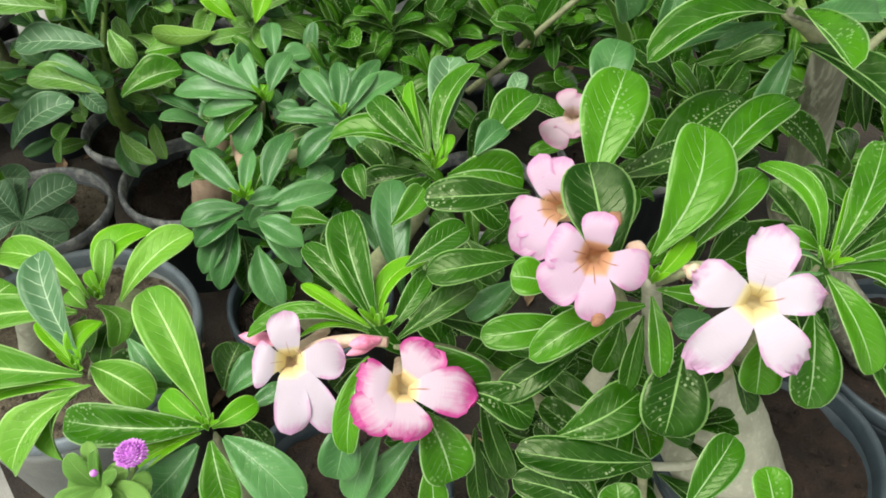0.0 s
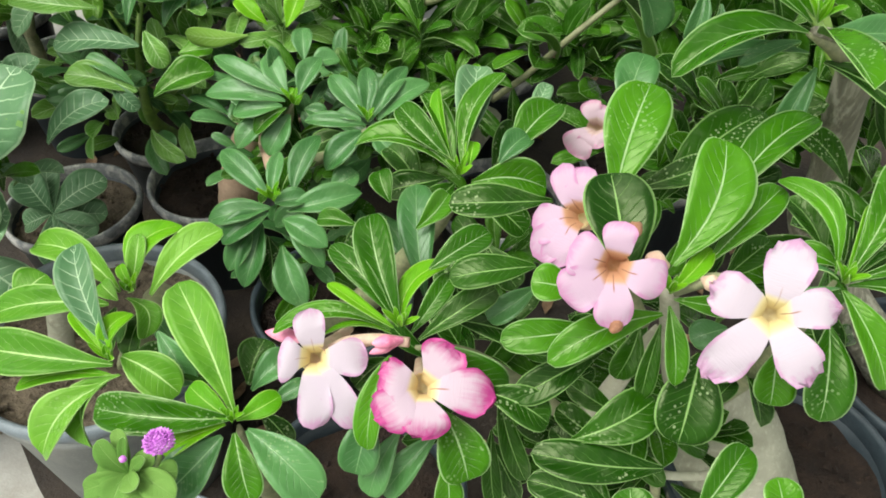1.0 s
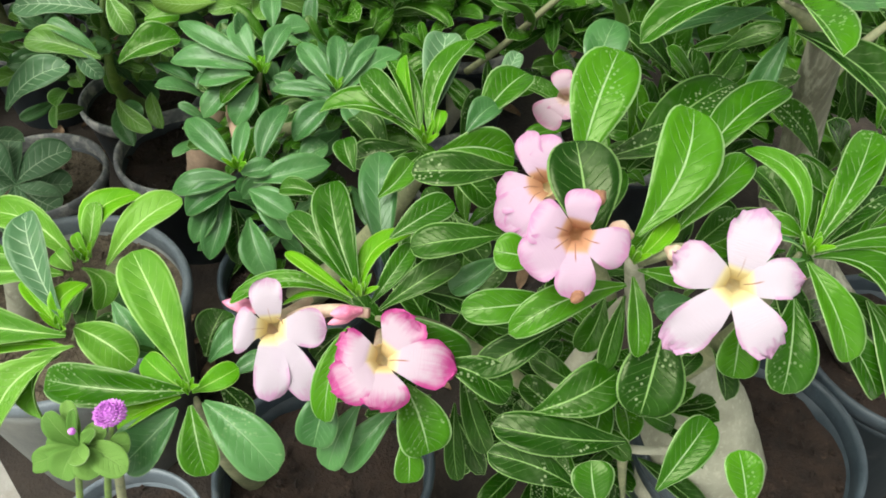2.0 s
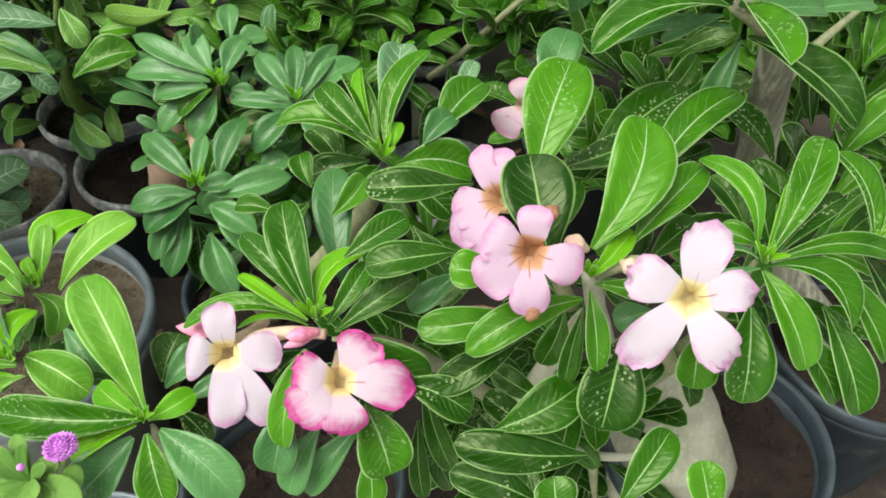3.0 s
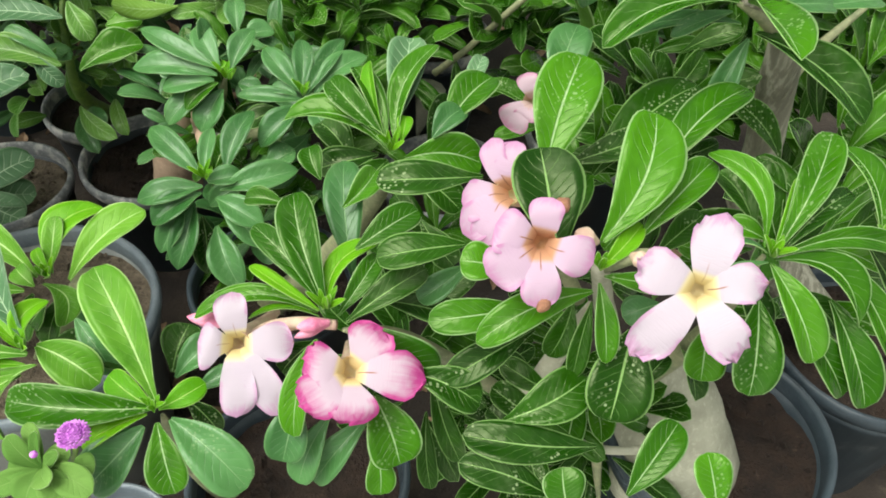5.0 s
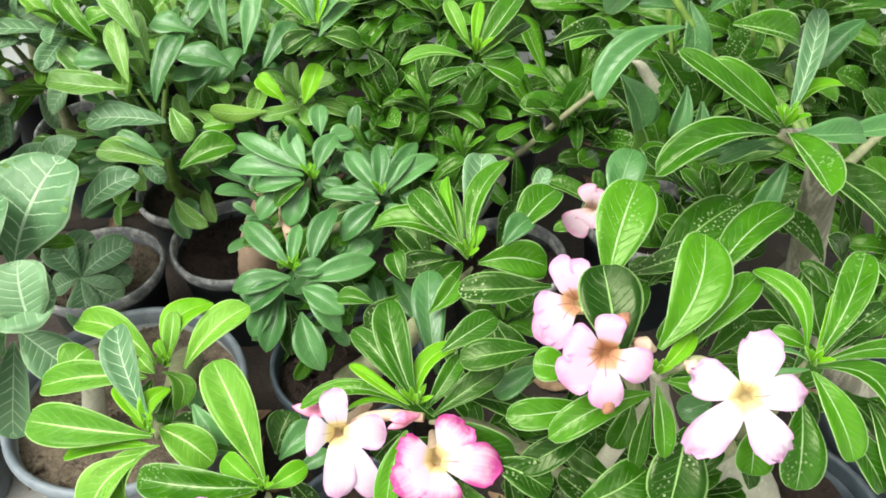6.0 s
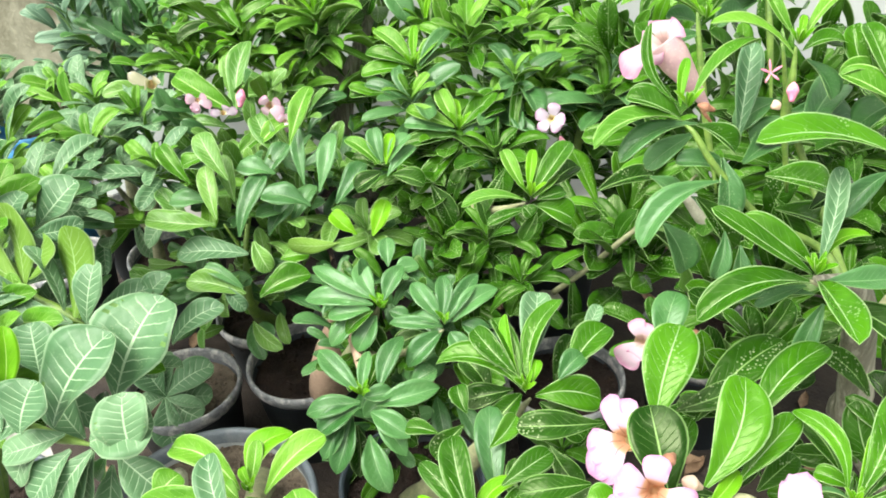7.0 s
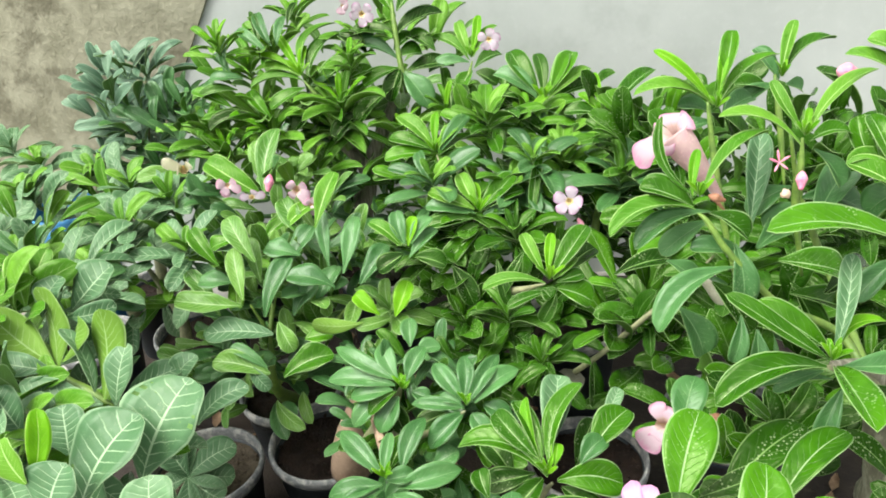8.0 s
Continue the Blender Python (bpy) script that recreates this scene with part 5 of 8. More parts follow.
leaves(tree, (0.256, 0.510, 0.704), DARK, [(-32, -22, 10.0, 3.5, 0, 22)], fold=40)
leaves(tree, (0.237, 0.497, 0.718), MID, [(-173, -5, 9.1, 1.4, 0, 26)], fold=40)
leaves(tree, (0.282, 0.514, 0.722), MID, [(13, 2, 6.6, 2.1, 0, 30)], fold=40)
leaves(tree, (0.123, 0.624, 0.698), DARK, [(48, -57, 11.8, 4.3, 0, 36)], fold=40)
leaves(tree, (0.254, 0.650, 0.787), MID, [(57, 15, 9.9, 3.4, 0, 36)], fold=40)
leaves(tree, (0.202, 0.641, 0.767), MID, [(45, -7, 10.7, 4.1, 0, 36)], fold=40)
leaves(tree, (0.235, 0.625, 0.725), DARK, [(31, -30, 12.0, 4.1, 0, 36)], fold=40)
leaves(tree, (0.265, 0.620, 0.728), DARK, [(46, -3, 9.2, 3.4, 0, 36)], fold=40)
limb(tree, [(0.235, 0.658, 0.875, 0.0012), (0.236, 0.654, 0.845, 0.0035), (0.237, 0.658, 0.808, 0.0040), (0.253, 0.655, 0.733, 0.0050)], STEM_GREEN)
leaves(tree, (0.316, 0.634, 0.845), LEAF, [(113, 44, 6.5, 2.2, 0, 42)], fold=40)
leaves(tree, (0.325, 0.627, 0.829), LIME, [(163, 26, 6.1, 2.7, 0, 34)], fold=40)
leaves(tree, (0.325, 0.674, 0.917), LIME, [(162, 27, 6.2, 1.7, 0, 37)], fold=40)
leaves(tree, (0.325, 0.686, 0.940), LIME, [(166, 25, 3.9, 2.2, 0, 37)], fold=40)
leaves(tree, (0.333, 0.683, 0.866), MID, [(148, -2, 4.9, 2.5, 0, 36)], fold=40)
leaves(tree, (0.344, 0.662, 0.822), MID, [(165, -42, 5.0, 3.3, 0, 36)], fold=40)
limb(tree, [(0.195, 0.916, 0.835, 0.0022), (0.202, 0.901, 0.782, 0.0040), (0.216, 0.886, 0.705, 0.0050), (0.238, 0.865, 0.615, 0.0060)], STEM_GREEN)
limb(tree, [(0.293, 0.995, 0.843, 0.0022), (0.299, 0.967, 0.787, 0.0045), (0.312, 0.947, 0.701, 0.0050)], STEM_GREEN)
flower(tree, (0.118, 0.678, 0.878), (-0.57, -0.46, 0.68), [(14, 2.3, 2.4), (80, 2.4, 2.7), (163, 2.3, 2.7), (-158, 4.7, 2.8), (-114, 2.5, 2.4)], PETAL_PINK, tube_len=0.03, throat=TUBE, reflex=0.5, tube_dir=(0.5, 0.05, -0.8))
limb(tree, [(0.168, 0.664, 0.812, 0.0035), (0.160, 0.666, 0.824, 0.0055), (0.146, 0.668, 0.843, 0.0105), (0.131, 0.672, 0.863, 0.0150), (0.121, 0.677, 0.875, 0.0170)], BELL, "flower_tube", 16)
bud(tree, (0.171, 0.649, 0.804), (0.157, 0.655, 0.820), 0.002, WILTED)
bud(tree, (0.156, 0.573, 0.610), (0.173, 0.570, 0.609), 0.006, WILTED)
bud(tree, (0.147, 0.548, 0.862), (0.133, 0.548, 0.867), 0.004, WILTED)
bud(tree, (0.234, 0.638, 0.831), (0.236, 0.648, 0.846), 0.0055)
bud(tree, (0.210, 0.613, 0.836), (0.218, 0.616, 0.839), 0.005, TUBE)
bud(tree, (0.215, 0.650, 0.854), (0.206, 0.651, 0.858), 0.0013, BUD)
bud(tree, (0.215, 0.650, 0.854), (0.214, 0.657, 0.865), 0.0013, BUD)
bud(tree, (0.215, 0.650, 0.854), (0.226, 0.655, 0.859), 0.0013, BUD)
bud(tree, (0.215, 0.650, 0.854), (0.223, 0.647, 0.848), 0.0013, BUD)
bud(tree, (0.215, 0.650, 0.854), (0.210, 0.644, 0.847), 0.0013, BUD)
bud(tree, (0.326, 0.800, 0.895), (0.303, 0.798, 0.899), 0.01, BUD)

# ---- upright tuft between the pots ----
upright = thing("potted_desert_rose", -0.170, 0.662, 0, "desert rose with upright green leaf tuft in a dark pot", "potted plant", "potted plants")
pot(upright, 0.105, 0.26, PLASTIC_SLATE, PLASTIC, SOIL, 0.035)
limb(upright, [(-0.178, 0.656, 0.204, 0.0240), (-0.094, 0.616, 0.336, 0.0160), (-0.031, 0.559, 0.479, 0.0090), (0.000, 0.520, 0.567, 0.0050)], STEM)
leaves(upright, (-0.004, 0.497, 0.594), LEAF, [(162, 7, 9.5, 3.0, 16, 48, -1.3)], fold=36)
leaves(upright, (-0.014, 0.509, 0.606), LEAF, [(136, 19, 6.5, 2.3, -6, 34)], fold=36)
leaves(upright, (-0.009, 0.505, 0.601), LEAF, [(117, 27, 7.2, 2.0, 20, 26)], fold=36)
leaves(upright, (-0.010, 0.506, 0.603), YOUNG, [(107, 31, 6.9, 1.3, -35, 20)], fold=36)
leaves(upright, (-0.002, 0.531, 0.603), PALE, [(83, 30, 7.7, 3.3, 0, 26)], fold=36)
leaves(upright, (-0.001, 0.502, 0.598), LEAF, [(69, 31, 9.6, 2.3, -20, 36, 1.0)], fold=36)
leaves(upright, (0.003, 0.504, 0.601), YOUNG, [(81, 32, 2.3, 1.3, 0, 34)], fold=36)
leaves(upright, (-0.003, 0.502, 0.599), YOUNG, [(155, 10, 4.2, 1.3, 35, 44, -0.5)], fold=36)
leaves(upright, (0.006, 0.495, 0.592), LEAF, [(4, -5, 6.3, 3.4, 20, 34, 0.6)], fold=36)
leaves(upright, (0.037, 0.512, 0.608), LEAF, [(49, 23, 6.3, 3.4, -10, 30)], fold=36)
leaves(upright, (0.028, 0.501, 0.609), MID, [(46, 21, 3.5, 2.3, 0, 34)], fold=36)
leaves(upright, (0.051, 0.561, 0.606), PALE, [(62, 28, 4.5, 1.6, 0, 34)], fold=36)
leaves(upright, (-0.060, 0.479, 0.581), LEAF, [(115, 27, 3.0, 2.0, 0, 34)], fold=36)
leaves(upright, (-0.087, 0.465, 0.566), LEAF, [(171, 1, 3.4, 1.7, 0, 36)], fold=36)
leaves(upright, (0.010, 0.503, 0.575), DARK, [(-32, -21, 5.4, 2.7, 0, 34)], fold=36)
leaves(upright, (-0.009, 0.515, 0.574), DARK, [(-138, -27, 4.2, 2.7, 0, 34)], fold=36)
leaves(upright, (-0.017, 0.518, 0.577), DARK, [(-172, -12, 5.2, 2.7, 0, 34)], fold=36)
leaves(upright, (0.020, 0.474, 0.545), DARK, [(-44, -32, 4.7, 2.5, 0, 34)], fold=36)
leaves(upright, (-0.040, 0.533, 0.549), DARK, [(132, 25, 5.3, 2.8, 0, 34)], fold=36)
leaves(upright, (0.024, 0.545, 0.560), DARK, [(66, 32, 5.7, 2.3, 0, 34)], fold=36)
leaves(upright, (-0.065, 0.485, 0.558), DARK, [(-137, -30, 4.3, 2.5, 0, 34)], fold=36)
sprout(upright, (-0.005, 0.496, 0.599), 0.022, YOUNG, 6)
# understory tufts; deep green stands for the shade beneath the plant
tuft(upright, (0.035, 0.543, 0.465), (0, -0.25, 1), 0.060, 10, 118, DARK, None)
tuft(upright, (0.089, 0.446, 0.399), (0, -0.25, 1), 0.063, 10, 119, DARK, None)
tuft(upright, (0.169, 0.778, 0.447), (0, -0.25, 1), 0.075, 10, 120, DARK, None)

# ---- low plant with elliptic leaves over the dusty-rimmed pot ----
low = thing("potted_desert_rose", -0.42, 0.975, 0, "low desert rose with swollen base in a dusty-rimmed pot", "potted plant", "potted plants")
pot(low, 0.115, 0.20, RIM_DUSTY, PLASTIC, SOIL, 0.035)
limb(low, [(-0.361, 0.896, 0.198, 0.0360), (-0.343, 0.889, 0.269, 0.0340), (-0.322, 0.881, 0.338, 0.0240), (-0.293, 0.858, 0.402, 0.0120), (-0.231, 0.702, 0.418, 0.0060)], BARK_TAN, "caudex", 14)
limb(low, [(-0.291, 0.820, 0.334, 0.0140), (-0.241, 0.805, 0.419, 0.0090), (-0.219, 0.789, 0.475, 0.0050)], STEM)
limb(low, [(-0.291, 0.820, 0.334, 0.0140), (-0.189, 0.771, 0.402, 0.0090), (-0.119, 0.725, 0.485, 0.0050)], STEM)
leaves(low, (-0.223, 0.652, 0.434), MID, [(141, 16, 8.7, 2.9, 0, 30)], peak=0.54, blunt=0.86, fold=34)
leaves(low, (-0.220, 0.653, 0.435), MID, [(88, 27, 5.6, 1.9, 0, 30)], peak=0.54, blunt=0.86, fold=34)
leaves(low, (-0.196, 0.657, 0.439), MID, [(71, 26, 7.6, 2.9, 0, 30)], peak=0.54, blunt=0.86, fold=34)
leaves(low, (-0.216, 0.647, 0.429), MID, [(15, 5, 3.8, 2.5, 0, 34)], peak=0.54, blunt=0.86, fold=34)
leaves(low, (-0.221, 0.643, 0.425), MID, [(-167, -7, 7.2, 3.1, 0, 32)], peak=0.54, blunt=0.86, fold=34)
leaves(low, (-0.222, 0.638, 0.420), MID, [(-148, -18, 6.2, 3.4, 0, 34)], peak=0.54, blunt=0.86, fold=34)
leaves(low, (-0.202, 0.641, 0.423), MID, [(19, 6, 8.7, 3.4, 0, 34)], peak=0.54, blunt=0.86, fold=34)
leaves(low, (-0.206, 0.634, 0.416), MID, [(-25, -14, 6.1, 3.2, 0, 34)], peak=0.54, blunt=0.86, fold=34)
leaves(low, (-0.233, 0.639, 0.404), MID, [(-104, -37, 7.6, 3.3, 0, 34)], peak=0.54, blunt=0.86, fold=34)
leaves(low, (-0.211, 0.629, 0.379), MID, [(-60, -34, 7.7, 3.7, 0, 34)], peak=0.54, blunt=0.86, fold=34)
leaves(low, (-0.244, 0.639, 0.404), MID, [(-117, -34, 6.1, 2.9, 0, 34)], peak=0.54, blunt=0.86, fold=34)
leaves(low, (-0.202, 0.639, 0.403), MID, [(-40, -26, 6.4, 2.8, 0, 34)], peak=0.54, blunt=0.86, fold=34)
leaves(low, (-0.217, 0.648, 0.430), YOUNG, [(119, 27, 2.5, 0.9, 0, 30)], peak=0.54, blunt=0.86, fold=34)
leaves(low, (-0.216, 0.648, 0.430), YOUNG, [(83, 26, 1.8, 0.7, 0, 30)], peak=0.54, blunt=0.86, fold=34)
leaves(low, (-0.233, 0.650, 0.373), DARK, [(-80, -40, 6.6, 3.0, 0, 34)], peak=0.54, blunt=0.86, fold=34)
leaves(low, (-0.199, 0.671, 0.407), DARK, [(-18, -19, 5.8, 2.9, 0, 34)], peak=0.54, blunt=0.86, fold=34)
leaves(low, (-0.221, 0.687, 0.410), DARK, [(68, 32, 5.1, 2.7, 0, 34)], peak=0.54, blunt=0.86, fold=34)
leaves(low, (-0.218, 0.785, 0.481), MID, [(156, 13, 11.8, 2.7, 6, 30)], peak=0.54, blunt=0.86, fold=34)
leaves(low, (-0.223, 0.787, 0.484), MID, [(122, 24, 6.6, 2.9, 0, 30)], peak=0.54, blunt=0.86, fold=34)
leaves(low, (-0.210, 0.785, 0.481), MID, [(67, 27, 6.1, 2.9, 0, 30)], peak=0.54, blunt=0.86, fold=34)
leaves(low, (-0.226, 0.781, 0.477), MID, [(175, 1, 10.2, 3.3, 0, 30)], peak=0.54, blunt=0.86, fold=34)
leaves(low, (-0.229, 0.776, 0.473), MID, [(-173, -8, 6.2, 3.0, 0, 34)], peak=0.54, blunt=0.86, fold=34)
leaves(low, (-0.224, 0.774, 0.471), LEAF, [(-146, -26, 5.0, 2.4, 0, 34)], peak=0.54, blunt=0.86, fold=34)
leaves(low, (-0.222, 0.778, 0.460), MID, [(-121, -36, 5.7, 3.6, 0, 34)], peak=0.54, blunt=0.86, fold=34)
leaves(low, (-0.248, 0.777, 0.460), MID, [(-138, -30, 5.7, 3.1, 0, 34)], peak=0.54, blunt=0.86, fold=34)
leaves(low, (-0.201, 0.775, 0.471), MID, [(-14, -12, 3.0, 2.2, 0, 34)], peak=0.54, blunt=0.86, fold=34)
leaves(low, (-0.202, 0.838, 0.493), MID, [(21, 6, 3.6, 2.9, 0, 34)], peak=0.54, blunt=0.86, fold=34)
leaves(low, (-0.212, 0.778, 0.474), YOUNG, [(120, 30, 2.6, 1.0, 0, 30)], peak=0.54, blunt=0.86, fold=34)
leaves(low, (-0.210, 0.778, 0.474), YOUNG, [(78, 31, 2.1, 0.8, 0, 30)], peak=0.54, blunt=0.86, fold=34)
leaves(low, (-0.219, 0.869, 0.482), MID, [(101, 28, 5.1, 2.8, 0, 30)], peak=0.54, blunt=0.86, fold=34)
leaves(low, (-0.245, 0.794, 0.435), DARK, [(-47, -37, 5.4, 3.0, 0, 34)], peak=0.54, blunt=0.86, fold=34)
leaves(low, (-0.123, 0.743, 0.484), MID, [(134, 22, 7.1, 2.7, 0, 30)], peak=0.54, blunt=0.86, fold=34)
leaves(low, (-0.122, 0.745, 0.486), MID, [(95, 29, 6.4, 2.5, 0, 30)], peak=0.54, blunt=0.86, fold=34)
leaves(low, (-0.118, 0.739, 0.480), MID, [(59, 26, 8.6, 2.5, 0, 30)], peak=0.54, blunt=0.86, fold=34)
leaves(low, (-0.121, 0.736, 0.477), MID, [(176, 1, 7.4, 2.1, 0, 32)], peak=0.54, blunt=0.86, fold=34)
leaves(low, (-0.127, 0.740, 0.481), MID, [(163, 7, 3.2, 1.9, 0, 32)], peak=0.54, blunt=0.86, fold=34)
leaves(low, (-0.107, 0.741, 0.482), MID, [(39, 19, 7.7, 3.2, 0, 32)], peak=0.54, blunt=0.86, fold=34)
leaves(low, (-0.121, 0.732, 0.473), MID, [(-140, -28, 6.6, 3.2, 0, 34)], peak=0.54, blunt=0.86, fold=34)
leaves(low, (-0.111, 0.731, 0.472), MID, [(-41, -27, 3.8, 2.7, 0, 34)], peak=0.54, blunt=0.86, fold=34)
leaves(low, (-0.119, 0.740, 0.481), YOUNG, [(81, 29, 1.7, 0.9, 0, 30)], peak=0.54, blunt=0.86, fold=34)
leaves(low, (-0.097, 0.750, 0.472), MID, [(-10, -15, 4.1, 2.8, 0, 34)], peak=0.54, blunt=0.86, fold=34)
leaves(low, (-0.153, 0.756, 0.450), DARK, [(-160, -19, 4.5, 2.9, 0, 34)], peak=0.54, blunt=0.86, fold=34)
leaves(low, (-0.160, 0.685, 0.421), MID, [(31, 16, 3.8, 3.3, 0, 34)], peak=0.54, blunt=0.86, fold=34)
leaves(low, (-0.183, 0.687, 0.394), MID, [(-154, -19, 5.3, 2.8, 0, 34)], peak=0.54, blunt=0.86, fold=34)
sprout(low, (-0.218, 0.645, 0.436), 0.024, YOUNG, 6)
sprout(low, (-0.213, 0.773, 0.478), 0.024, YOUNG, 6)
sprout(low, (-0.118, 0.733, 0.484), 0.024, YOUNG, 6)
# lower filler tufts coloured deep green where shade falls under the leaves
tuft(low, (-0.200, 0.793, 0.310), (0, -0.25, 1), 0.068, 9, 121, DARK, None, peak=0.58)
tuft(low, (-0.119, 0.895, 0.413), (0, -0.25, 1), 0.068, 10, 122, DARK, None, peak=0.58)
tuft(low, (-0.315, 0.912, 0.424), (0, -0.25, 1), 0.068, 9, 123, MID, None, peak=0.58)
foliage(low, (-0.233, 0.836, 0.380), (0.096, 0.100, 0.090), 70, 0.063, 124, [DARK, MID])
foliage(low, (-0.129, 0.830, 0.377), (0.074, 0.100, 0.100), 60, 0.063, 125, [DARK, MID])
foliage(low, (-0.216, 0.730, 0.276), (0.067, 0.070, 0.060), 30, 0.059, 126, [DARK, MID])

# ---- pots at the left with grey-green and lime plants ----
grey_pot = thing("potted_desert_rose", -0.632, 0.89, 0, "small grey-leaved desert rose in a dusty grey pot", "potted plant", "potted plants")
pot(grey_pot, 0.105, 0.20, RIM_DUSTY, PLASTIC, SOIL_DRY, 0.03)
leaves(grey_pot, (-0.639, 0.847, 0.215), PALE, [(27, 24, 9.8, 5.8, 0, 36), (146, 42, 7.3, 5.5, 0, 36), (-23, -14, 8.1, 5.8, 0, 36), (-66, -32, 9.1, 5.7, 0, 36), (-159, -17, 4.8, 4.0, 0, 36), (6, -2, 8.2, 4.8, 0, 36), (106, 38, 8.0, 4.9, 0, 36)])

lime = thing("potted_desert_rose", -0.557, 1.146, 0, "desert rose with lime-green curling leaves in a dark pot", "potted plant", "potted plants")
pot(lime, 0.108, 0.18, RIM_DUSTY, PLASTIC, SOIL, 0.03)
limb(lime, [(-0.557, 1.146, 0.14, 0.018), (-0.514, 0.993, 0.304, 0.0090), (-0.507, 0.998, 0.408, 0.0050), (-0.525, 0.990, 0.485, 0.0035)], STEM_GREEN)
limb(lime, [(-0.514, 0.993, 0.304, 0.0070), (-0.479, 1.029, 0.328, 0.0050), (-0.355, 1.031, 0.458, 0.0040), (-0.328, 1.018, 0.487, 0.0035)], STEM_GREEN)
limb(lime, [(-0.507, 0.998, 0.408, 0.0050), (-0.499, 1.065, 0.480, 0.0040), (-0.443, 1.101, 0.568, 0.0035)], STEM_GREEN)
tuft(lime, (-0.492, 1.187, 0.506), (0, -0.25, 1), 0.093, 12, 127, CRINKLED, CRINKLED, wave=0.25, wide=1.3)
tuft(lime, (-0.369, 1.181, 0.476), (0, -0.25, 1), 0.093, 12, 128, MID, CRINKLED, wave=0.2, wide=1.3)
tuft(lime, (-0.485, 1.112, 0.372), (0, -0.25, 1), 0.094, 12, 129, CRINKLED, CRINKLED, wave=0.2, wide=1.3)
tuft(lime, (-0.281, 1.006, 0.463), (0, -0.25, 1), 0.074, 12, 130, CRINKLED, CRINKLED, wide=1.3)
tuft(lime, (-0.521, 1.304, 0.600), (0, -0.25, 1), 0.074, 10, 131, CRINKLED, CRINKLED, wave=0.2, wide=1.3)
foliage(lime, (-0.548, 1.051, 0.336), (0.134, 0.140, 0.100), 80, 0.077, 132, [MID, CRINKLED, CRINKLED])
foliage(lime, (-0.428, 1.125, 0.413), (0.154, 0.150, 0.140), 100, 0.077, 133, [MID, CRINKLED, CRINKLED])
foliage(lime, (-0.550, 1.231, 0.508), (0.138, 0.120, 0.120), 60, 0.079, 134, [MID, CRINKLED, CRINKLED])
flower(lime, (-0.578, 1.114, 0.652), (0.43, -0.84, 0.33), [(163, 2.1, 1.8), (27, 1.6, 1.5), (-107, 2.2, 1.6), (-24, 2.5, 1.6), (-123, 1.9, 1.5)], PETAL_PINK, reflex=0.0)
flower(lime, (-0.534, 1.107, 0.632), (0.40, -0.84, 0.35), [(179, 2.1, 1.4), (8, 2.4, 1.5), (61, 1.3, 1.4)], PETAL_WHITE, reflex=0.0)
flower(lime, (-0.455, 1.123, 0.636), (0.35, -0.87, 0.35), [(133, 2.1, 1.8), (29, 1.9, 1.6), (-139, 1.7, 1.6), (-27, 2.6, 1.6), (-53, 3.3, 1.5)], PETAL_PINK, reflex=0.0)
bud(lime, (-0.506, 1.116, 0.638), (-0.503, 1.133, 0.664), 0.009000000000000001)
flower(lime, (-0.429, 1.112, 0.613), (0.33, -0.87, 0.37), [(133, 1.3, 1.3), (53, 1.3, 1.3), (-73, 2.0, 1.3)], PETAL_PINK, reflex=0.0)
flower(lime, (-0.745, 1.273, 0.623), (0.48, -0.82, 0.31), [(154, 4.6, 2.4), (38, 1.7, 1.9), (170, 1.3, 2.4)], PETAL_CREAM, reflex=0.0)
leaves(lime, (-0.011, 0.775, 0.662), LIME, [(127, 39, 6.2, 1.8, 0, 30)], fold=34)
leaves(lime, (-0.007, 0.775, 0.660), YOUNG, [(84, 41, 5.9, 1.4, 0, 26)], fold=34)
leaves(lime, (-0.002, 0.775, 0.658), LEAF, [(52, 32, 8.5, 3.0, -10, 32)], fold=34)
leaves(lime, (-0.000, 0.774, 0.655), LIME, [(44, 27, 4.3, 1.6, 0, 34)], fold=34)
leaves(lime, (-0.010, 0.770, 0.652), LIME, [(-170, 1, 8.0, 2.0, 12, 40, -0.6)], fold=34)
leaves(lime, (0.004, 0.773, 0.652), LEAF, [(23, 7, 3.7, 2.1, 0, 34)], fold=34)
leaves(lime, (0.004, 0.769, 0.645), LEAF, [(-6, -19, 4.7, 3.8, 0, 34)], fold=34)
leaves(lime, (-0.007, 0.766, 0.643), LEAF, [(-158, -11, 5.5, 1.6, 0, 34)], fold=34)
leaves(lime, (0.014, 0.806, 0.647), DARK, [(37, 23, 5.4, 3.1, 0, 34)], fold=34)
leaves(lime, (-0.014, 0.766, 0.646), LEAF, [(-35, -35, 1.6, 2.1, 0, 34)], fold=34)
leaves(lime, (0.003, 0.783, 0.629), DARK, [(-127, -43, 4.1, 2.0, 0, 34)], fold=34)
leaves(lime, (-0.515, 0.944, 0.507), CRINKLED, [(-174, 9, 11.3, 4.2, 0, 26)], fold=26, wave=0.2)
leaves(lime, (-0.513, 0.948, 0.515), CRINKLED, [(115, 43, 9.7, 3.1, 0, 26)], fold=26, wave=0.2)
leaves(lime, (-0.552, 0.969, 0.568), LEAF, [(146, 36, 8.6, 3.0, 0, 30)], fold=26, wave=0.2)
leaves(lime, (-0.493, 0.981, 0.569), CRINKLED, [(137, 36, 10.0, 3.9, 0, 28)], fold=26, wave=0.2)
leaves(lime, (-0.477, 0.940, 0.487), MID, [(70, 41, 11.1, 3.8, 0, 28)], fold=26, wave=0.2)
leaves(lime, (-0.363, 0.980, 0.522), MID, [(179, 15, 8.2, 4.3, 0, 32)], fold=26, wave=0.2)
leaves(lime, (-0.394, 1.021, 0.611), LIME, [(73, 42, 10.6, 3.5, 0, 28)], fold=26, wave=0.2)
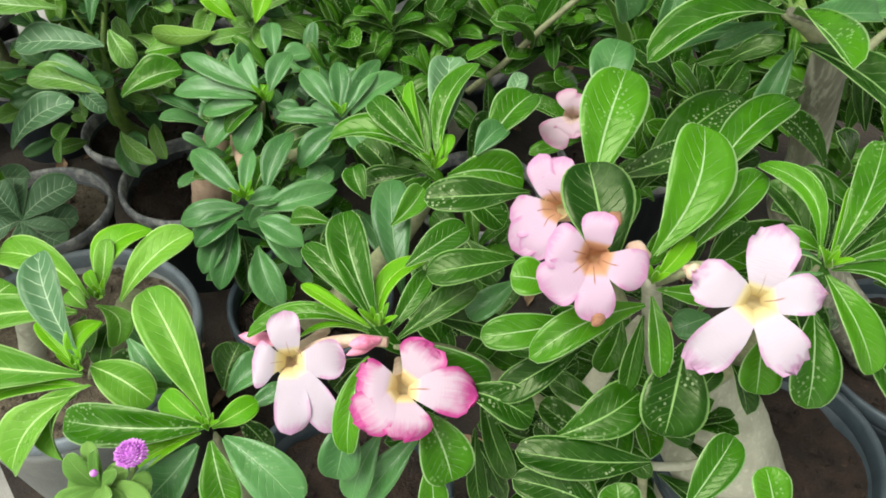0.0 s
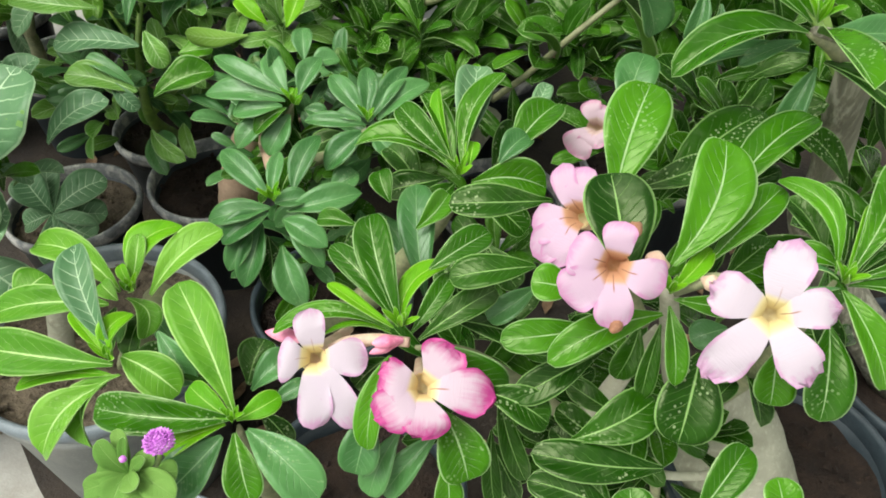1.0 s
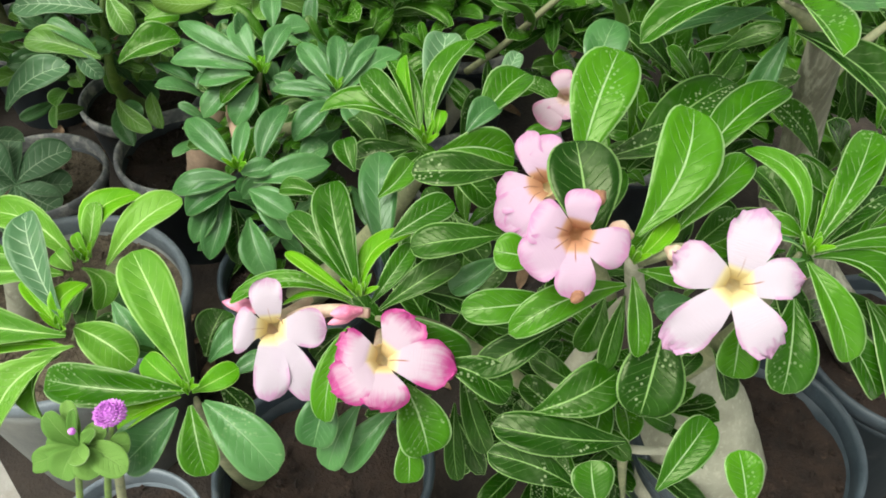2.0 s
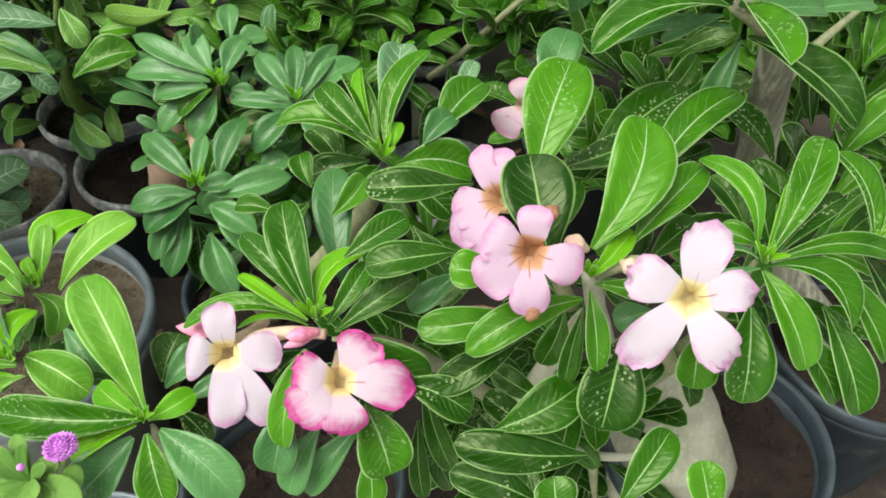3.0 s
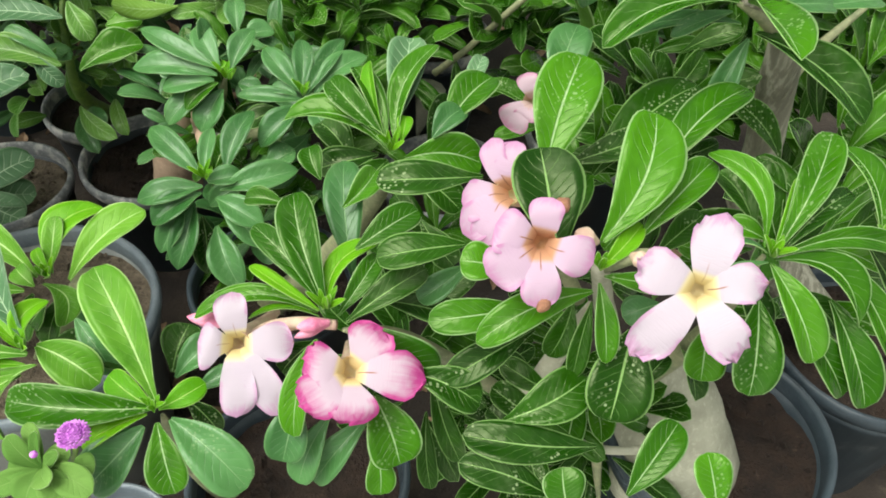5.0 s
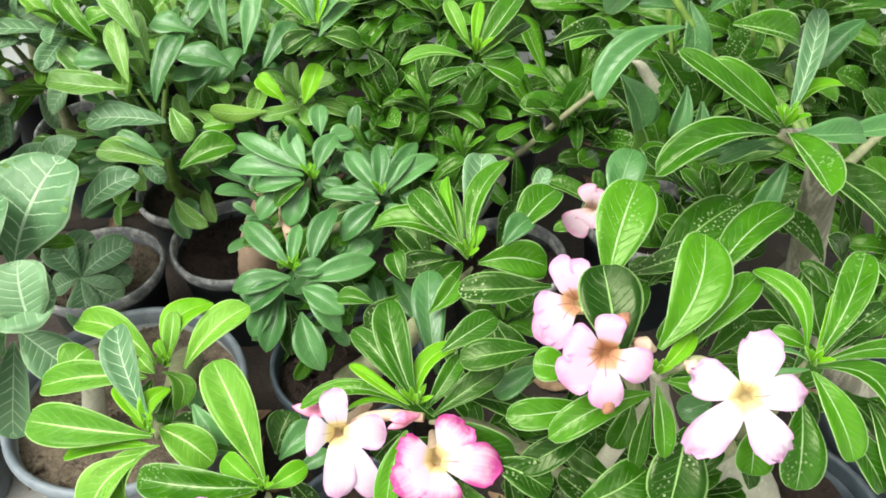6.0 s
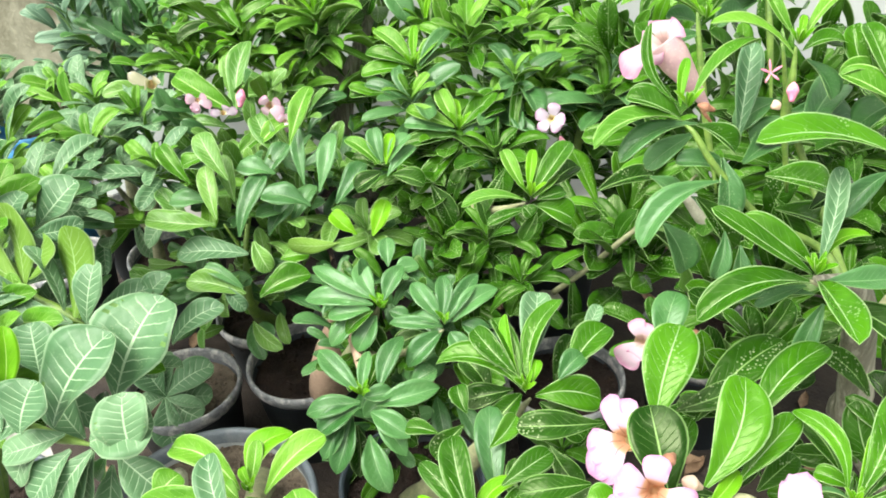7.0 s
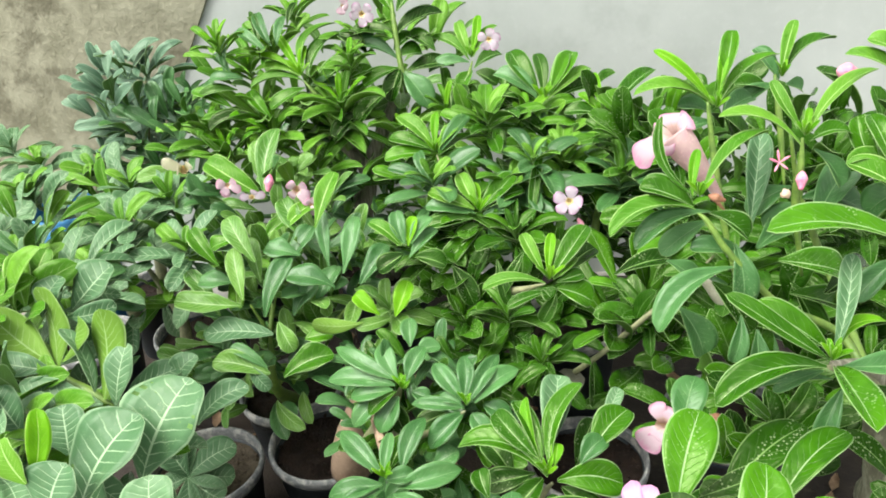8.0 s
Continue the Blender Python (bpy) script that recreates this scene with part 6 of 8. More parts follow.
leaves(lime, (-0.372, 0.994, 0.553), MID, [(108, 45, 10.2, 2.5, 0, 28)], fold=26, wave=0.2)
leaves(lime, (-0.348, 0.992, 0.541), MID, [(82, 44, 10.3, 3.3, 0, 28)], fold=26, wave=0.2)
leaves(lime, (-0.321, 0.988, 0.522), MID, [(55, 35, 8.2, 3.6, 0, 30)], fold=26, wave=0.2)
leaves(lime, (-0.464, 0.929, 0.461), PALE, [(-172, 5, 11.4, 4.5, 0, 30)], fold=26, wave=0.2)
leaves(lime, (-0.456, 0.940, 0.478), CRINKLED, [(-43, -45, 5.6, 3.2, 0, 34)], fold=26, wave=0.2)
leaves(lime, (-0.454, 0.867, 0.427), CRINKLED, [(-178, 16, 9.5, 3.9, 0, 30)], fold=26, wave=0.2)
leaves(lime, (-0.458, 0.871, 0.435), MID, [(166, 26, 7.2, 2.2, 0, 34)], fold=26, wave=0.2)
leaves(lime, (-0.432, 0.868, 0.420), LEAF, [(23, 16, 8.7, 4.7, 0, 30)], fold=26, wave=0.2)
leaves(lime, (-0.280, 0.936, 0.496), YOUNG, [(156, 32, 5.4, 2.8, 0, 34)], fold=26, wave=0.2)
leaves(lime, (-0.255, 0.938, 0.492), YOUNG, [(68, 43, 6.2, 3.2, 0, 30)], fold=26, wave=0.2)
leaves(lime, (-0.312, 0.942, 0.476), LIME, [(-171, 4, 8.3, 2.7, 150, 36)], fold=26, wave=0.2)
leaves(lime, (-0.488, 0.870, 0.443), PALE, [(-27, -42, 5.4, 2.4, 0, 36)], fold=26, wave=0.2)
leaves(lime, (-0.432, 1.030, 0.555), MID, [(178, 13, 6.5, 3.9, 0, 32)], fold=26, wave=0.2)
leaves(lime, (-0.433, 1.079, 0.561), CRINKLED, [(138, 38, 9.4, 3.9, 0, 30)], fold=26, wave=0.2)
leaves(lime, (-0.547, 1.174, 0.607), LIME, [(166, 28, 12.7, 4.9, 0, 30)], fold=26, wave=0.2)
leaves(lime, (-0.540, 1.174, 0.606), CRINKLED, [(86, 45, 14.0, 4.1, 0, 26)], fold=26, wave=0.2)
leaves(lime, (-0.472, 1.083, 0.581), LIME, [(41, 25, 7.1, 3.7, 0, 34)], fold=26, wave=0.2)
leaves(lime, (-0.459, 1.036, 0.532), MID, [(59, 38, 8.1, 3.7, 0, 30)], fold=26, wave=0.2)
leaves(lime, (-0.500, 0.999, 0.519), CRINKLED, [(120, 47, 8.5, 3.0, 0, 30)], fold=26, wave=0.2)
leaves(lime, (-0.540, 0.994, 0.523), MID, [(-176, 4, 6.8, 3.6, 0, 32)], fold=26, wave=0.2)
leaves(lime, (-0.523, 1.104, 0.553), LEAF, [(41, 23, 6.6, 4.0, 0, 32)], fold=26, wave=0.2)
leaves(lime, (-0.413, 1.011, 0.467), MID, [(59, 37, 8.0, 3.6, 0, 30)], fold=26, wave=0.2)
leaves(lime, (-0.416, 0.941, 0.444), LEAF, [(13, 5, 4.8, 3.5, 0, 32)], fold=26, wave=0.2)
leaves(lime, (-0.441, 0.972, 0.469), MID, [(53, 36, 6.9, 3.6, 0, 32)], fold=26, wave=0.2)
leaves(lime, (-0.565, 1.080, 0.566), LEAF, [(-165, -17, 5.4, 3.7, 0, 32)], fold=26, wave=0.2)
leaves(lime, (-0.578, 0.978, 0.464), CRINKLED, [(147, 39, 10.4, 3.1, 0, 30)], fold=26, wave=0.2)
leaves(lime, (-0.405, 1.093, 0.535), MID, [(25, 8, 6.4, 4.0, 0, 32)], fold=26, wave=0.2)
leaves(lime, (-0.607, 0.992, 0.501), PALE, [(-141, -37, 7.5, 3.6, 0, 32)], fold=26, wave=0.2)
sprout(lime, (-0.005, 0.764, 0.661), 0.026, YOUNG, 6)

# ---- large-leaved grey-green plant at the left edge ----
broad = thing("potted_shrub", -0.78, 0.58, 0, "broad-leaved grey-green shrub with thick yellow-green stems in a slate pot", "potted plant", "potted plants")
pot(broad, 0.095, 0.26, PLASTIC_BLUE, PLASTIC_BLUE, SOIL, 0.035)
limb(broad, [(-0.78, 0.58, 0.21, 0.014), (-0.700, 0.560, 0.420, 0.0110), (-0.593, 0.500, 0.515, 0.0080), (-0.529, 0.484, 0.516, 0.0075), (-0.464, 0.465, 0.529, 0.0060)], STEM_GREEN)
limb(broad, [(-0.78, 0.58, 0.21, 0.014), (-0.720, 0.640, 0.480, 0.0120), (-0.688, 0.689, 0.605, 0.0070), (-0.627, 0.648, 0.583, 0.0070), (-0.585, 0.637, 0.569, 0.0065), (-0.550, 0.624, 0.563, 0.0060)], STEM_GREEN)
leaves(broad, (-0.466, 0.530, 0.533), PALE, [(66, 41, 12.3, 10.3, 0, 26, 0.4)], peak=0.6, blunt=0.46, fold=20, wave=0.14)
leaves(broad, (-0.511, 0.478, 0.538), PALE, [(59, 37, 11.4, 9.2, -8, 28, 0.6)], peak=0.6, blunt=0.46, fold=20, wave=0.14)
leaves(broad, (-0.458, 0.459, 0.536), PALE, [(14, 13, 7.1, 7.2, 0, 28)], peak=0.6, blunt=0.46, fold=20, wave=0.14)
leaves(broad, (-0.461, 0.460, 0.523), PALE, [(-125, -41, 8.7, 4.2, 0, 34)], peak=0.6, blunt=0.46, fold=20, wave=0.14)
leaves(broad, (-0.471, 0.464, 0.513), PALE, [(-105, -48, 11.2, 4.0, 0, 30)], peak=0.6, blunt=0.46, fold=20, wave=0.14)
leaves(broad, (-0.471, 0.472, 0.507), PALE, [(-102, -49, 6.6, 3.0, 0, 34)], peak=0.6, blunt=0.46, fold=20, wave=0.14)
leaves(broad, (-0.467, 0.484, 0.471), PALE, [(-90, -50, 10.1, 4.5, 0, 30)], peak=0.6, blunt=0.46, fold=20, wave=0.14)
leaves(broad, (-0.449, 0.478, 0.494), PALE, [(-21, -30, 7.5, 4.6, 0, 34)], peak=0.6, blunt=0.46, fold=20, wave=0.14)
leaves(broad, (-0.484, 0.458, 0.524), PALE, [(-134, -37, 6.7, 4.6, 0, 34)], peak=0.6, blunt=0.46, fold=20, wave=0.14)
leaves(broad, (-0.463, 0.477, 0.495), MID, [(-122, -46, 2.8, 2.2, 0, 34)], peak=0.6, blunt=0.46, fold=20, wave=0.14)
leaves(broad, (-0.512, 0.511, 0.482), PALE, [(140, 40, 8.4, 4.4, 0, 30)], peak=0.6, blunt=0.46, fold=20, wave=0.14)
leaves(broad, (-0.558, 0.625, 0.568), LIME, [(100, 57, 11.4, 5.2, 168, 28)], peak=0.6, blunt=0.46, fold=20, wave=0.14)
leaves(broad, (-0.570, 0.627, 0.577), PALE, [(140, 47, 9.5, 2.9, 60, 30)], peak=0.6, blunt=0.46, fold=20, wave=0.14)
leaves(broad, (-0.544, 0.623, 0.560), PALE, [(81, 54, 7.9, 3.9, 0, 30)], peak=0.6, blunt=0.46, fold=20, wave=0.14)
leaves(broad, (-0.637, 0.652, 0.603), LIME, [(164, 32, 11.1, 5.3, 165, 30)], peak=0.6, blunt=0.46, fold=20, wave=0.14)
leaves(broad, (-0.630, 0.647, 0.593), LIME, [(119, 55, 11.3, 4.5, 150, 30)], peak=0.6, blunt=0.46, fold=20, wave=0.14)
leaves(broad, (-0.662, 0.692, 0.646), PALE, [(62, 47, 5.8, 4.4, 0, 34)], peak=0.6, blunt=0.46, fold=20, wave=0.14)
leaves(broad, (-0.635, 0.647, 0.594), PALE, [(-177, 12, 8.1, 3.5, 0, 34)], peak=0.6, blunt=0.46, fold=20, wave=0.14)
leaves(broad, (-0.627, 0.638, 0.596), PALE, [(-141, -36, 4.0, 3.7, -30, 50)], peak=0.6, blunt=0.46, fold=20, wave=0.14)
leaves(broad, (-0.581, 0.624, 0.575), PALE, [(-172, 5, 9.0, 4.7, 0, 30)], peak=0.6, blunt=0.46, fold=20, wave=0.14)
leaves(broad, (-0.548, 0.607, 0.575), PALE, [(-170, 2, 7.2, 3.4, 0, 30)], peak=0.6, blunt=0.46, fold=20, wave=0.14)
leaves(broad, (-0.649, 0.733, 0.632), PALE, [(44, 36, 7.9, 6.4, 0, 30)], peak=0.6, blunt=0.46, fold=20, wave=0.14)
leaves(broad, (-0.698, 0.711, 0.651), LIME, [(117, 54, 7.6, 3.3, 30, 34)], peak=0.6, blunt=0.46, fold=20, wave=0.14)
leaves(broad, (-0.735, 0.698, 0.638), LIME, [(74, 52, 7.6, 5.4, -30, 34)], peak=0.6, blunt=0.46, fold=20, wave=0.14)
leaves(broad, (-0.701, 0.736, 0.656), LIME, [(75, 50, 6.4, 3.4, 20, 34)], peak=0.6, blunt=0.46, fold=20, wave=0.14)
leaves(broad, (-0.628, 0.697, 0.643), PALE, [(19, 6, 6.2, 3.1, 40, 40)], peak=0.6, blunt=0.46, fold=20, wave=0.14)
leaves(broad, (-0.617, 0.647, 0.609), LIME, [(65, 49, 6.0, 4.1, 150, 34)], peak=0.6, blunt=0.46, fold=20, wave=0.14)
leaves(broad, (-0.609, 0.736, 0.492), PALE, [(22, 16, 8.3, 4.1, 0, 34)], peak=0.6, blunt=0.46, fold=20, wave=0.14)
leaves(broad, (-0.553, 0.743, 0.486), PALE, [(43, 38, 6.6, 4.0, 0, 34)], peak=0.6, blunt=0.46, fold=20, wave=0.14)
leaves(broad, (-0.521, 0.741, 0.428), PALE, [(29, 27, 9.3, 4.3, 0, 40, 0.8)], peak=0.6, blunt=0.46, fold=20, wave=0.14)
leaves(broad, (-0.550, 0.532, 0.563), PALE, [(115, 52, 5.8, 5.4, 0, 30)], peak=0.6, blunt=0.46, fold=20, wave=0.14)
leaves(broad, (-0.549, 0.471, 0.578), YOUNG, [(94, 55, 8.0, 2.6, 35, 34)], peak=0.6, blunt=0.46, fold=20, wave=0.14)
leaves(broad, (-0.526, 0.451, 0.554), PALE, [(71, 50, 5.6, 6.6, 0, 30)], peak=0.6, blunt=0.46, fold=20, wave=0.14)
leaves(broad, (-0.549, 0.464, 0.586), LIME, [(147, 45, 5.6, 3.2, -20, 34)], peak=0.6, blunt=0.46, fold=20, wave=0.14)
leaves(broad, (-0.408, 0.451, 0.533), PALE, [(110, 55, 6.3, 6.3, 0, 28)], peak=0.6, blunt=0.46, fold=20, wave=0.14)
leaves(broad, (-0.617, 0.550, 0.578), PALE, [(150, 42, 6.4, 4.6, 0, 34)], peak=0.6, blunt=0.46, fold=20, wave=0.14)
leaves(broad, (-0.562, 0.654, 0.494), DARK, [(157, 47, 5.9, 3.8, 0, 34)], peak=0.6, blunt=0.46, fold=20, wave=0.14)
leaves(broad, (-0.643, 0.663, 0.541), MID, [(-149, -35, 6.4, 5.2, 0, 34)], peak=0.6, blunt=0.46, fold=20, wave=0.14)

leaves(broad, (-0.493, 0.470, 0.535), PALE, [(-161, -10, 7.0, 3.6, 0, 32)], peak=0.6, blunt=0.46, fold=20, wave=0.14)
leaves(broad, (-0.512, 0.470, 0.539), PALE, [(-131, -41, 6.5, 4.1, 0, 32)], peak=0.6, blunt=0.46, fold=20, wave=0.14)
leaves(broad, (-0.540, 0.488, 0.537), PALE, [(-161, -10, 5.7, 3.6, 0, 32)], peak=0.6, blunt=0.46, fold=20, wave=0.14)
foliage(broad, (-0.690, 0.600, 0.530), (0.080, 0.070, 0.090), 40, 0.090, 136, [PALE, LIME])
foliage(broad, (-0.760, 0.700, 0.600), (0.070, 0.070, 0.100), 34, 0.090, 137, [PALE, LIME])
foliage(broad, (-0.700, 0.700, 0.457), (0.100, 0.060, 0.100), 40, 0.087, 140, [PALE, MID])
foliage(broad, (-0.640, 0.720, 0.372), (0.075, 0.060, 0.050), 24, 0.083, 141, [PALE, DARK])
foliage(broad, (-0.702, 0.561, 0.519), (0.070, 0.050, 0.080), 34, 0.090, 142, [PALE, LIME])
foliage(broad, (-0.746, 0.816, 0.607), (0.080, 0.060, 0.080), 34, 0.085, 143, [PALE, MID])

# ---- further pots and plants towards the wall ----
def far_plant(x, y, height, radius, label, rim=None):
    p = thing("potted_desert_rose", x, y, 0, label, "potted plant", "potted plants")
    pot(p, radius, height, rim or RIM_DUSTY, PLASTIC, SOIL, 0.03)
    return p
far_a = far_plant(-0.835, 1.33, 0.20, 0.112, "bushy pale green desert rose in a black pot")
tuft(far_a, (-0.811, 1.128, 0.569), (0, -0.25, 1), 0.116, 17, 142, PALE, LIME, wide=1.1)
tuft(far_a, (-0.665, 1.075, 0.547), (0, -0.25, 1), 0.094, 15, 143, PALE, LIME, wide=1.1)
tuft(far_a, (-0.768, 1.233, 0.580), (0, -0.25, 1), 0.103, 15, 144, PALE, LIME, wide=1.1)
tuft(far_a, (-0.781, 0.986, 0.550), (0, -0.25, 1), 0.089, 13, 145, PALE, LIME, wide=1.1)
foliage(far_a, (-0.814, 1.169, 0.473), (0.136, 0.140, 0.120), 80, 0.079, 146, [LIME, PALE])
tuft(far_a, (-0.603, 1.087, 0.505), (0, -0.25, 1), 0.083, 13, 147, LIME, LIME, wide=1.1)
limb(far_a, [(-0.787, 1.171, 0.251, 0.0150), (-0.747, 1.125, 0.367, 0.0100), (-0.807, 1.122, 0.535, 0.0050)], STEM)
limb(far_a, [(-0.747, 1.125, 0.367, 0.0100), (-0.670, 1.073, 0.524, 0.0050)], STEM)
far_b = far_plant(-1.06, 1.53, 0.20, 0.095, "bushy desert rose in a black pot near the wall")
tuft(far_b, (-0.905, 1.057, 0.510), (0, -0.25, 1), 0.114, 15, 148, LIME, LIME, wave=0.15, wide=1.1)
tuft(far_b, (-1.068, 1.454, 0.560), (0, -0.25, 1), 0.106, 15, 149, PALE, LIME, wide=1.1)
tuft(far_b, (-1.233, 1.484, 0.567), (0, -0.25, 1), 0.093, 15, 150, PALE, LIME, wide=1.1)
tuft(far_b, (-0.904, 1.318, 0.571), (0, -0.25, 1), 0.097, 15, 151, PALE, LIME, wide=1.1)
tuft(far_b, (-1.113, 1.280, 0.573), (0, -0.25, 1), 0.097, 15, 152, PALE, LIME, wide=1.1)
foliage(far_b, (-0.993, 1.357, 0.459), (0.071, 0.140, 0.120), 80, 0.084, 153, [LIME, PALE])
limb(far_b, [(-1.036, 1.384, 0.198, 0.0150), (-1.025, 1.353, 0.462, 0.0100), (-1.068, 1.447, 0.549, 0.0050)], STEM)
far_c = far_plant(-1.08, 1.29, 0.20, 0.095, "bushy desert rose in a grey pot")
tuft(far_c, (-0.765, 0.812, 0.648), (0, -0.25, 1), 0.083, 12, 154, LIME, LIME, wave=0.15, wide=1.1)
tuft(far_c, (-1.130, 1.275, 0.569), (0, -0.25, 1), 0.097, 12, 155, PALE, LIME, wide=1.1)
tuft(far_c, (-1.051, 1.066, 0.579), (0, -0.25, 1), 0.109, 12, 156, PALE, LIME, wide=1.1)
tuft(far_c, (-1.373, 1.579, 0.580), (0, -0.25, 1), 0.098, 12, 157, PALE, None, wide=1.1)
tuft(far_c, (-0.801, 0.870, 0.553), (0, -0.25, 1), 0.093, 10, 158, PALE, None, wide=1.1)
foliage(far_c, (-0.953, 1.006, 0.539), (0.102, 0.140, 0.120), 60, 0.082, 159, [LIME, PALE])
limb(far_c, [(-1.061, 1.133, 0.274, 0.0150), (-0.827, 0.883, 0.588, 0.0100), (-0.765, 0.816, 0.656, 0.0050)], STEM)
far_d = far_plant(-0.85, 1.72, 0.20, 0.11, "dark grey-green desert rose against the wall")
tuft(far_d, (-1.010, 1.670, 0.734), (0, -0.25, 1), 0.126, 16, 160, GLAUCOUS, None, wide=0.6)
tuft(far_d, (-1.018, 1.620, 0.642), (0, -0.25, 1), 0.140, 16, 161, GLAUCOUS, None, wide=0.6)
tuft(far_d, (-1.160, 1.746, 0.714), (0, -0.25, 1), 0.088, 10, 162, GLAUCOUS, None, wide=0.6)
tuft(far_d, (-0.907, 1.649, 0.658), (0, -0.25, 1), 0.112, 12, 163, MID, None, wide=0.6)
tuft(far_d, (-0.977, 1.539, 0.582), (0, -0.25, 1), 0.122, 12, 164, GLAUCOUS, None, wide=0.6)
foliage(far_d, (-1.018, 1.601, 0.605), (0.112, 0.120, 0.180), 90, 0.091, 165, [GLAUCOUS])
foliage(far_d, (-0.859, 1.502, 0.578), (0.119, 0.120, 0.140), 60, 0.086, 166, [MID])
limb(far_d, [(-0.993, 1.459, 0.218, 0.0160), (-0.998, 1.558, 0.517, 0.0090), (-1.010, 1.667, 0.728, 0.0050)], STEM)
far_e = far_plant(-0.45, 1.60, 0.22, 0.125, "tall branching desert rose with pale pink flowers by the wall")
limb(far_e, [(-0.45, 1.60, 0.18, 0.045), (-0.463, 1.505, 0.380, 0.0300), (-0.433, 1.515, 0.519, 0.0200), (-0.510, 1.507, 0.619, 0.0100), (-0.543, 1.526, 0.731, 0.0060)], BARK_STREAK)
limb(far_e, [(-0.433, 1.515, 0.519, 0.0200), (-0.365, 1.516, 0.650, 0.0120), (-0.340, 1.527, 0.740, 0.0040)], BARK_STREAK)
tuft(far_e, (-0.713, 1.614, 0.742), (0, -0.25, 1), 0.099, 17, 169, LIME, YOUNG, wide=0.58, spread=0.76)
tuft(far_e, (-0.479, 1.465, 0.658), (0, -0.25, 1), 0.130, 17, 170, LIME, YOUNG, wide=0.58, spread=0.76)
tuft(far_e, (-0.636, 1.472, 0.662), (0, -0.25, 1), 0.132, 17, 171, LIME, YOUNG, wide=0.58, spread=0.76)
tuft(far_e, (-0.425, 1.583, 0.799), (0, -0.25, 1), 0.099, 17, 172, LIME, YOUNG, wide=0.58, spread=0.76)
tuft(far_e, (-0.234, 1.486, 0.655), (0, -0.25, 1), 0.114, 15, 174, LIME, YOUNG, wide=0.58, spread=0.76)
tuft(far_e, (-0.590, 1.635, 0.847), (0, -0.25, 1), 0.080, 13, 175, LIME, YOUNG, wide=0.58, spread=0.76)
tuft(far_e, (-0.715, 1.484, 0.820), (0, -0.25, 1), 0.083, 15, 177, LIME, YOUNG, wide=0.58, spread=0.76)
tuft(far_e, (-0.623, 1.545, 0.795), (0, -0.25, 1), 0.083, 15, 178, LIME, YOUNG, wide=0.58, spread=0.76)
tuft(far_e, (-0.432, 1.489, 0.775), (0, -0.25, 1), 0.074, 15, 180, LIME, YOUNG, wide=0.58, spread=0.76)
tuft(far_e, (-0.746, 1.431, 0.644), (0, -0.25, 1), 0.105, 15, 182, LIME, YOUNG, wide=0.58, spread=0.76)
tuft(far_e, (-0.610, 1.436, 0.628), (0, -0.25, 1), 0.121, 15, 183, LIME, YOUNG, wide=0.58, spread=0.76)
tuft(far_e, (-0.527, 1.491, 0.637), (0, -0.25, 1), 0.103, 15, 184, LIME, YOUNG, wide=0.58, spread=0.76)
tuft(far_e, (-0.450, 1.444, 0.695), (0, -0.25, 1), 0.118, 15, 185, LIME, YOUNG, wide=0.58, spread=0.76)
tuft(far_e, (-0.326, 1.448, 0.616), (0, -0.25, 1), 0.116, 15, 186, LIME, YOUNG, wide=0.58, spread=0.76)
tuft(far_e, (-0.700, 1.380, 0.619), (0, -0.25, 1), 0.114, 15, 187, LIME, YOUNG, wide=0.58, spread=0.76)
tuft(far_e, (-0.509, 1.391, 0.571), (0, -0.25, 1), 0.114, 13, 188, LIME, YOUNG, wide=0.58, spread=0.76)
foliage(far_e, (-0.624, 1.617, 0.628), (0.203, 0.150, 0.200), 47, 0.095, 189, [LIME, CRINKLED])
foliage(far_e, (-0.357, 1.686, 0.666), (0.176, 0.150, 0.200), 34, 0.095, 190, [LIME, CRINKLED])
foliage(far_e, (-0.715, 1.487, 0.565), (0.169, 0.150, 0.120), 26, 0.091, 191, [LIME, CRINKLED])
limb(far_e, [(-0.443, 1.439, 0.595, 0.0080), (-0.476, 1.450, 0.650, 0.0060), (-0.508, 1.464, 0.710, 0.0050), (-0.537, 1.478, 0.746, 0.0040)], STEM_GREEN)
limb(far_e, [(-0.317, 1.504, 0.696, 0.0070), (-0.331, 1.523, 0.759, 0.0060), (-0.345, 1.566, 0.846, 0.0050), (-0.351, 1.599, 0.911, 0.0040)], STEM_GREEN)
limb(far_e, [(-0.225, 1.507, 0.648, 0.0070), (-0.190, 1.526, 0.715, 0.0050), (-0.179, 1.547, 0.753, 0.0040)], STEM_GREEN)
flower(far_e, (-0.398, 1.509, 0.865), (0.25, -0.95, 0.16), [(124, 2.8, 1.9), (40, 2.5, 1.9), (-29, 2.6, 1.9), (-95, 2.6, 1.9), (-176, 2.6, 1.9)], PETAL_WHITE, reflex=0.0)
flower(far_e, (-0.453, 1.562, 0.876), (0.28, -0.95, 0.15), [(-115, 1.9, 1.9), (65, 1.8, 1.9), (-29, 1.3, 1.7)], PETAL_PINK, reflex=0.0)
flower(far_e, (-0.138, 1.521, 0.797), (0.10, -0.97, 0.21), [(156, 2.5, 1.9), (79, 2.3, 1.9), (8, 2.5, 1.9), (-56, 2.6, 1.9), (-122, 2.3, 1.9)], PETAL_WHITE, reflex=0.0)
foliage(far_e, (-0.456, 1.689, 0.431), (0.122, 0.120, 0.120), 27, 0.088, 192, [LIME, CRINKLED])
foliage(far_e, (-0.473, 1.617, 0.509), (0.151, 0.120, 0.120), 17, 0.089, 193, [LIME, CRINKLED])
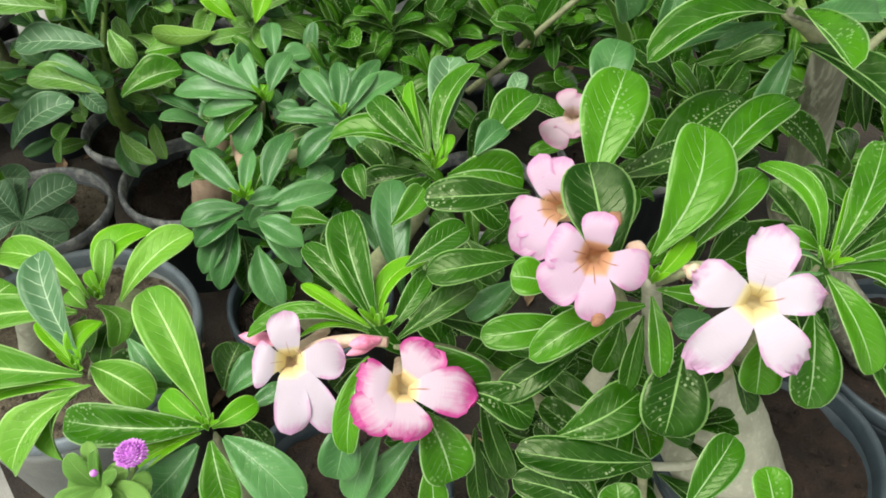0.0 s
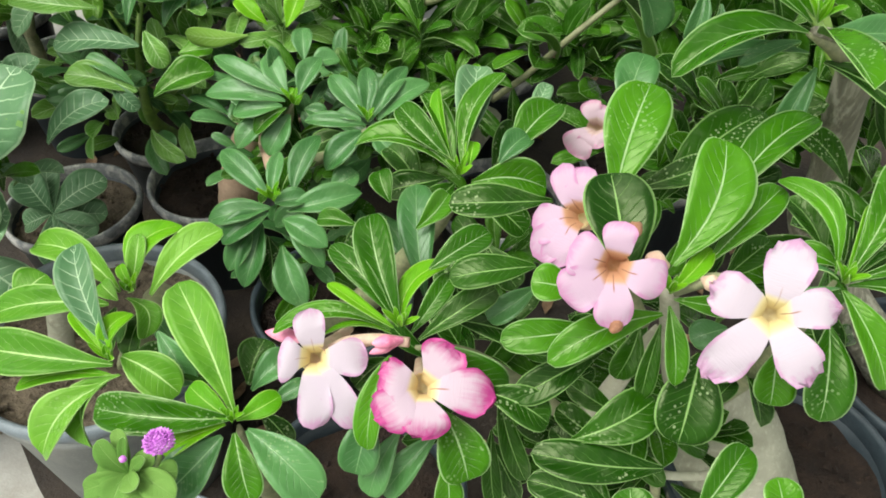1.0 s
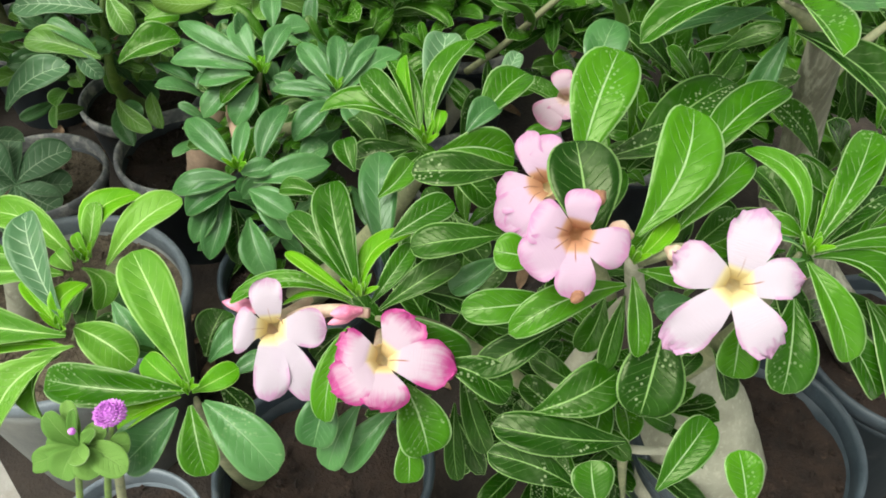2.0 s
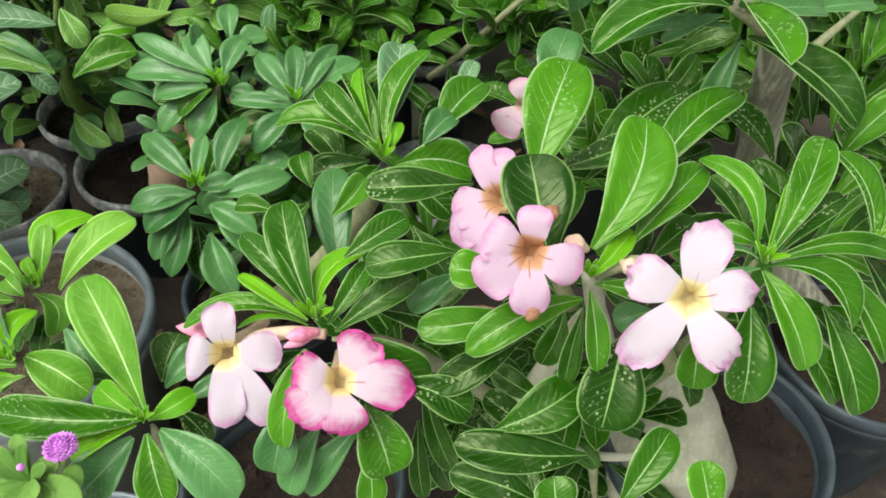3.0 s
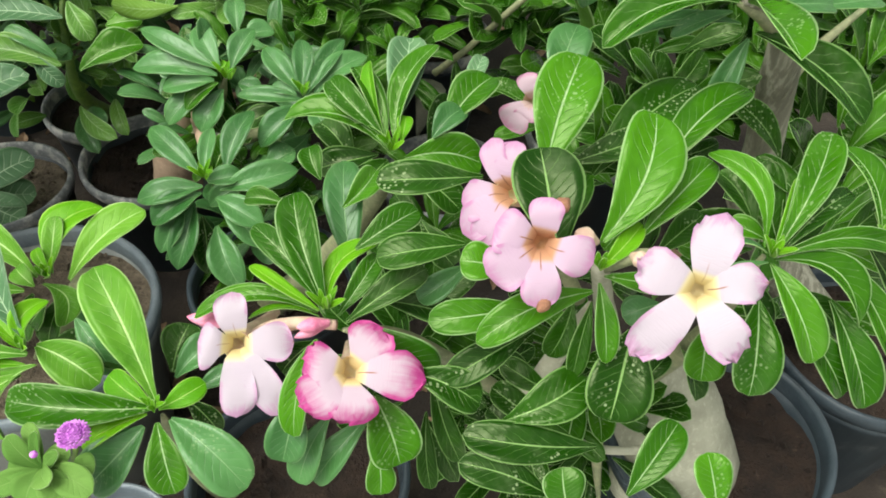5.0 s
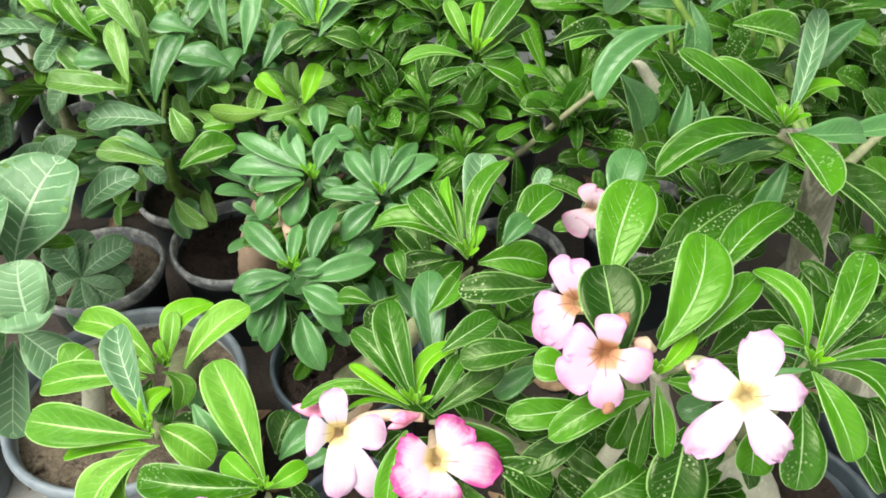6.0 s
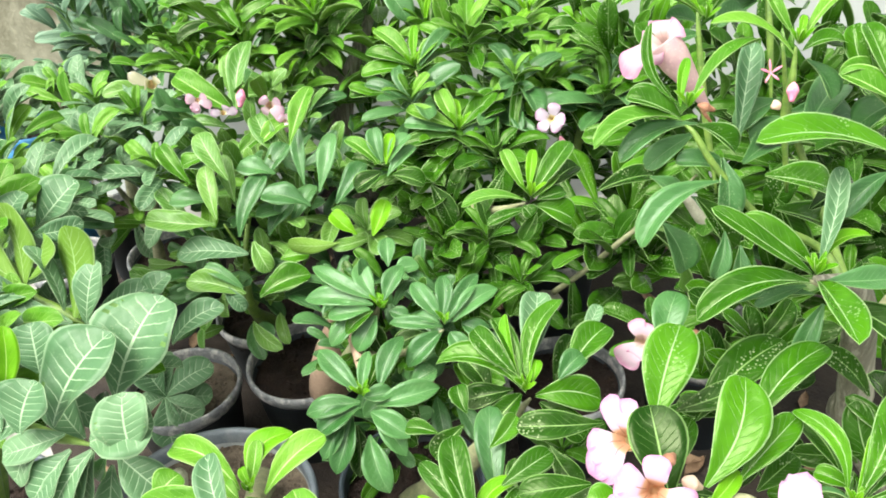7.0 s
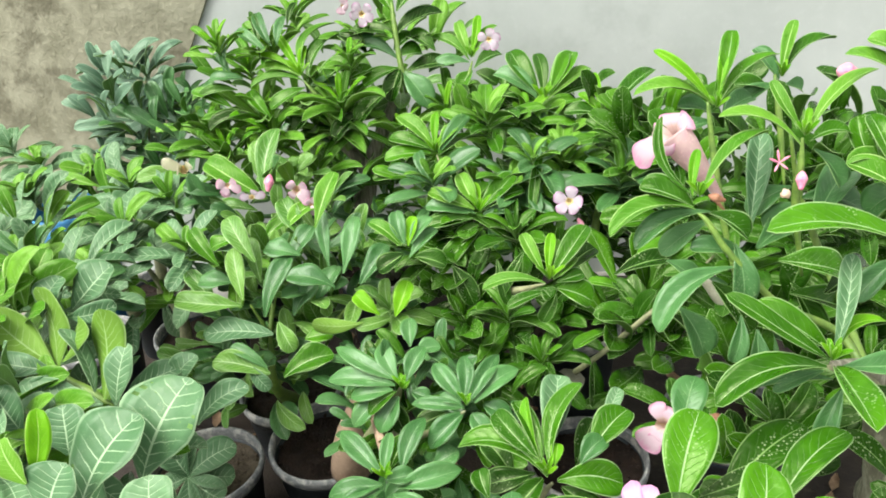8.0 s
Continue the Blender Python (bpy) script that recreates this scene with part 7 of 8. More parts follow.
leaves(far_e, (-0.542, 1.483, 0.757), YOUNG, [(133, 36, 12.1, 2.1, -10, 28)], fold=36, peak=0.6)
leaves(far_e, (-0.538, 1.484, 0.759), LIME, [(64, 33, 14.5, 3.0, -15, 60, 2.6)], fold=36, peak=0.6)
leaves(far_e, (-0.526, 1.475, 0.737), LEAF, [(60, 36, 14.5, 3.7, -10, 44, 1.6)], fold=36, peak=0.6)
leaves(far_e, (-0.544, 1.481, 0.754), YOUNG, [(175, 13, 15.9, 2.7, 15, 40, -1.6)], fold=36, peak=0.6)
leaves(far_e, (-0.541, 1.478, 0.749), LIME, [(176, 9, 10.8, 3.1, 10, 40, -1.0)], fold=36, peak=0.6)
leaves(far_e, (-0.537, 1.475, 0.741), LIME, [(-168, -2, 11.4, 3.1, 8, 40, -1.0)], fold=36, peak=0.6)
leaves(far_e, (-0.532, 1.468, 0.727), LEAF, [(-150, -20, 8.6, 3.9, 0, 36)], fold=36, peak=0.6)
leaves(far_e, (-0.520, 1.467, 0.720), LEAF, [(43, 23, 11.9, 5.1, 0, 34)], fold=36, peak=0.6)
leaves(far_e, (-0.521, 1.473, 0.731), MID, [(13, -5, 6.4, 3.6, 0, 34)], fold=36, peak=0.6)
leaves(far_e, (-0.539, 1.482, 0.755), YOUNG, [(91, 42, 7.2, 1.9, 0, 26)], fold=36, peak=0.6)
leaves(far_e, (-0.508, 1.458, 0.699), DARK, [(-135, -37, 7.8, 4.7, 0, 34)], fold=36, peak=0.6)
leaves(far_e, (-0.491, 1.452, 0.681), LEAF, [(14, 7, 8.1, 4.2, 0, 34)], fold=36, peak=0.6)
leaves(far_e, (-0.335, 1.524, 0.764), MID, [(174, 13, 13.7, 4.5, 0, 40, -1.2)], fold=36, peak=0.6)
leaves(far_e, (-0.336, 1.526, 0.768), LEAF, [(23, 2, 5.5, 5.0, 0, 34)], fold=36, peak=0.6)
leaves(far_e, (-0.325, 1.514, 0.740), MID, [(-34, -42, 9.8, 5.5, 0, 34)], fold=36, peak=0.6)
leaves(far_e, (-0.335, 1.516, 0.748), LEAF, [(-156, -18, 8.5, 4.4, 0, 34)], fold=36, peak=0.6)
leaves(far_e, (-0.340, 1.548, 0.811), DARK, [(36, 15, 12.2, 4.5, 0, 34)], fold=36, peak=0.6)
leaves(far_e, (-0.340, 1.548, 0.811), DARK, [(178, 5, 10.3, 4.2, 0, 34)], fold=36, peak=0.6)
leaves(far_e, (-0.323, 1.512, 0.736), DARK, [(18, 4, 11.1, 4.7, 0, 34)], fold=36, peak=0.6)
leaves(far_e, (-0.341, 1.498, 0.715), DARK, [(-139, -30, 11.7, 5.0, 0, 34)], fold=36, peak=0.6)
leaves(far_e, (-0.340, 1.566, 0.846), LEAF, [(133, 39, 10.2, 3.5, 0, 34)], fold=36, peak=0.6)
leaves(far_e, (-0.337, 1.572, 0.856), LEAF, [(52, 28, 9.6, 4.2, 0, 34)], fold=36, peak=0.6)
leaves(far_e, (-0.343, 1.532, 0.782), LEAF, [(47, 22, 6.4, 4.2, 0, 34)], fold=36, peak=0.6)
leaves(far_e, (-0.331, 1.517, 0.748), DARK, [(-113, -50, 7.8, 4.2, 0, 34)], fold=36, peak=0.6)
leaves(far_e, (-0.185, 1.550, 0.761), LIME, [(116, 42, 9.0, 2.5, 0, 28)], fold=36, peak=0.6)
leaves(far_e, (-0.179, 1.552, 0.762), YOUNG, [(82, 43, 10.0, 2.0, 0, 26)], fold=36, peak=0.6)
leaves(far_e, (-0.176, 1.550, 0.756), LIME, [(57, 32, 9.9, 2.2, 0, 34, 0.6)], fold=36, peak=0.6)
leaves(far_e, (-0.185, 1.545, 0.751), LIME, [(159, 28, 10.2, 2.8, 0, 40, -0.8)], fold=36, peak=0.6)
leaves(far_e, (-0.185, 1.543, 0.746), MID, [(-170, -7, 8.9, 3.9, 0, 36)], fold=36, peak=0.6)
leaves(far_e, (-0.174, 1.539, 0.734), LEAF, [(34, 17, 7.1, 3.4, 0, 34)], fold=36, peak=0.6)
leaves(far_e, (-0.178, 1.536, 0.730), LEAF, [(-126, -39, 5.2, 3.6, 0, 34)], fold=36, peak=0.6)
leaves(far_e, (-0.171, 1.535, 0.727), DARK, [(-13, -29, 5.4, 3.9, 0, 34)], fold=36, peak=0.6)
leaves(far_e, (-0.699, 1.458, 0.766), MID, [(107, 43, 9.2, 1.9, 0, 28)], fold=36, peak=0.6)
leaves(far_e, (-0.687, 1.460, 0.765), MID, [(149, 30, 7.2, 2.0, 0, 34)], fold=36, peak=0.6)
leaves(far_e, (-0.613, 1.493, 0.802), MID, [(152, 25, 9.7, 2.7, 0, 34)], fold=36, peak=0.6)
leaves(far_e, (-0.603, 1.500, 0.812), MID, [(125, 36, 10.3, 2.6, 0, 30)], fold=36, peak=0.6)
leaves(far_e, (-0.591, 1.502, 0.811), MID, [(87, 40, 8.1, 2.3, 0, 30)], fold=36, peak=0.6)
leaves(far_e, (-0.627, 1.485, 0.792), DARK, [(115, 43, 12.6, 1.5, 0, 30)], fold=36, peak=0.6)
leaves(far_e, (-0.569, 1.526, 0.849), DARK, [(78, 40, 6.1, 1.7, 0, 30)], fold=36, peak=0.6)
leaves(far_e, (-0.663, 1.459, 0.755), MID, [(-172, 5, 7.3, 3.1, 0, 36)], fold=36, peak=0.6)
leaves(far_e, (-0.675, 1.446, 0.734), LEAF, [(-166, -6, 8.7, 3.3, 0, 36)], fold=36, peak=0.6)
leaves(far_e, (-0.687, 1.427, 0.703), LEAF, [(171, 22, 9.7, 2.9, 0, 36)], fold=36, peak=0.6)
leaves(far_e, (-0.652, 1.427, 0.689), DARK, [(-154, -14, 9.0, 3.9, 0, 34)], fold=36, peak=0.6)
leaves(far_e, (-0.604, 1.428, 0.675), LEAF, [(144, 37, 8.6, 3.0, 0, 34)], fold=36, peak=0.6)
leaves(far_e, (-0.460, 1.482, 0.727), LEAF, [(28, 17, 8.2, 4.2, 0, 34)], fold=36, peak=0.6)
leaves(far_e, (-0.412, 1.500, 0.745), LEAF, [(172, 18, 7.9, 3.9, 0, 34)], fold=36, peak=0.6)
leaves(far_e, (-0.400, 1.521, 0.781), DARK, [(155, 28, 8.2, 3.9, 0, 34)], fold=36, peak=0.6)
leaves(far_e, (-0.257, 1.544, 0.774), DARK, [(156, 25, 7.7, 4.1, 0, 34)], fold=36, peak=0.6)
leaves(far_e, (-0.233, 1.520, 0.719), LEAF, [(-21, -36, 9.6, 4.2, 0, 34)], fold=36, peak=0.6)
leaves(far_e, (-0.413, 1.460, 0.670), DARK, [(-141, -32, 8.6, 4.4, 0, 34)], fold=36, peak=0.6)
sprout(far_e, (-0.529, 1.451, 0.758), 0.04, YOUNG, 6)
sprout(far_e, (-0.177, 1.518, 0.762), 0.035, YOUNG, 6)
far_f = far_plant(0.02, 1.35, 0.22, 0.115, "dense green desert rose with a pale pink flower")
limb(far_f, [(-0.211, 1.169, 0.262, 0.0220), (-0.174, 1.150, 0.431, 0.0140), (-0.140, 1.122, 0.584, 0.0060)], BARK)
limb(far_f, [(-0.174, 1.150, 0.431, 0.0120), (-0.076, 0.991, 0.509, 0.0070), (-0.016, 0.931, 0.561, 0.0030)], STEM)
limb(far_f, [(-0.050, 1.252, 0.473, 0.0090), (-0.035, 1.363, 0.569, 0.0060), (-0.024, 1.429, 0.690, 0.0040)], STEM)
limb(far_f, [(0.068, 1.242, 0.477, 0.0090), (0.093, 1.334, 0.577, 0.0060), (0.094, 1.379, 0.662, 0.0040)], STEM_GREEN)
limb(far_f, [(-0.215, 1.184, 0.509, 0.0090), (-0.204, 1.230, 0.593, 0.0060), (-0.222, 1.257, 0.650, 0.0040)], STEM)
tuft(far_f, (0.016, 1.275, 0.603), (0, -0.25, 1), 0.109, 15, 200, LEAF, LIME, wide=0.95)
tuft(far_f, (-0.085, 1.200, 0.603), (0, -0.25, 1), 0.105, 15, 201, MID, LIME, wide=0.95)
# lower tufts are deep green to colour in the shaded gaps
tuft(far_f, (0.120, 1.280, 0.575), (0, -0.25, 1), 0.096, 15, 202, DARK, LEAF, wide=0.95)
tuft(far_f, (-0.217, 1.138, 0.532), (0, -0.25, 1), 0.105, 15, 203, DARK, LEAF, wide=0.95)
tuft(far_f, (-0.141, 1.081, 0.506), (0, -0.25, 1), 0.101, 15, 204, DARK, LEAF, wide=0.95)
tuft(far_f, (-0.128, 1.319, 0.691), (0, -0.25, 1), 0.108, 15, 206, LEAF, LIME, wide=0.95)
tuft(far_f, (-0.065, 1.397, 0.666), (0, -0.25, 1), 0.099, 15, 207, LEAF, YOUNG, wide=0.95)
tuft(far_f, (-0.221, 1.186, 0.625), (0, -0.25, 1), 0.097, 15, 210, MID, LIME, wide=0.95)
tuft(far_f, (-0.041, 1.218, 0.643), (0, -0.25, 1), 0.098, 15, 212, MID, LIME, wide=0.95)
tuft(far_f, (0.009, 1.278, 0.631), (0, -0.25, 1), 0.095, 15, 213, LIME, LIME, wide=0.95)
tuft(far_f, (0.113, 1.217, 0.610), (0, -0.25, 1), 0.105, 15, 214, MID, LIME, wide=0.95)
tuft(far_f, (-0.218, 1.118, 0.537), (0, -0.25, 1), 0.091, 15, 215, DARK, LEAF, wide=0.95)
tuft(far_f, (-0.153, 1.131, 0.560), (0, -0.25, 1), 0.104, 15, 216, DARK, LEAF, wide=0.95)
tuft(far_f, (-0.068, 1.089, 0.560), (0, -0.25, 1), 0.092, 15, 217, DARK, LEAF, wide=0.95)
tuft(far_f, (0.007, 1.125, 0.515), (0, -0.25, 1), 0.087, 15, 218, DARK, LEAF, wide=0.95)
foliage(far_f, (0.078, 1.508, 0.370), (0.154, 0.100, 0.160), 60, 0.096, 219, [DARK])
foliage(far_f, (-0.376, 1.533, 0.468), (0.159, 0.100, 0.160), 50, 0.099, 220, [MID, LEAF])
foliage(far_f, (-0.125, 1.400, 0.518), (0.190, 0.180, 0.160), 86, 0.089, 221, [LEAF, LIME])
# filler leaves dark by colour, for the gaps in shade
foliage(far_f, (-0.186, 1.243, 0.416), (0.169, 0.150, 0.120), 68, 0.084, 222, [DARK])
foliage(far_f, (0.051, 1.452, 0.556), (0.142, 0.150, 0.150), 55, 0.089, 223, [LEAF, DARK])
flower(far_f, (0.022, 1.045, 0.640), (-0.01, -0.91, 0.41), [(156, 2.7, 2.0), (75, 2.5, 2.0), (-3, 2.1, 2.0), (-67, 2.2, 1.8), (-142, 2.6, 1.8)], PETAL_WHITE, reflex=0.0)
leaves(far_f, (-0.034, 1.433, 0.702), LEAF, [(129, 38, 12.1, 4.5, 0, 34)], fold=34, peak=0.62)
leaves(far_f, (-0.026, 1.435, 0.704), DARK, [(101, 39, 10.1, 2.9, 0, 30)], fold=34, peak=0.62)
leaves(far_f, (-0.019, 1.435, 0.700), LEAF, [(67, 35, 11.5, 3.1, 0, 30)], fold=34, peak=0.62)
leaves(far_f, (-0.013, 1.436, 0.700), LEAF, [(62, 33, 11.9, 4.1, 0, 30)], fold=34, peak=0.62)
leaves(far_f, (-0.016, 1.432, 0.693), LIME, [(41, 21, 11.8, 3.7, -10, 36)], fold=34, peak=0.62)
leaves(far_f, (-0.010, 1.430, 0.687), LEAF, [(30, 10, 9.8, 3.9, 0, 34)], fold=34, peak=0.62)
leaves(far_f, (-0.039, 1.428, 0.695), MID, [(159, 28, 10.3, 4.7, 0, 34)], fold=34, peak=0.62)
leaves(far_f, (-0.034, 1.425, 0.687), DARK, [(173, 17, 8.7, 4.2, 0, 34)], fold=34, peak=0.62)
leaves(far_f, (-0.028, 1.422, 0.679), DARK, [(-171, 3, 9.5, 4.4, 0, 34)], fold=34, peak=0.62)
leaves(far_f, (-0.023, 1.420, 0.673), MID, [(-8, -13, 5.7, 3.4, 0, 34)], fold=34, peak=0.62)
leaves(far_f, (-0.028, 1.422, 0.679), MID, [(-95, -57, 11.7, 2.5, 0, 34)], fold=34, peak=0.62)
leaves(far_f, (-0.040, 1.394, 0.630), LIME, [(166, 24, 6.8, 2.4, 0, 34)], fold=34, peak=0.62)
leaves(far_f, (-0.024, 1.432, 0.696), YOUNG, [(93, 42, 5.8, 1.7, 0, 30)], fold=34, peak=0.62)
leaves(far_f, (-0.017, 1.446, 0.677), DARK, [(11, 0, 5.8, 4.0, 0, 34)], fold=34, peak=0.62)
leaves(far_f, (-0.052, 1.433, 0.664), DARK, [(-140, -30, 6.7, 4.3, 0, 34)], fold=34, peak=0.62)
leaves(far_f, (-0.000, 1.443, 0.665), DARK, [(-56, -53, 8.1, 3.7, 0, 34)], fold=34, peak=0.62)
leaves(far_f, (0.088, 1.385, 0.678), YOUNG, [(104, 43, 8.9, 1.9, -15, 28)], fold=34, peak=0.62)
leaves(far_f, (0.099, 1.382, 0.668), LEAF, [(46, 26, 15.0, 3.8, -10, 34)], fold=34, peak=0.62)
leaves(far_f, (0.090, 1.382, 0.670), YOUNG, [(144, 33, 6.9, 2.0, 0, 34)], fold=34, peak=0.62)
leaves(far_f, (0.090, 1.381, 0.668), LEAF, [(178, 8, 7.6, 3.5, 0, 36)], fold=34, peak=0.62)
leaves(far_f, (0.097, 1.386, 0.676), LIME, [(57, 39, 4.8, 2.1, 0, 30)], fold=34, peak=0.62)
leaves(far_f, (0.103, 1.376, 0.654), LEAF, [(24, 11, 8.6, 4.0, 0, 36)], fold=34, peak=0.62)
leaves(far_f, (0.081, 1.349, 0.611), LEAF, [(6, -8, 7.5, 4.0, 0, 34)], fold=34, peak=0.62)
leaves(far_f, (0.092, 1.364, 0.636), DARK, [(-172, 5, 8.1, 3.5, 0, 34)], fold=34, peak=0.62)
leaves(far_f, (0.086, 1.365, 0.640), MID, [(-147, -23, 8.0, 4.3, 0, 34)], fold=34, peak=0.62)
leaves(far_f, (0.103, 1.368, 0.639), DARK, [(1, -17, 4.5, 3.8, 0, 34)], fold=34, peak=0.62)
leaves(far_f, (0.097, 1.373, 0.650), DARK, [(-60, -54, 8.8, 3.5, 0, 34)], fold=34, peak=0.62)
leaves(far_f, (-0.226, 1.260, 0.657), LIME, [(147, 31, 10.2, 3.2, 0, 34)], fold=34, peak=0.62)
leaves(far_f, (-0.227, 1.258, 0.655), LEAF, [(171, 15, 9.0, 3.2, 0, 36)], fold=34, peak=0.62)
leaves(far_f, (-0.230, 1.255, 0.650), LEAF, [(-166, 0, 9.0, 3.6, 0, 36)], fold=34, peak=0.62)
leaves(far_f, (-0.224, 1.260, 0.657), YOUNG, [(93, 44, 7.8, 1.7, 0, 26)], fold=34, peak=0.62)
leaves(far_f, (-0.218, 1.261, 0.657), LIME, [(51, 32, 5.9, 2.6, 0, 34)], fold=34, peak=0.62)
leaves(far_f, (-0.213, 1.260, 0.653), MID, [(50, 33, 8.8, 3.2, 0, 34)], fold=34, peak=0.62)
leaves(far_f, (-0.213, 1.255, 0.644), LEAF, [(-1, -14, 7.8, 4.4, 0, 34)], fold=34, peak=0.62)
leaves(far_f, (-0.223, 1.249, 0.636), LEAF, [(-131, -37, 6.3, 4.1, 0, 34)], fold=34, peak=0.62)
leaves(far_f, (-0.230, 1.251, 0.643), DARK, [(-155, -16, 5.6, 3.2, 0, 34)], fold=34, peak=0.62)
leaves(far_f, (-0.201, 1.383, 0.665), DARK, [(81, 47, 8.7, 3.9, 0, 30)], fold=34, peak=0.62)
leaves(far_f, (-0.132, 1.382, 0.639), MID, [(93, 50, 9.0, 4.0, 0, 30)], fold=34, peak=0.62)
leaves(far_f, (-0.099, 1.273, 0.638), LEAF, [(110, 51, 5.0, 2.5, 0, 34)], fold=34, peak=0.62)
leaves(far_f, (-0.122, 1.273, 0.646), LEAF, [(9, -3, 7.4, 3.2, 0, 34)], fold=34, peak=0.62)
leaves(far_f, (-0.193, 1.251, 0.629), DARK, [(-42, -46, 6.3, 3.6, 0, 34)], fold=34, peak=0.62)
leaves(far_f, (-0.110, 1.268, 0.632), DARK, [(-56, -50, 5.8, 3.1, 0, 34)], fold=34, peak=0.62)
leaves(far_f, (-0.135, 1.129, 0.596), LIME, [(127, 38, 7.2, 3.0, 0, 32)], fold=34, peak=0.62)
leaves(far_f, (-0.133, 1.128, 0.593), YOUNG, [(106, 40, 5.3, 1.6, 0, 26)], fold=34, peak=0.62)
leaves(far_f, (-0.140, 1.126, 0.592), LIME, [(168, 19, 8.9, 3.0, 0, 38)], fold=34, peak=0.62)
leaves(far_f, (-0.138, 1.123, 0.584), MID, [(-179, 12, 8.9, 3.4, 0, 34)], fold=34, peak=0.62)
leaves(far_f, (-0.129, 1.128, 0.592), LEAF, [(48, 26, 9.0, 3.8, 0, 34)], fold=34, peak=0.62)
leaves(far_f, (-0.128, 1.127, 0.589), LEAF, [(27, 16, 8.5, 2.9, 0, 36)], fold=34, peak=0.62)
leaves(far_f, (-0.135, 1.120, 0.578), LEAF, [(-165, -2, 9.7, 3.2, 0, 38)], fold=34, peak=0.62)
leaves(far_f, (-0.125, 1.124, 0.582), MID, [(18, 5, 6.7, 3.4, 0, 34)], fold=34, peak=0.62)
leaves(far_f, (-0.131, 1.116, 0.569), LEAF, [(-148, -25, 5.2, 2.8, 0, 34)], fold=34, peak=0.62)
leaves(far_f, (-0.125, 1.115, 0.564), LEAF, [(-140, -31, 11.2, 3.7, 0, 34)], fold=34, peak=0.62)
leaves(far_f, (-0.119, 1.117, 0.566), MID, [(-36, -43, 6.4, 3.2, 0, 34)], fold=34, peak=0.62)
leaves(far_f, (-0.109, 1.115, 0.559), DARK, [(-3, -15, 5.9, 3.5, 0, 34)], fold=34, peak=0.62)
leaves(far_f, (-0.041, 1.120, 0.545), LEAF, [(82, 49, 14.8, 2.0, 0, 30, 0.4)], fold=34, peak=0.62)
leaves(far_f, (-0.172, 1.032, 0.533), DARK, [(-42, -48, 7.6, 3.5, 0, 34)], fold=34, peak=0.62)
leaves(far_f, (-0.093, 1.003, 0.559), DARK, [(-66, -54, 7.5, 2.0, 0, 30)], fold=34, peak=0.62)
leaves(far_f, (-0.048, 1.018, 0.571), DARK, [(-127, -43, 8.2, 1.9, 0, 30)], fold=34, peak=0.62)
leaves(far_f, (-0.240, 0.995, 0.593), MID, [(114, 42, 6.0, 2.7, 0, 30)], fold=34, peak=0.62)
leaves(far_f, (-0.234, 0.994, 0.590), YOUNG, [(82, 44, 5.2, 2.1, 0, 28)], fold=34, peak=0.62)
leaves(far_f, (-0.245, 0.992, 0.591), LIME, [(156, 29, 6.8, 2.3, 0, 34)], fold=34, peak=0.62)
leaves(far_f, (-0.229, 0.996, 0.593), MID, [(53, 32, 5.6, 2.5, 0, 34)], fold=34, peak=0.62)
leaves(far_f, (-0.232, 0.986, 0.573), MID, [(46, 29, 6.6, 2.4, 0, 34)], fold=34, peak=0.62)
leaves(far_f, (-0.241, 0.987, 0.579), DARK, [(-150, -22, 4.9, 3.5, 0, 34)], fold=34, peak=0.62)
leaves(far_f, (-0.223, 0.987, 0.574), DARK, [(-4, -15, 5.2, 3.3, 0, 34)], fold=34, peak=0.62)
sprout(far_f, (-0.023, 1.411, 0.699), 0.04, YOUNG, 6)
sprout(far_f, (0.091, 1.361, 0.673), 0.035, YOUNG, 6)
sprout(far_f, (-0.220, 1.239, 0.659), 0.035, YOUNG, 6)
sprout(far_f, (-0.130, 1.108, 0.596), 0.035, YOUNG, 6)
bud(far_f, (0.046, 1.044, 0.587), (0.035, 1.053, 0.608), 0.005)
back_plant = far_plant(0.30, 1.05, 0.22, 0.115, "sprawling desert rose with long bare branches")
limb(back_plant, [(0.028, 0.923, 0.399, 0.0050), (0.073, 0.915, 0.446, 0.0045), (0.132, 0.902, 0.519, 0.0042), (0.183, 0.916, 0.562, 0.0038), (0.228, 0.949, 0.598, 0.0035)], STEM)
limb(back_plant, [(0.190, 0.866, 0.605, 0.0020), (0.202, 0.869, 0.597, 0.0060), (0.222, 0.875, 0.568, 0.0080), (0.242, 0.881, 0.539, 0.0090), (0.254, 0.884, 0.491, 0.0090)], BARK)
limb(back_plant, [(0.023, 1.054, 0.287, 0.0260), (0.002, 1.057, 0.192, 0.0300)], BARK)
# mostly deep green here, so the shaded gaps between plants stay dark
tuft(back_plant, (0.142, 0.952, 0.486), (0, -0.25, 1), 0.078, 13, 224, DARK, LEAF, wide=0.85)
tuft(back_plant, (0.293, 0.930, 0.502), (0, -0.25, 1), 0.091, 13, 225, MID, LIME, wide=0.85)
tuft(back_plant, (0.249, 0.915, 0.596), (0, -0.25, 1), 0.087, 13, 226, DARK, LEAF, wide=0.85)
tuft(back_plant, (0.344, 0.946, 0.623), (0, -0.25, 1), 0.087, 13, 227, DARK, LEAF, wide=0.85)
tuft(back_plant, (0.387, 0.872, 0.576), (0, -0.25, 1), 0.091, 13, 228, DARK, LEAF, wide=0.85)
tuft(back_plant, (0.306, 0.781, 0.475), (0, -0.25, 1), 0.089, 13, 229, DARK, LEAF, wide=0.85)
tuft(back_plant, (0.403, 0.788, 0.518), (0, -0.25, 1), 0.079, 13, 230, DARK, LEAF, wide=0.85)
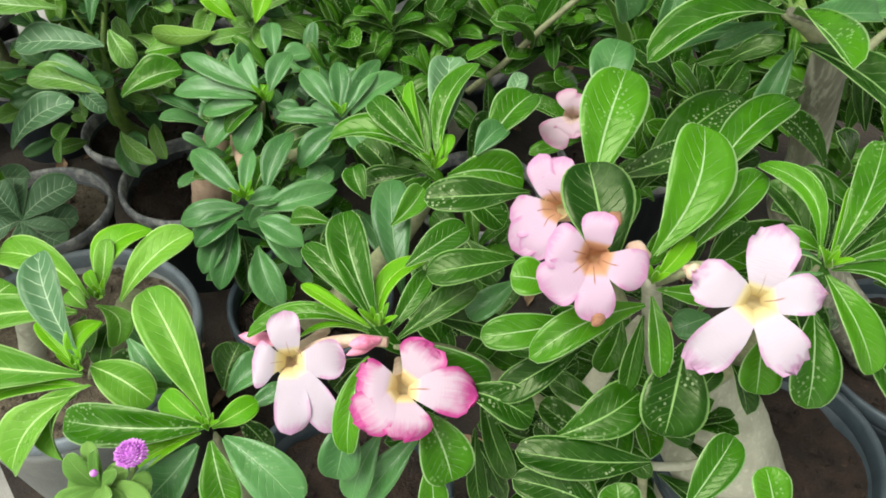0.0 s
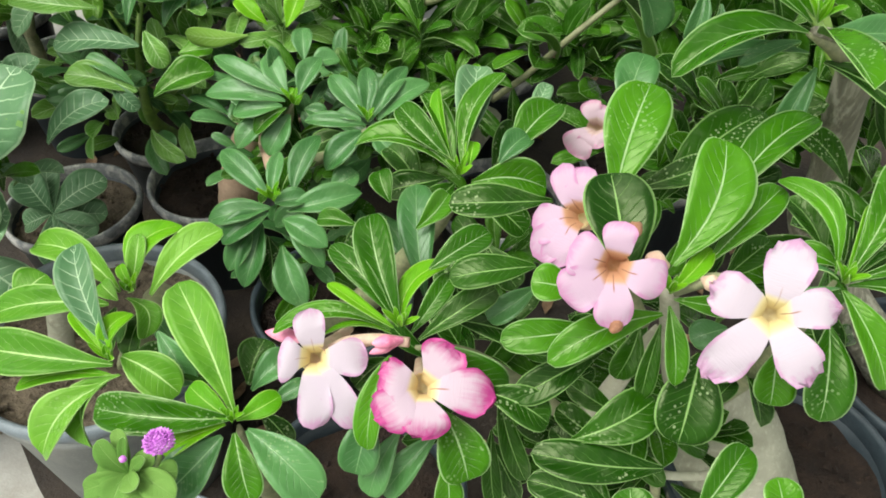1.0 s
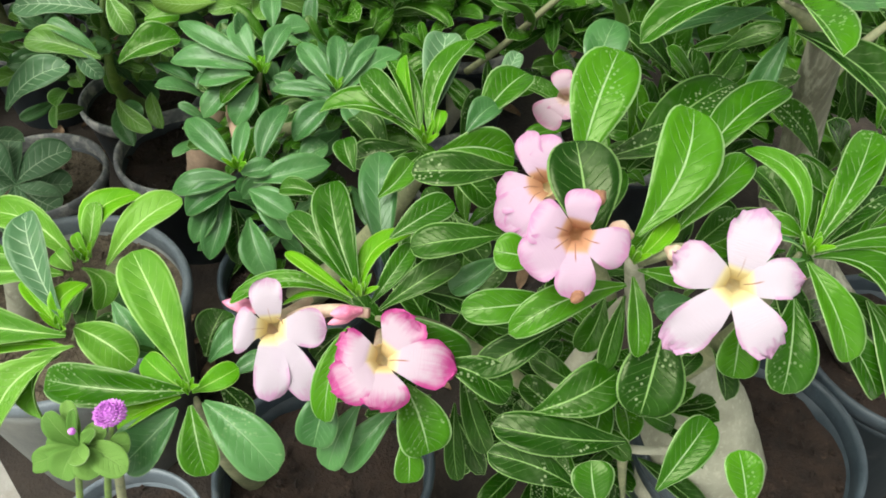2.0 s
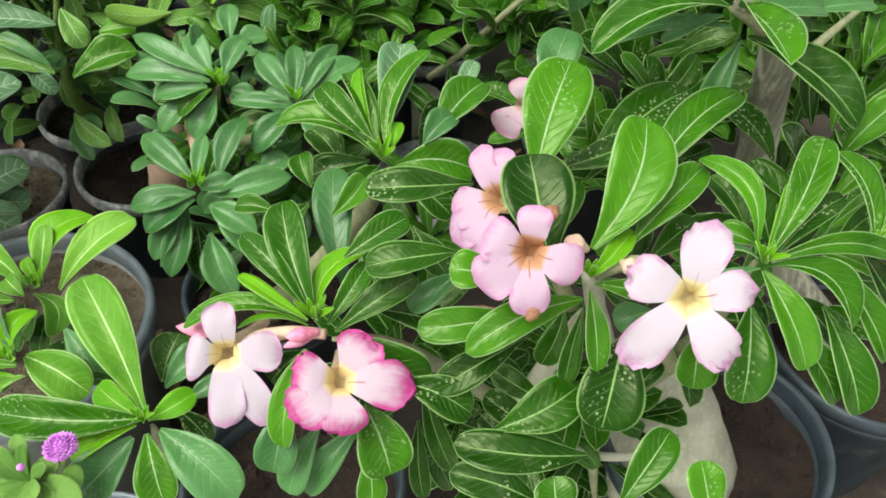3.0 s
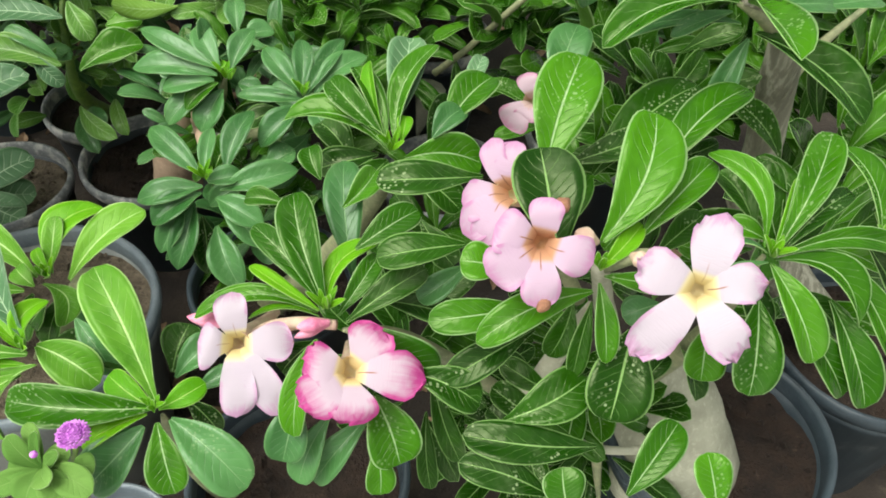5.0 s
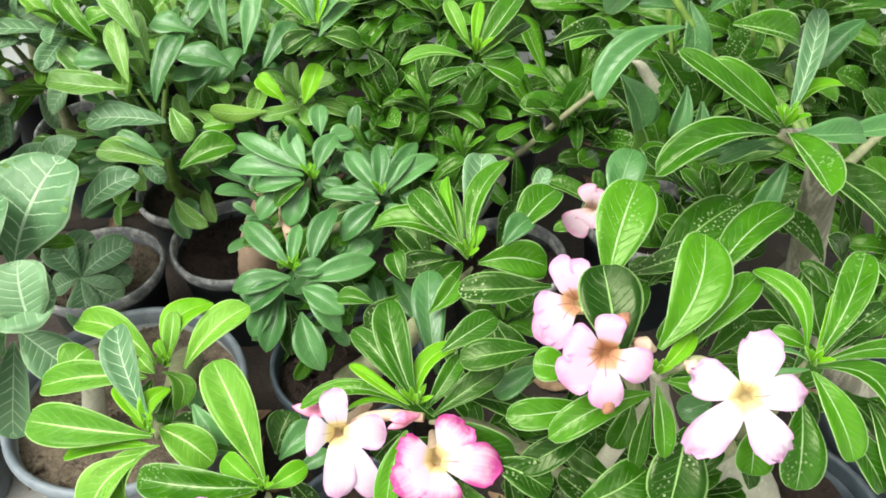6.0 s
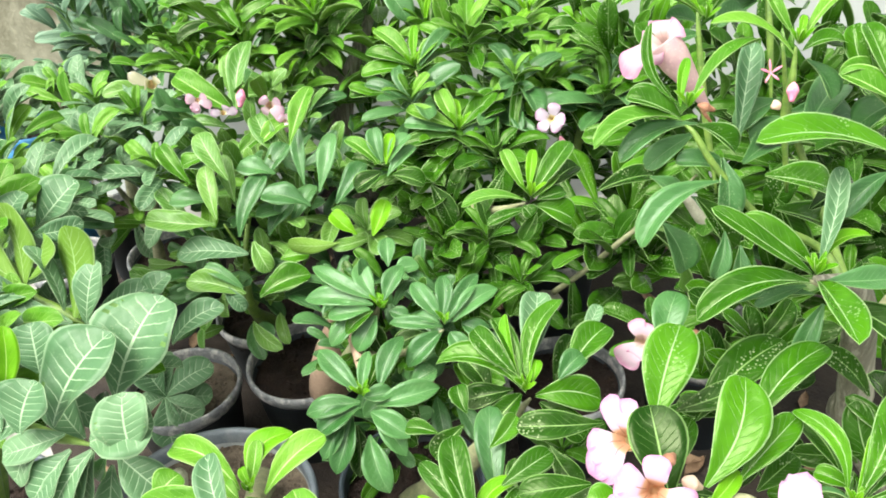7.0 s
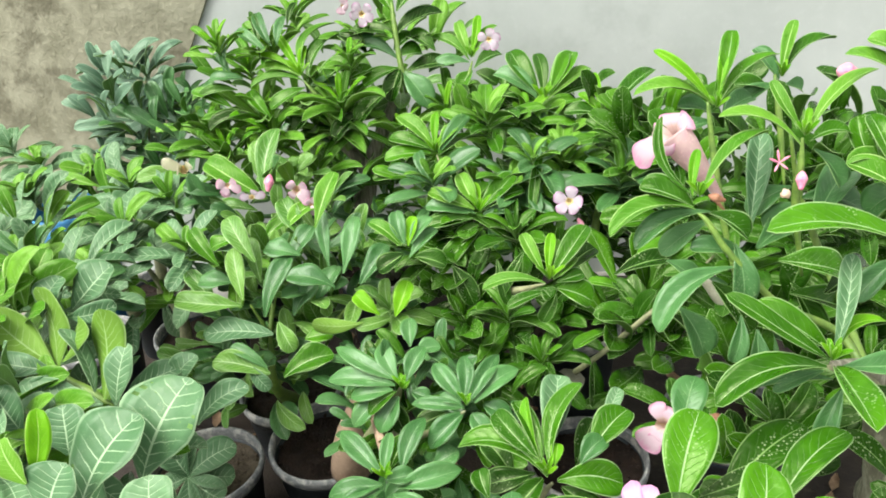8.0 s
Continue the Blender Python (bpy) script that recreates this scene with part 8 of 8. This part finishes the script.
tuft(back_plant, (0.194, 1.078, 0.599), (0, -0.25, 1), 0.082, 13, 231, DARK, LEAF, wide=0.85)
tuft(back_plant, (0.360, 1.029, 0.665), (0, -0.25, 1), 0.100, 13, 232, DARK, LEAF, wide=0.85)
tuft(back_plant, (0.418, 0.919, 0.653), (0, -0.25, 1), 0.091, 15, 233, DARK, LEAF, wide=0.85)
tuft(back_plant, (0.210, 1.222, 0.650), (0, -0.25, 1), 0.088, 13, 234, LEAF, LIME, wide=0.85)
foliage(back_plant, (0.299, 1.148, 0.543), (0.173, 0.150, 0.160), 36, 0.098, 235, [DARK, LEAF])
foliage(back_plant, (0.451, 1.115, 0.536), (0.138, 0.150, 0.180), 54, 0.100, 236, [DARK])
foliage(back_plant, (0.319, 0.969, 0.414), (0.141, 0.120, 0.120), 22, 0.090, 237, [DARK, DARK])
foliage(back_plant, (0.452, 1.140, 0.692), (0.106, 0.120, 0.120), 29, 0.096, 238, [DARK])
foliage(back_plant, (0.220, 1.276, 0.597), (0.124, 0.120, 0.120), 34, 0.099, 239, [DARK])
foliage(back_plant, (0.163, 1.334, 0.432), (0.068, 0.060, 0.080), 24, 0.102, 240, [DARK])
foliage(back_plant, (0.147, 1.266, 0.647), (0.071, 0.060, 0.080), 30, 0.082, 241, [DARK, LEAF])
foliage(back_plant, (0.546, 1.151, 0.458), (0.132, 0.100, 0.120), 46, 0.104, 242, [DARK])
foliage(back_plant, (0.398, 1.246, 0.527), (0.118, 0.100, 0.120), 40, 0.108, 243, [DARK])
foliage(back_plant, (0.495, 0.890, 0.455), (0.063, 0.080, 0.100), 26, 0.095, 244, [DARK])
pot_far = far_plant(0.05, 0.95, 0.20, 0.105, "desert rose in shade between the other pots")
# shade between the pots put into these leaves as deep green
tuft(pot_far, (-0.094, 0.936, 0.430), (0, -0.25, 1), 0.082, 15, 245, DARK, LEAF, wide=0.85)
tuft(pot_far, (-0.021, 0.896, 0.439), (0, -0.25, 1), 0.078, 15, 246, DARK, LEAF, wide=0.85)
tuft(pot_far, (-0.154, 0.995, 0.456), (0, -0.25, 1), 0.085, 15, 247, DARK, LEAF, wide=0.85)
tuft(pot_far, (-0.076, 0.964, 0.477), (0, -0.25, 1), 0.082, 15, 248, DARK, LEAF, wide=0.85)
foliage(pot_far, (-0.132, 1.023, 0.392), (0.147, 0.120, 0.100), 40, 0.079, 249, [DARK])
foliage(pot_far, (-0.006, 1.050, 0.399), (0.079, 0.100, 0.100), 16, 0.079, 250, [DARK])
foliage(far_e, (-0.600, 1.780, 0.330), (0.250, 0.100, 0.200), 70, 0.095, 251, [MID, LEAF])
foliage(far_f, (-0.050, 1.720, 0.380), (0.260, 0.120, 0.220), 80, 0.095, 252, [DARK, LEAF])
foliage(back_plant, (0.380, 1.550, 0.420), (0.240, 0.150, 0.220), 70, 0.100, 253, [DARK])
foliage(far_d, (-1.000, 1.700, 0.330), (0.200, 0.120, 0.180), 60, 0.090, 254, [MID, PALE])
# ---- blue tub far back by the wall ----
tub = thing("plastic_tub", -1.29, 1.60, 0, "blue plastic tub standing by the old wall", "tub")
pot(tub, 0.10, 0.40, BLUE, BLUE, SOIL, 0.05)
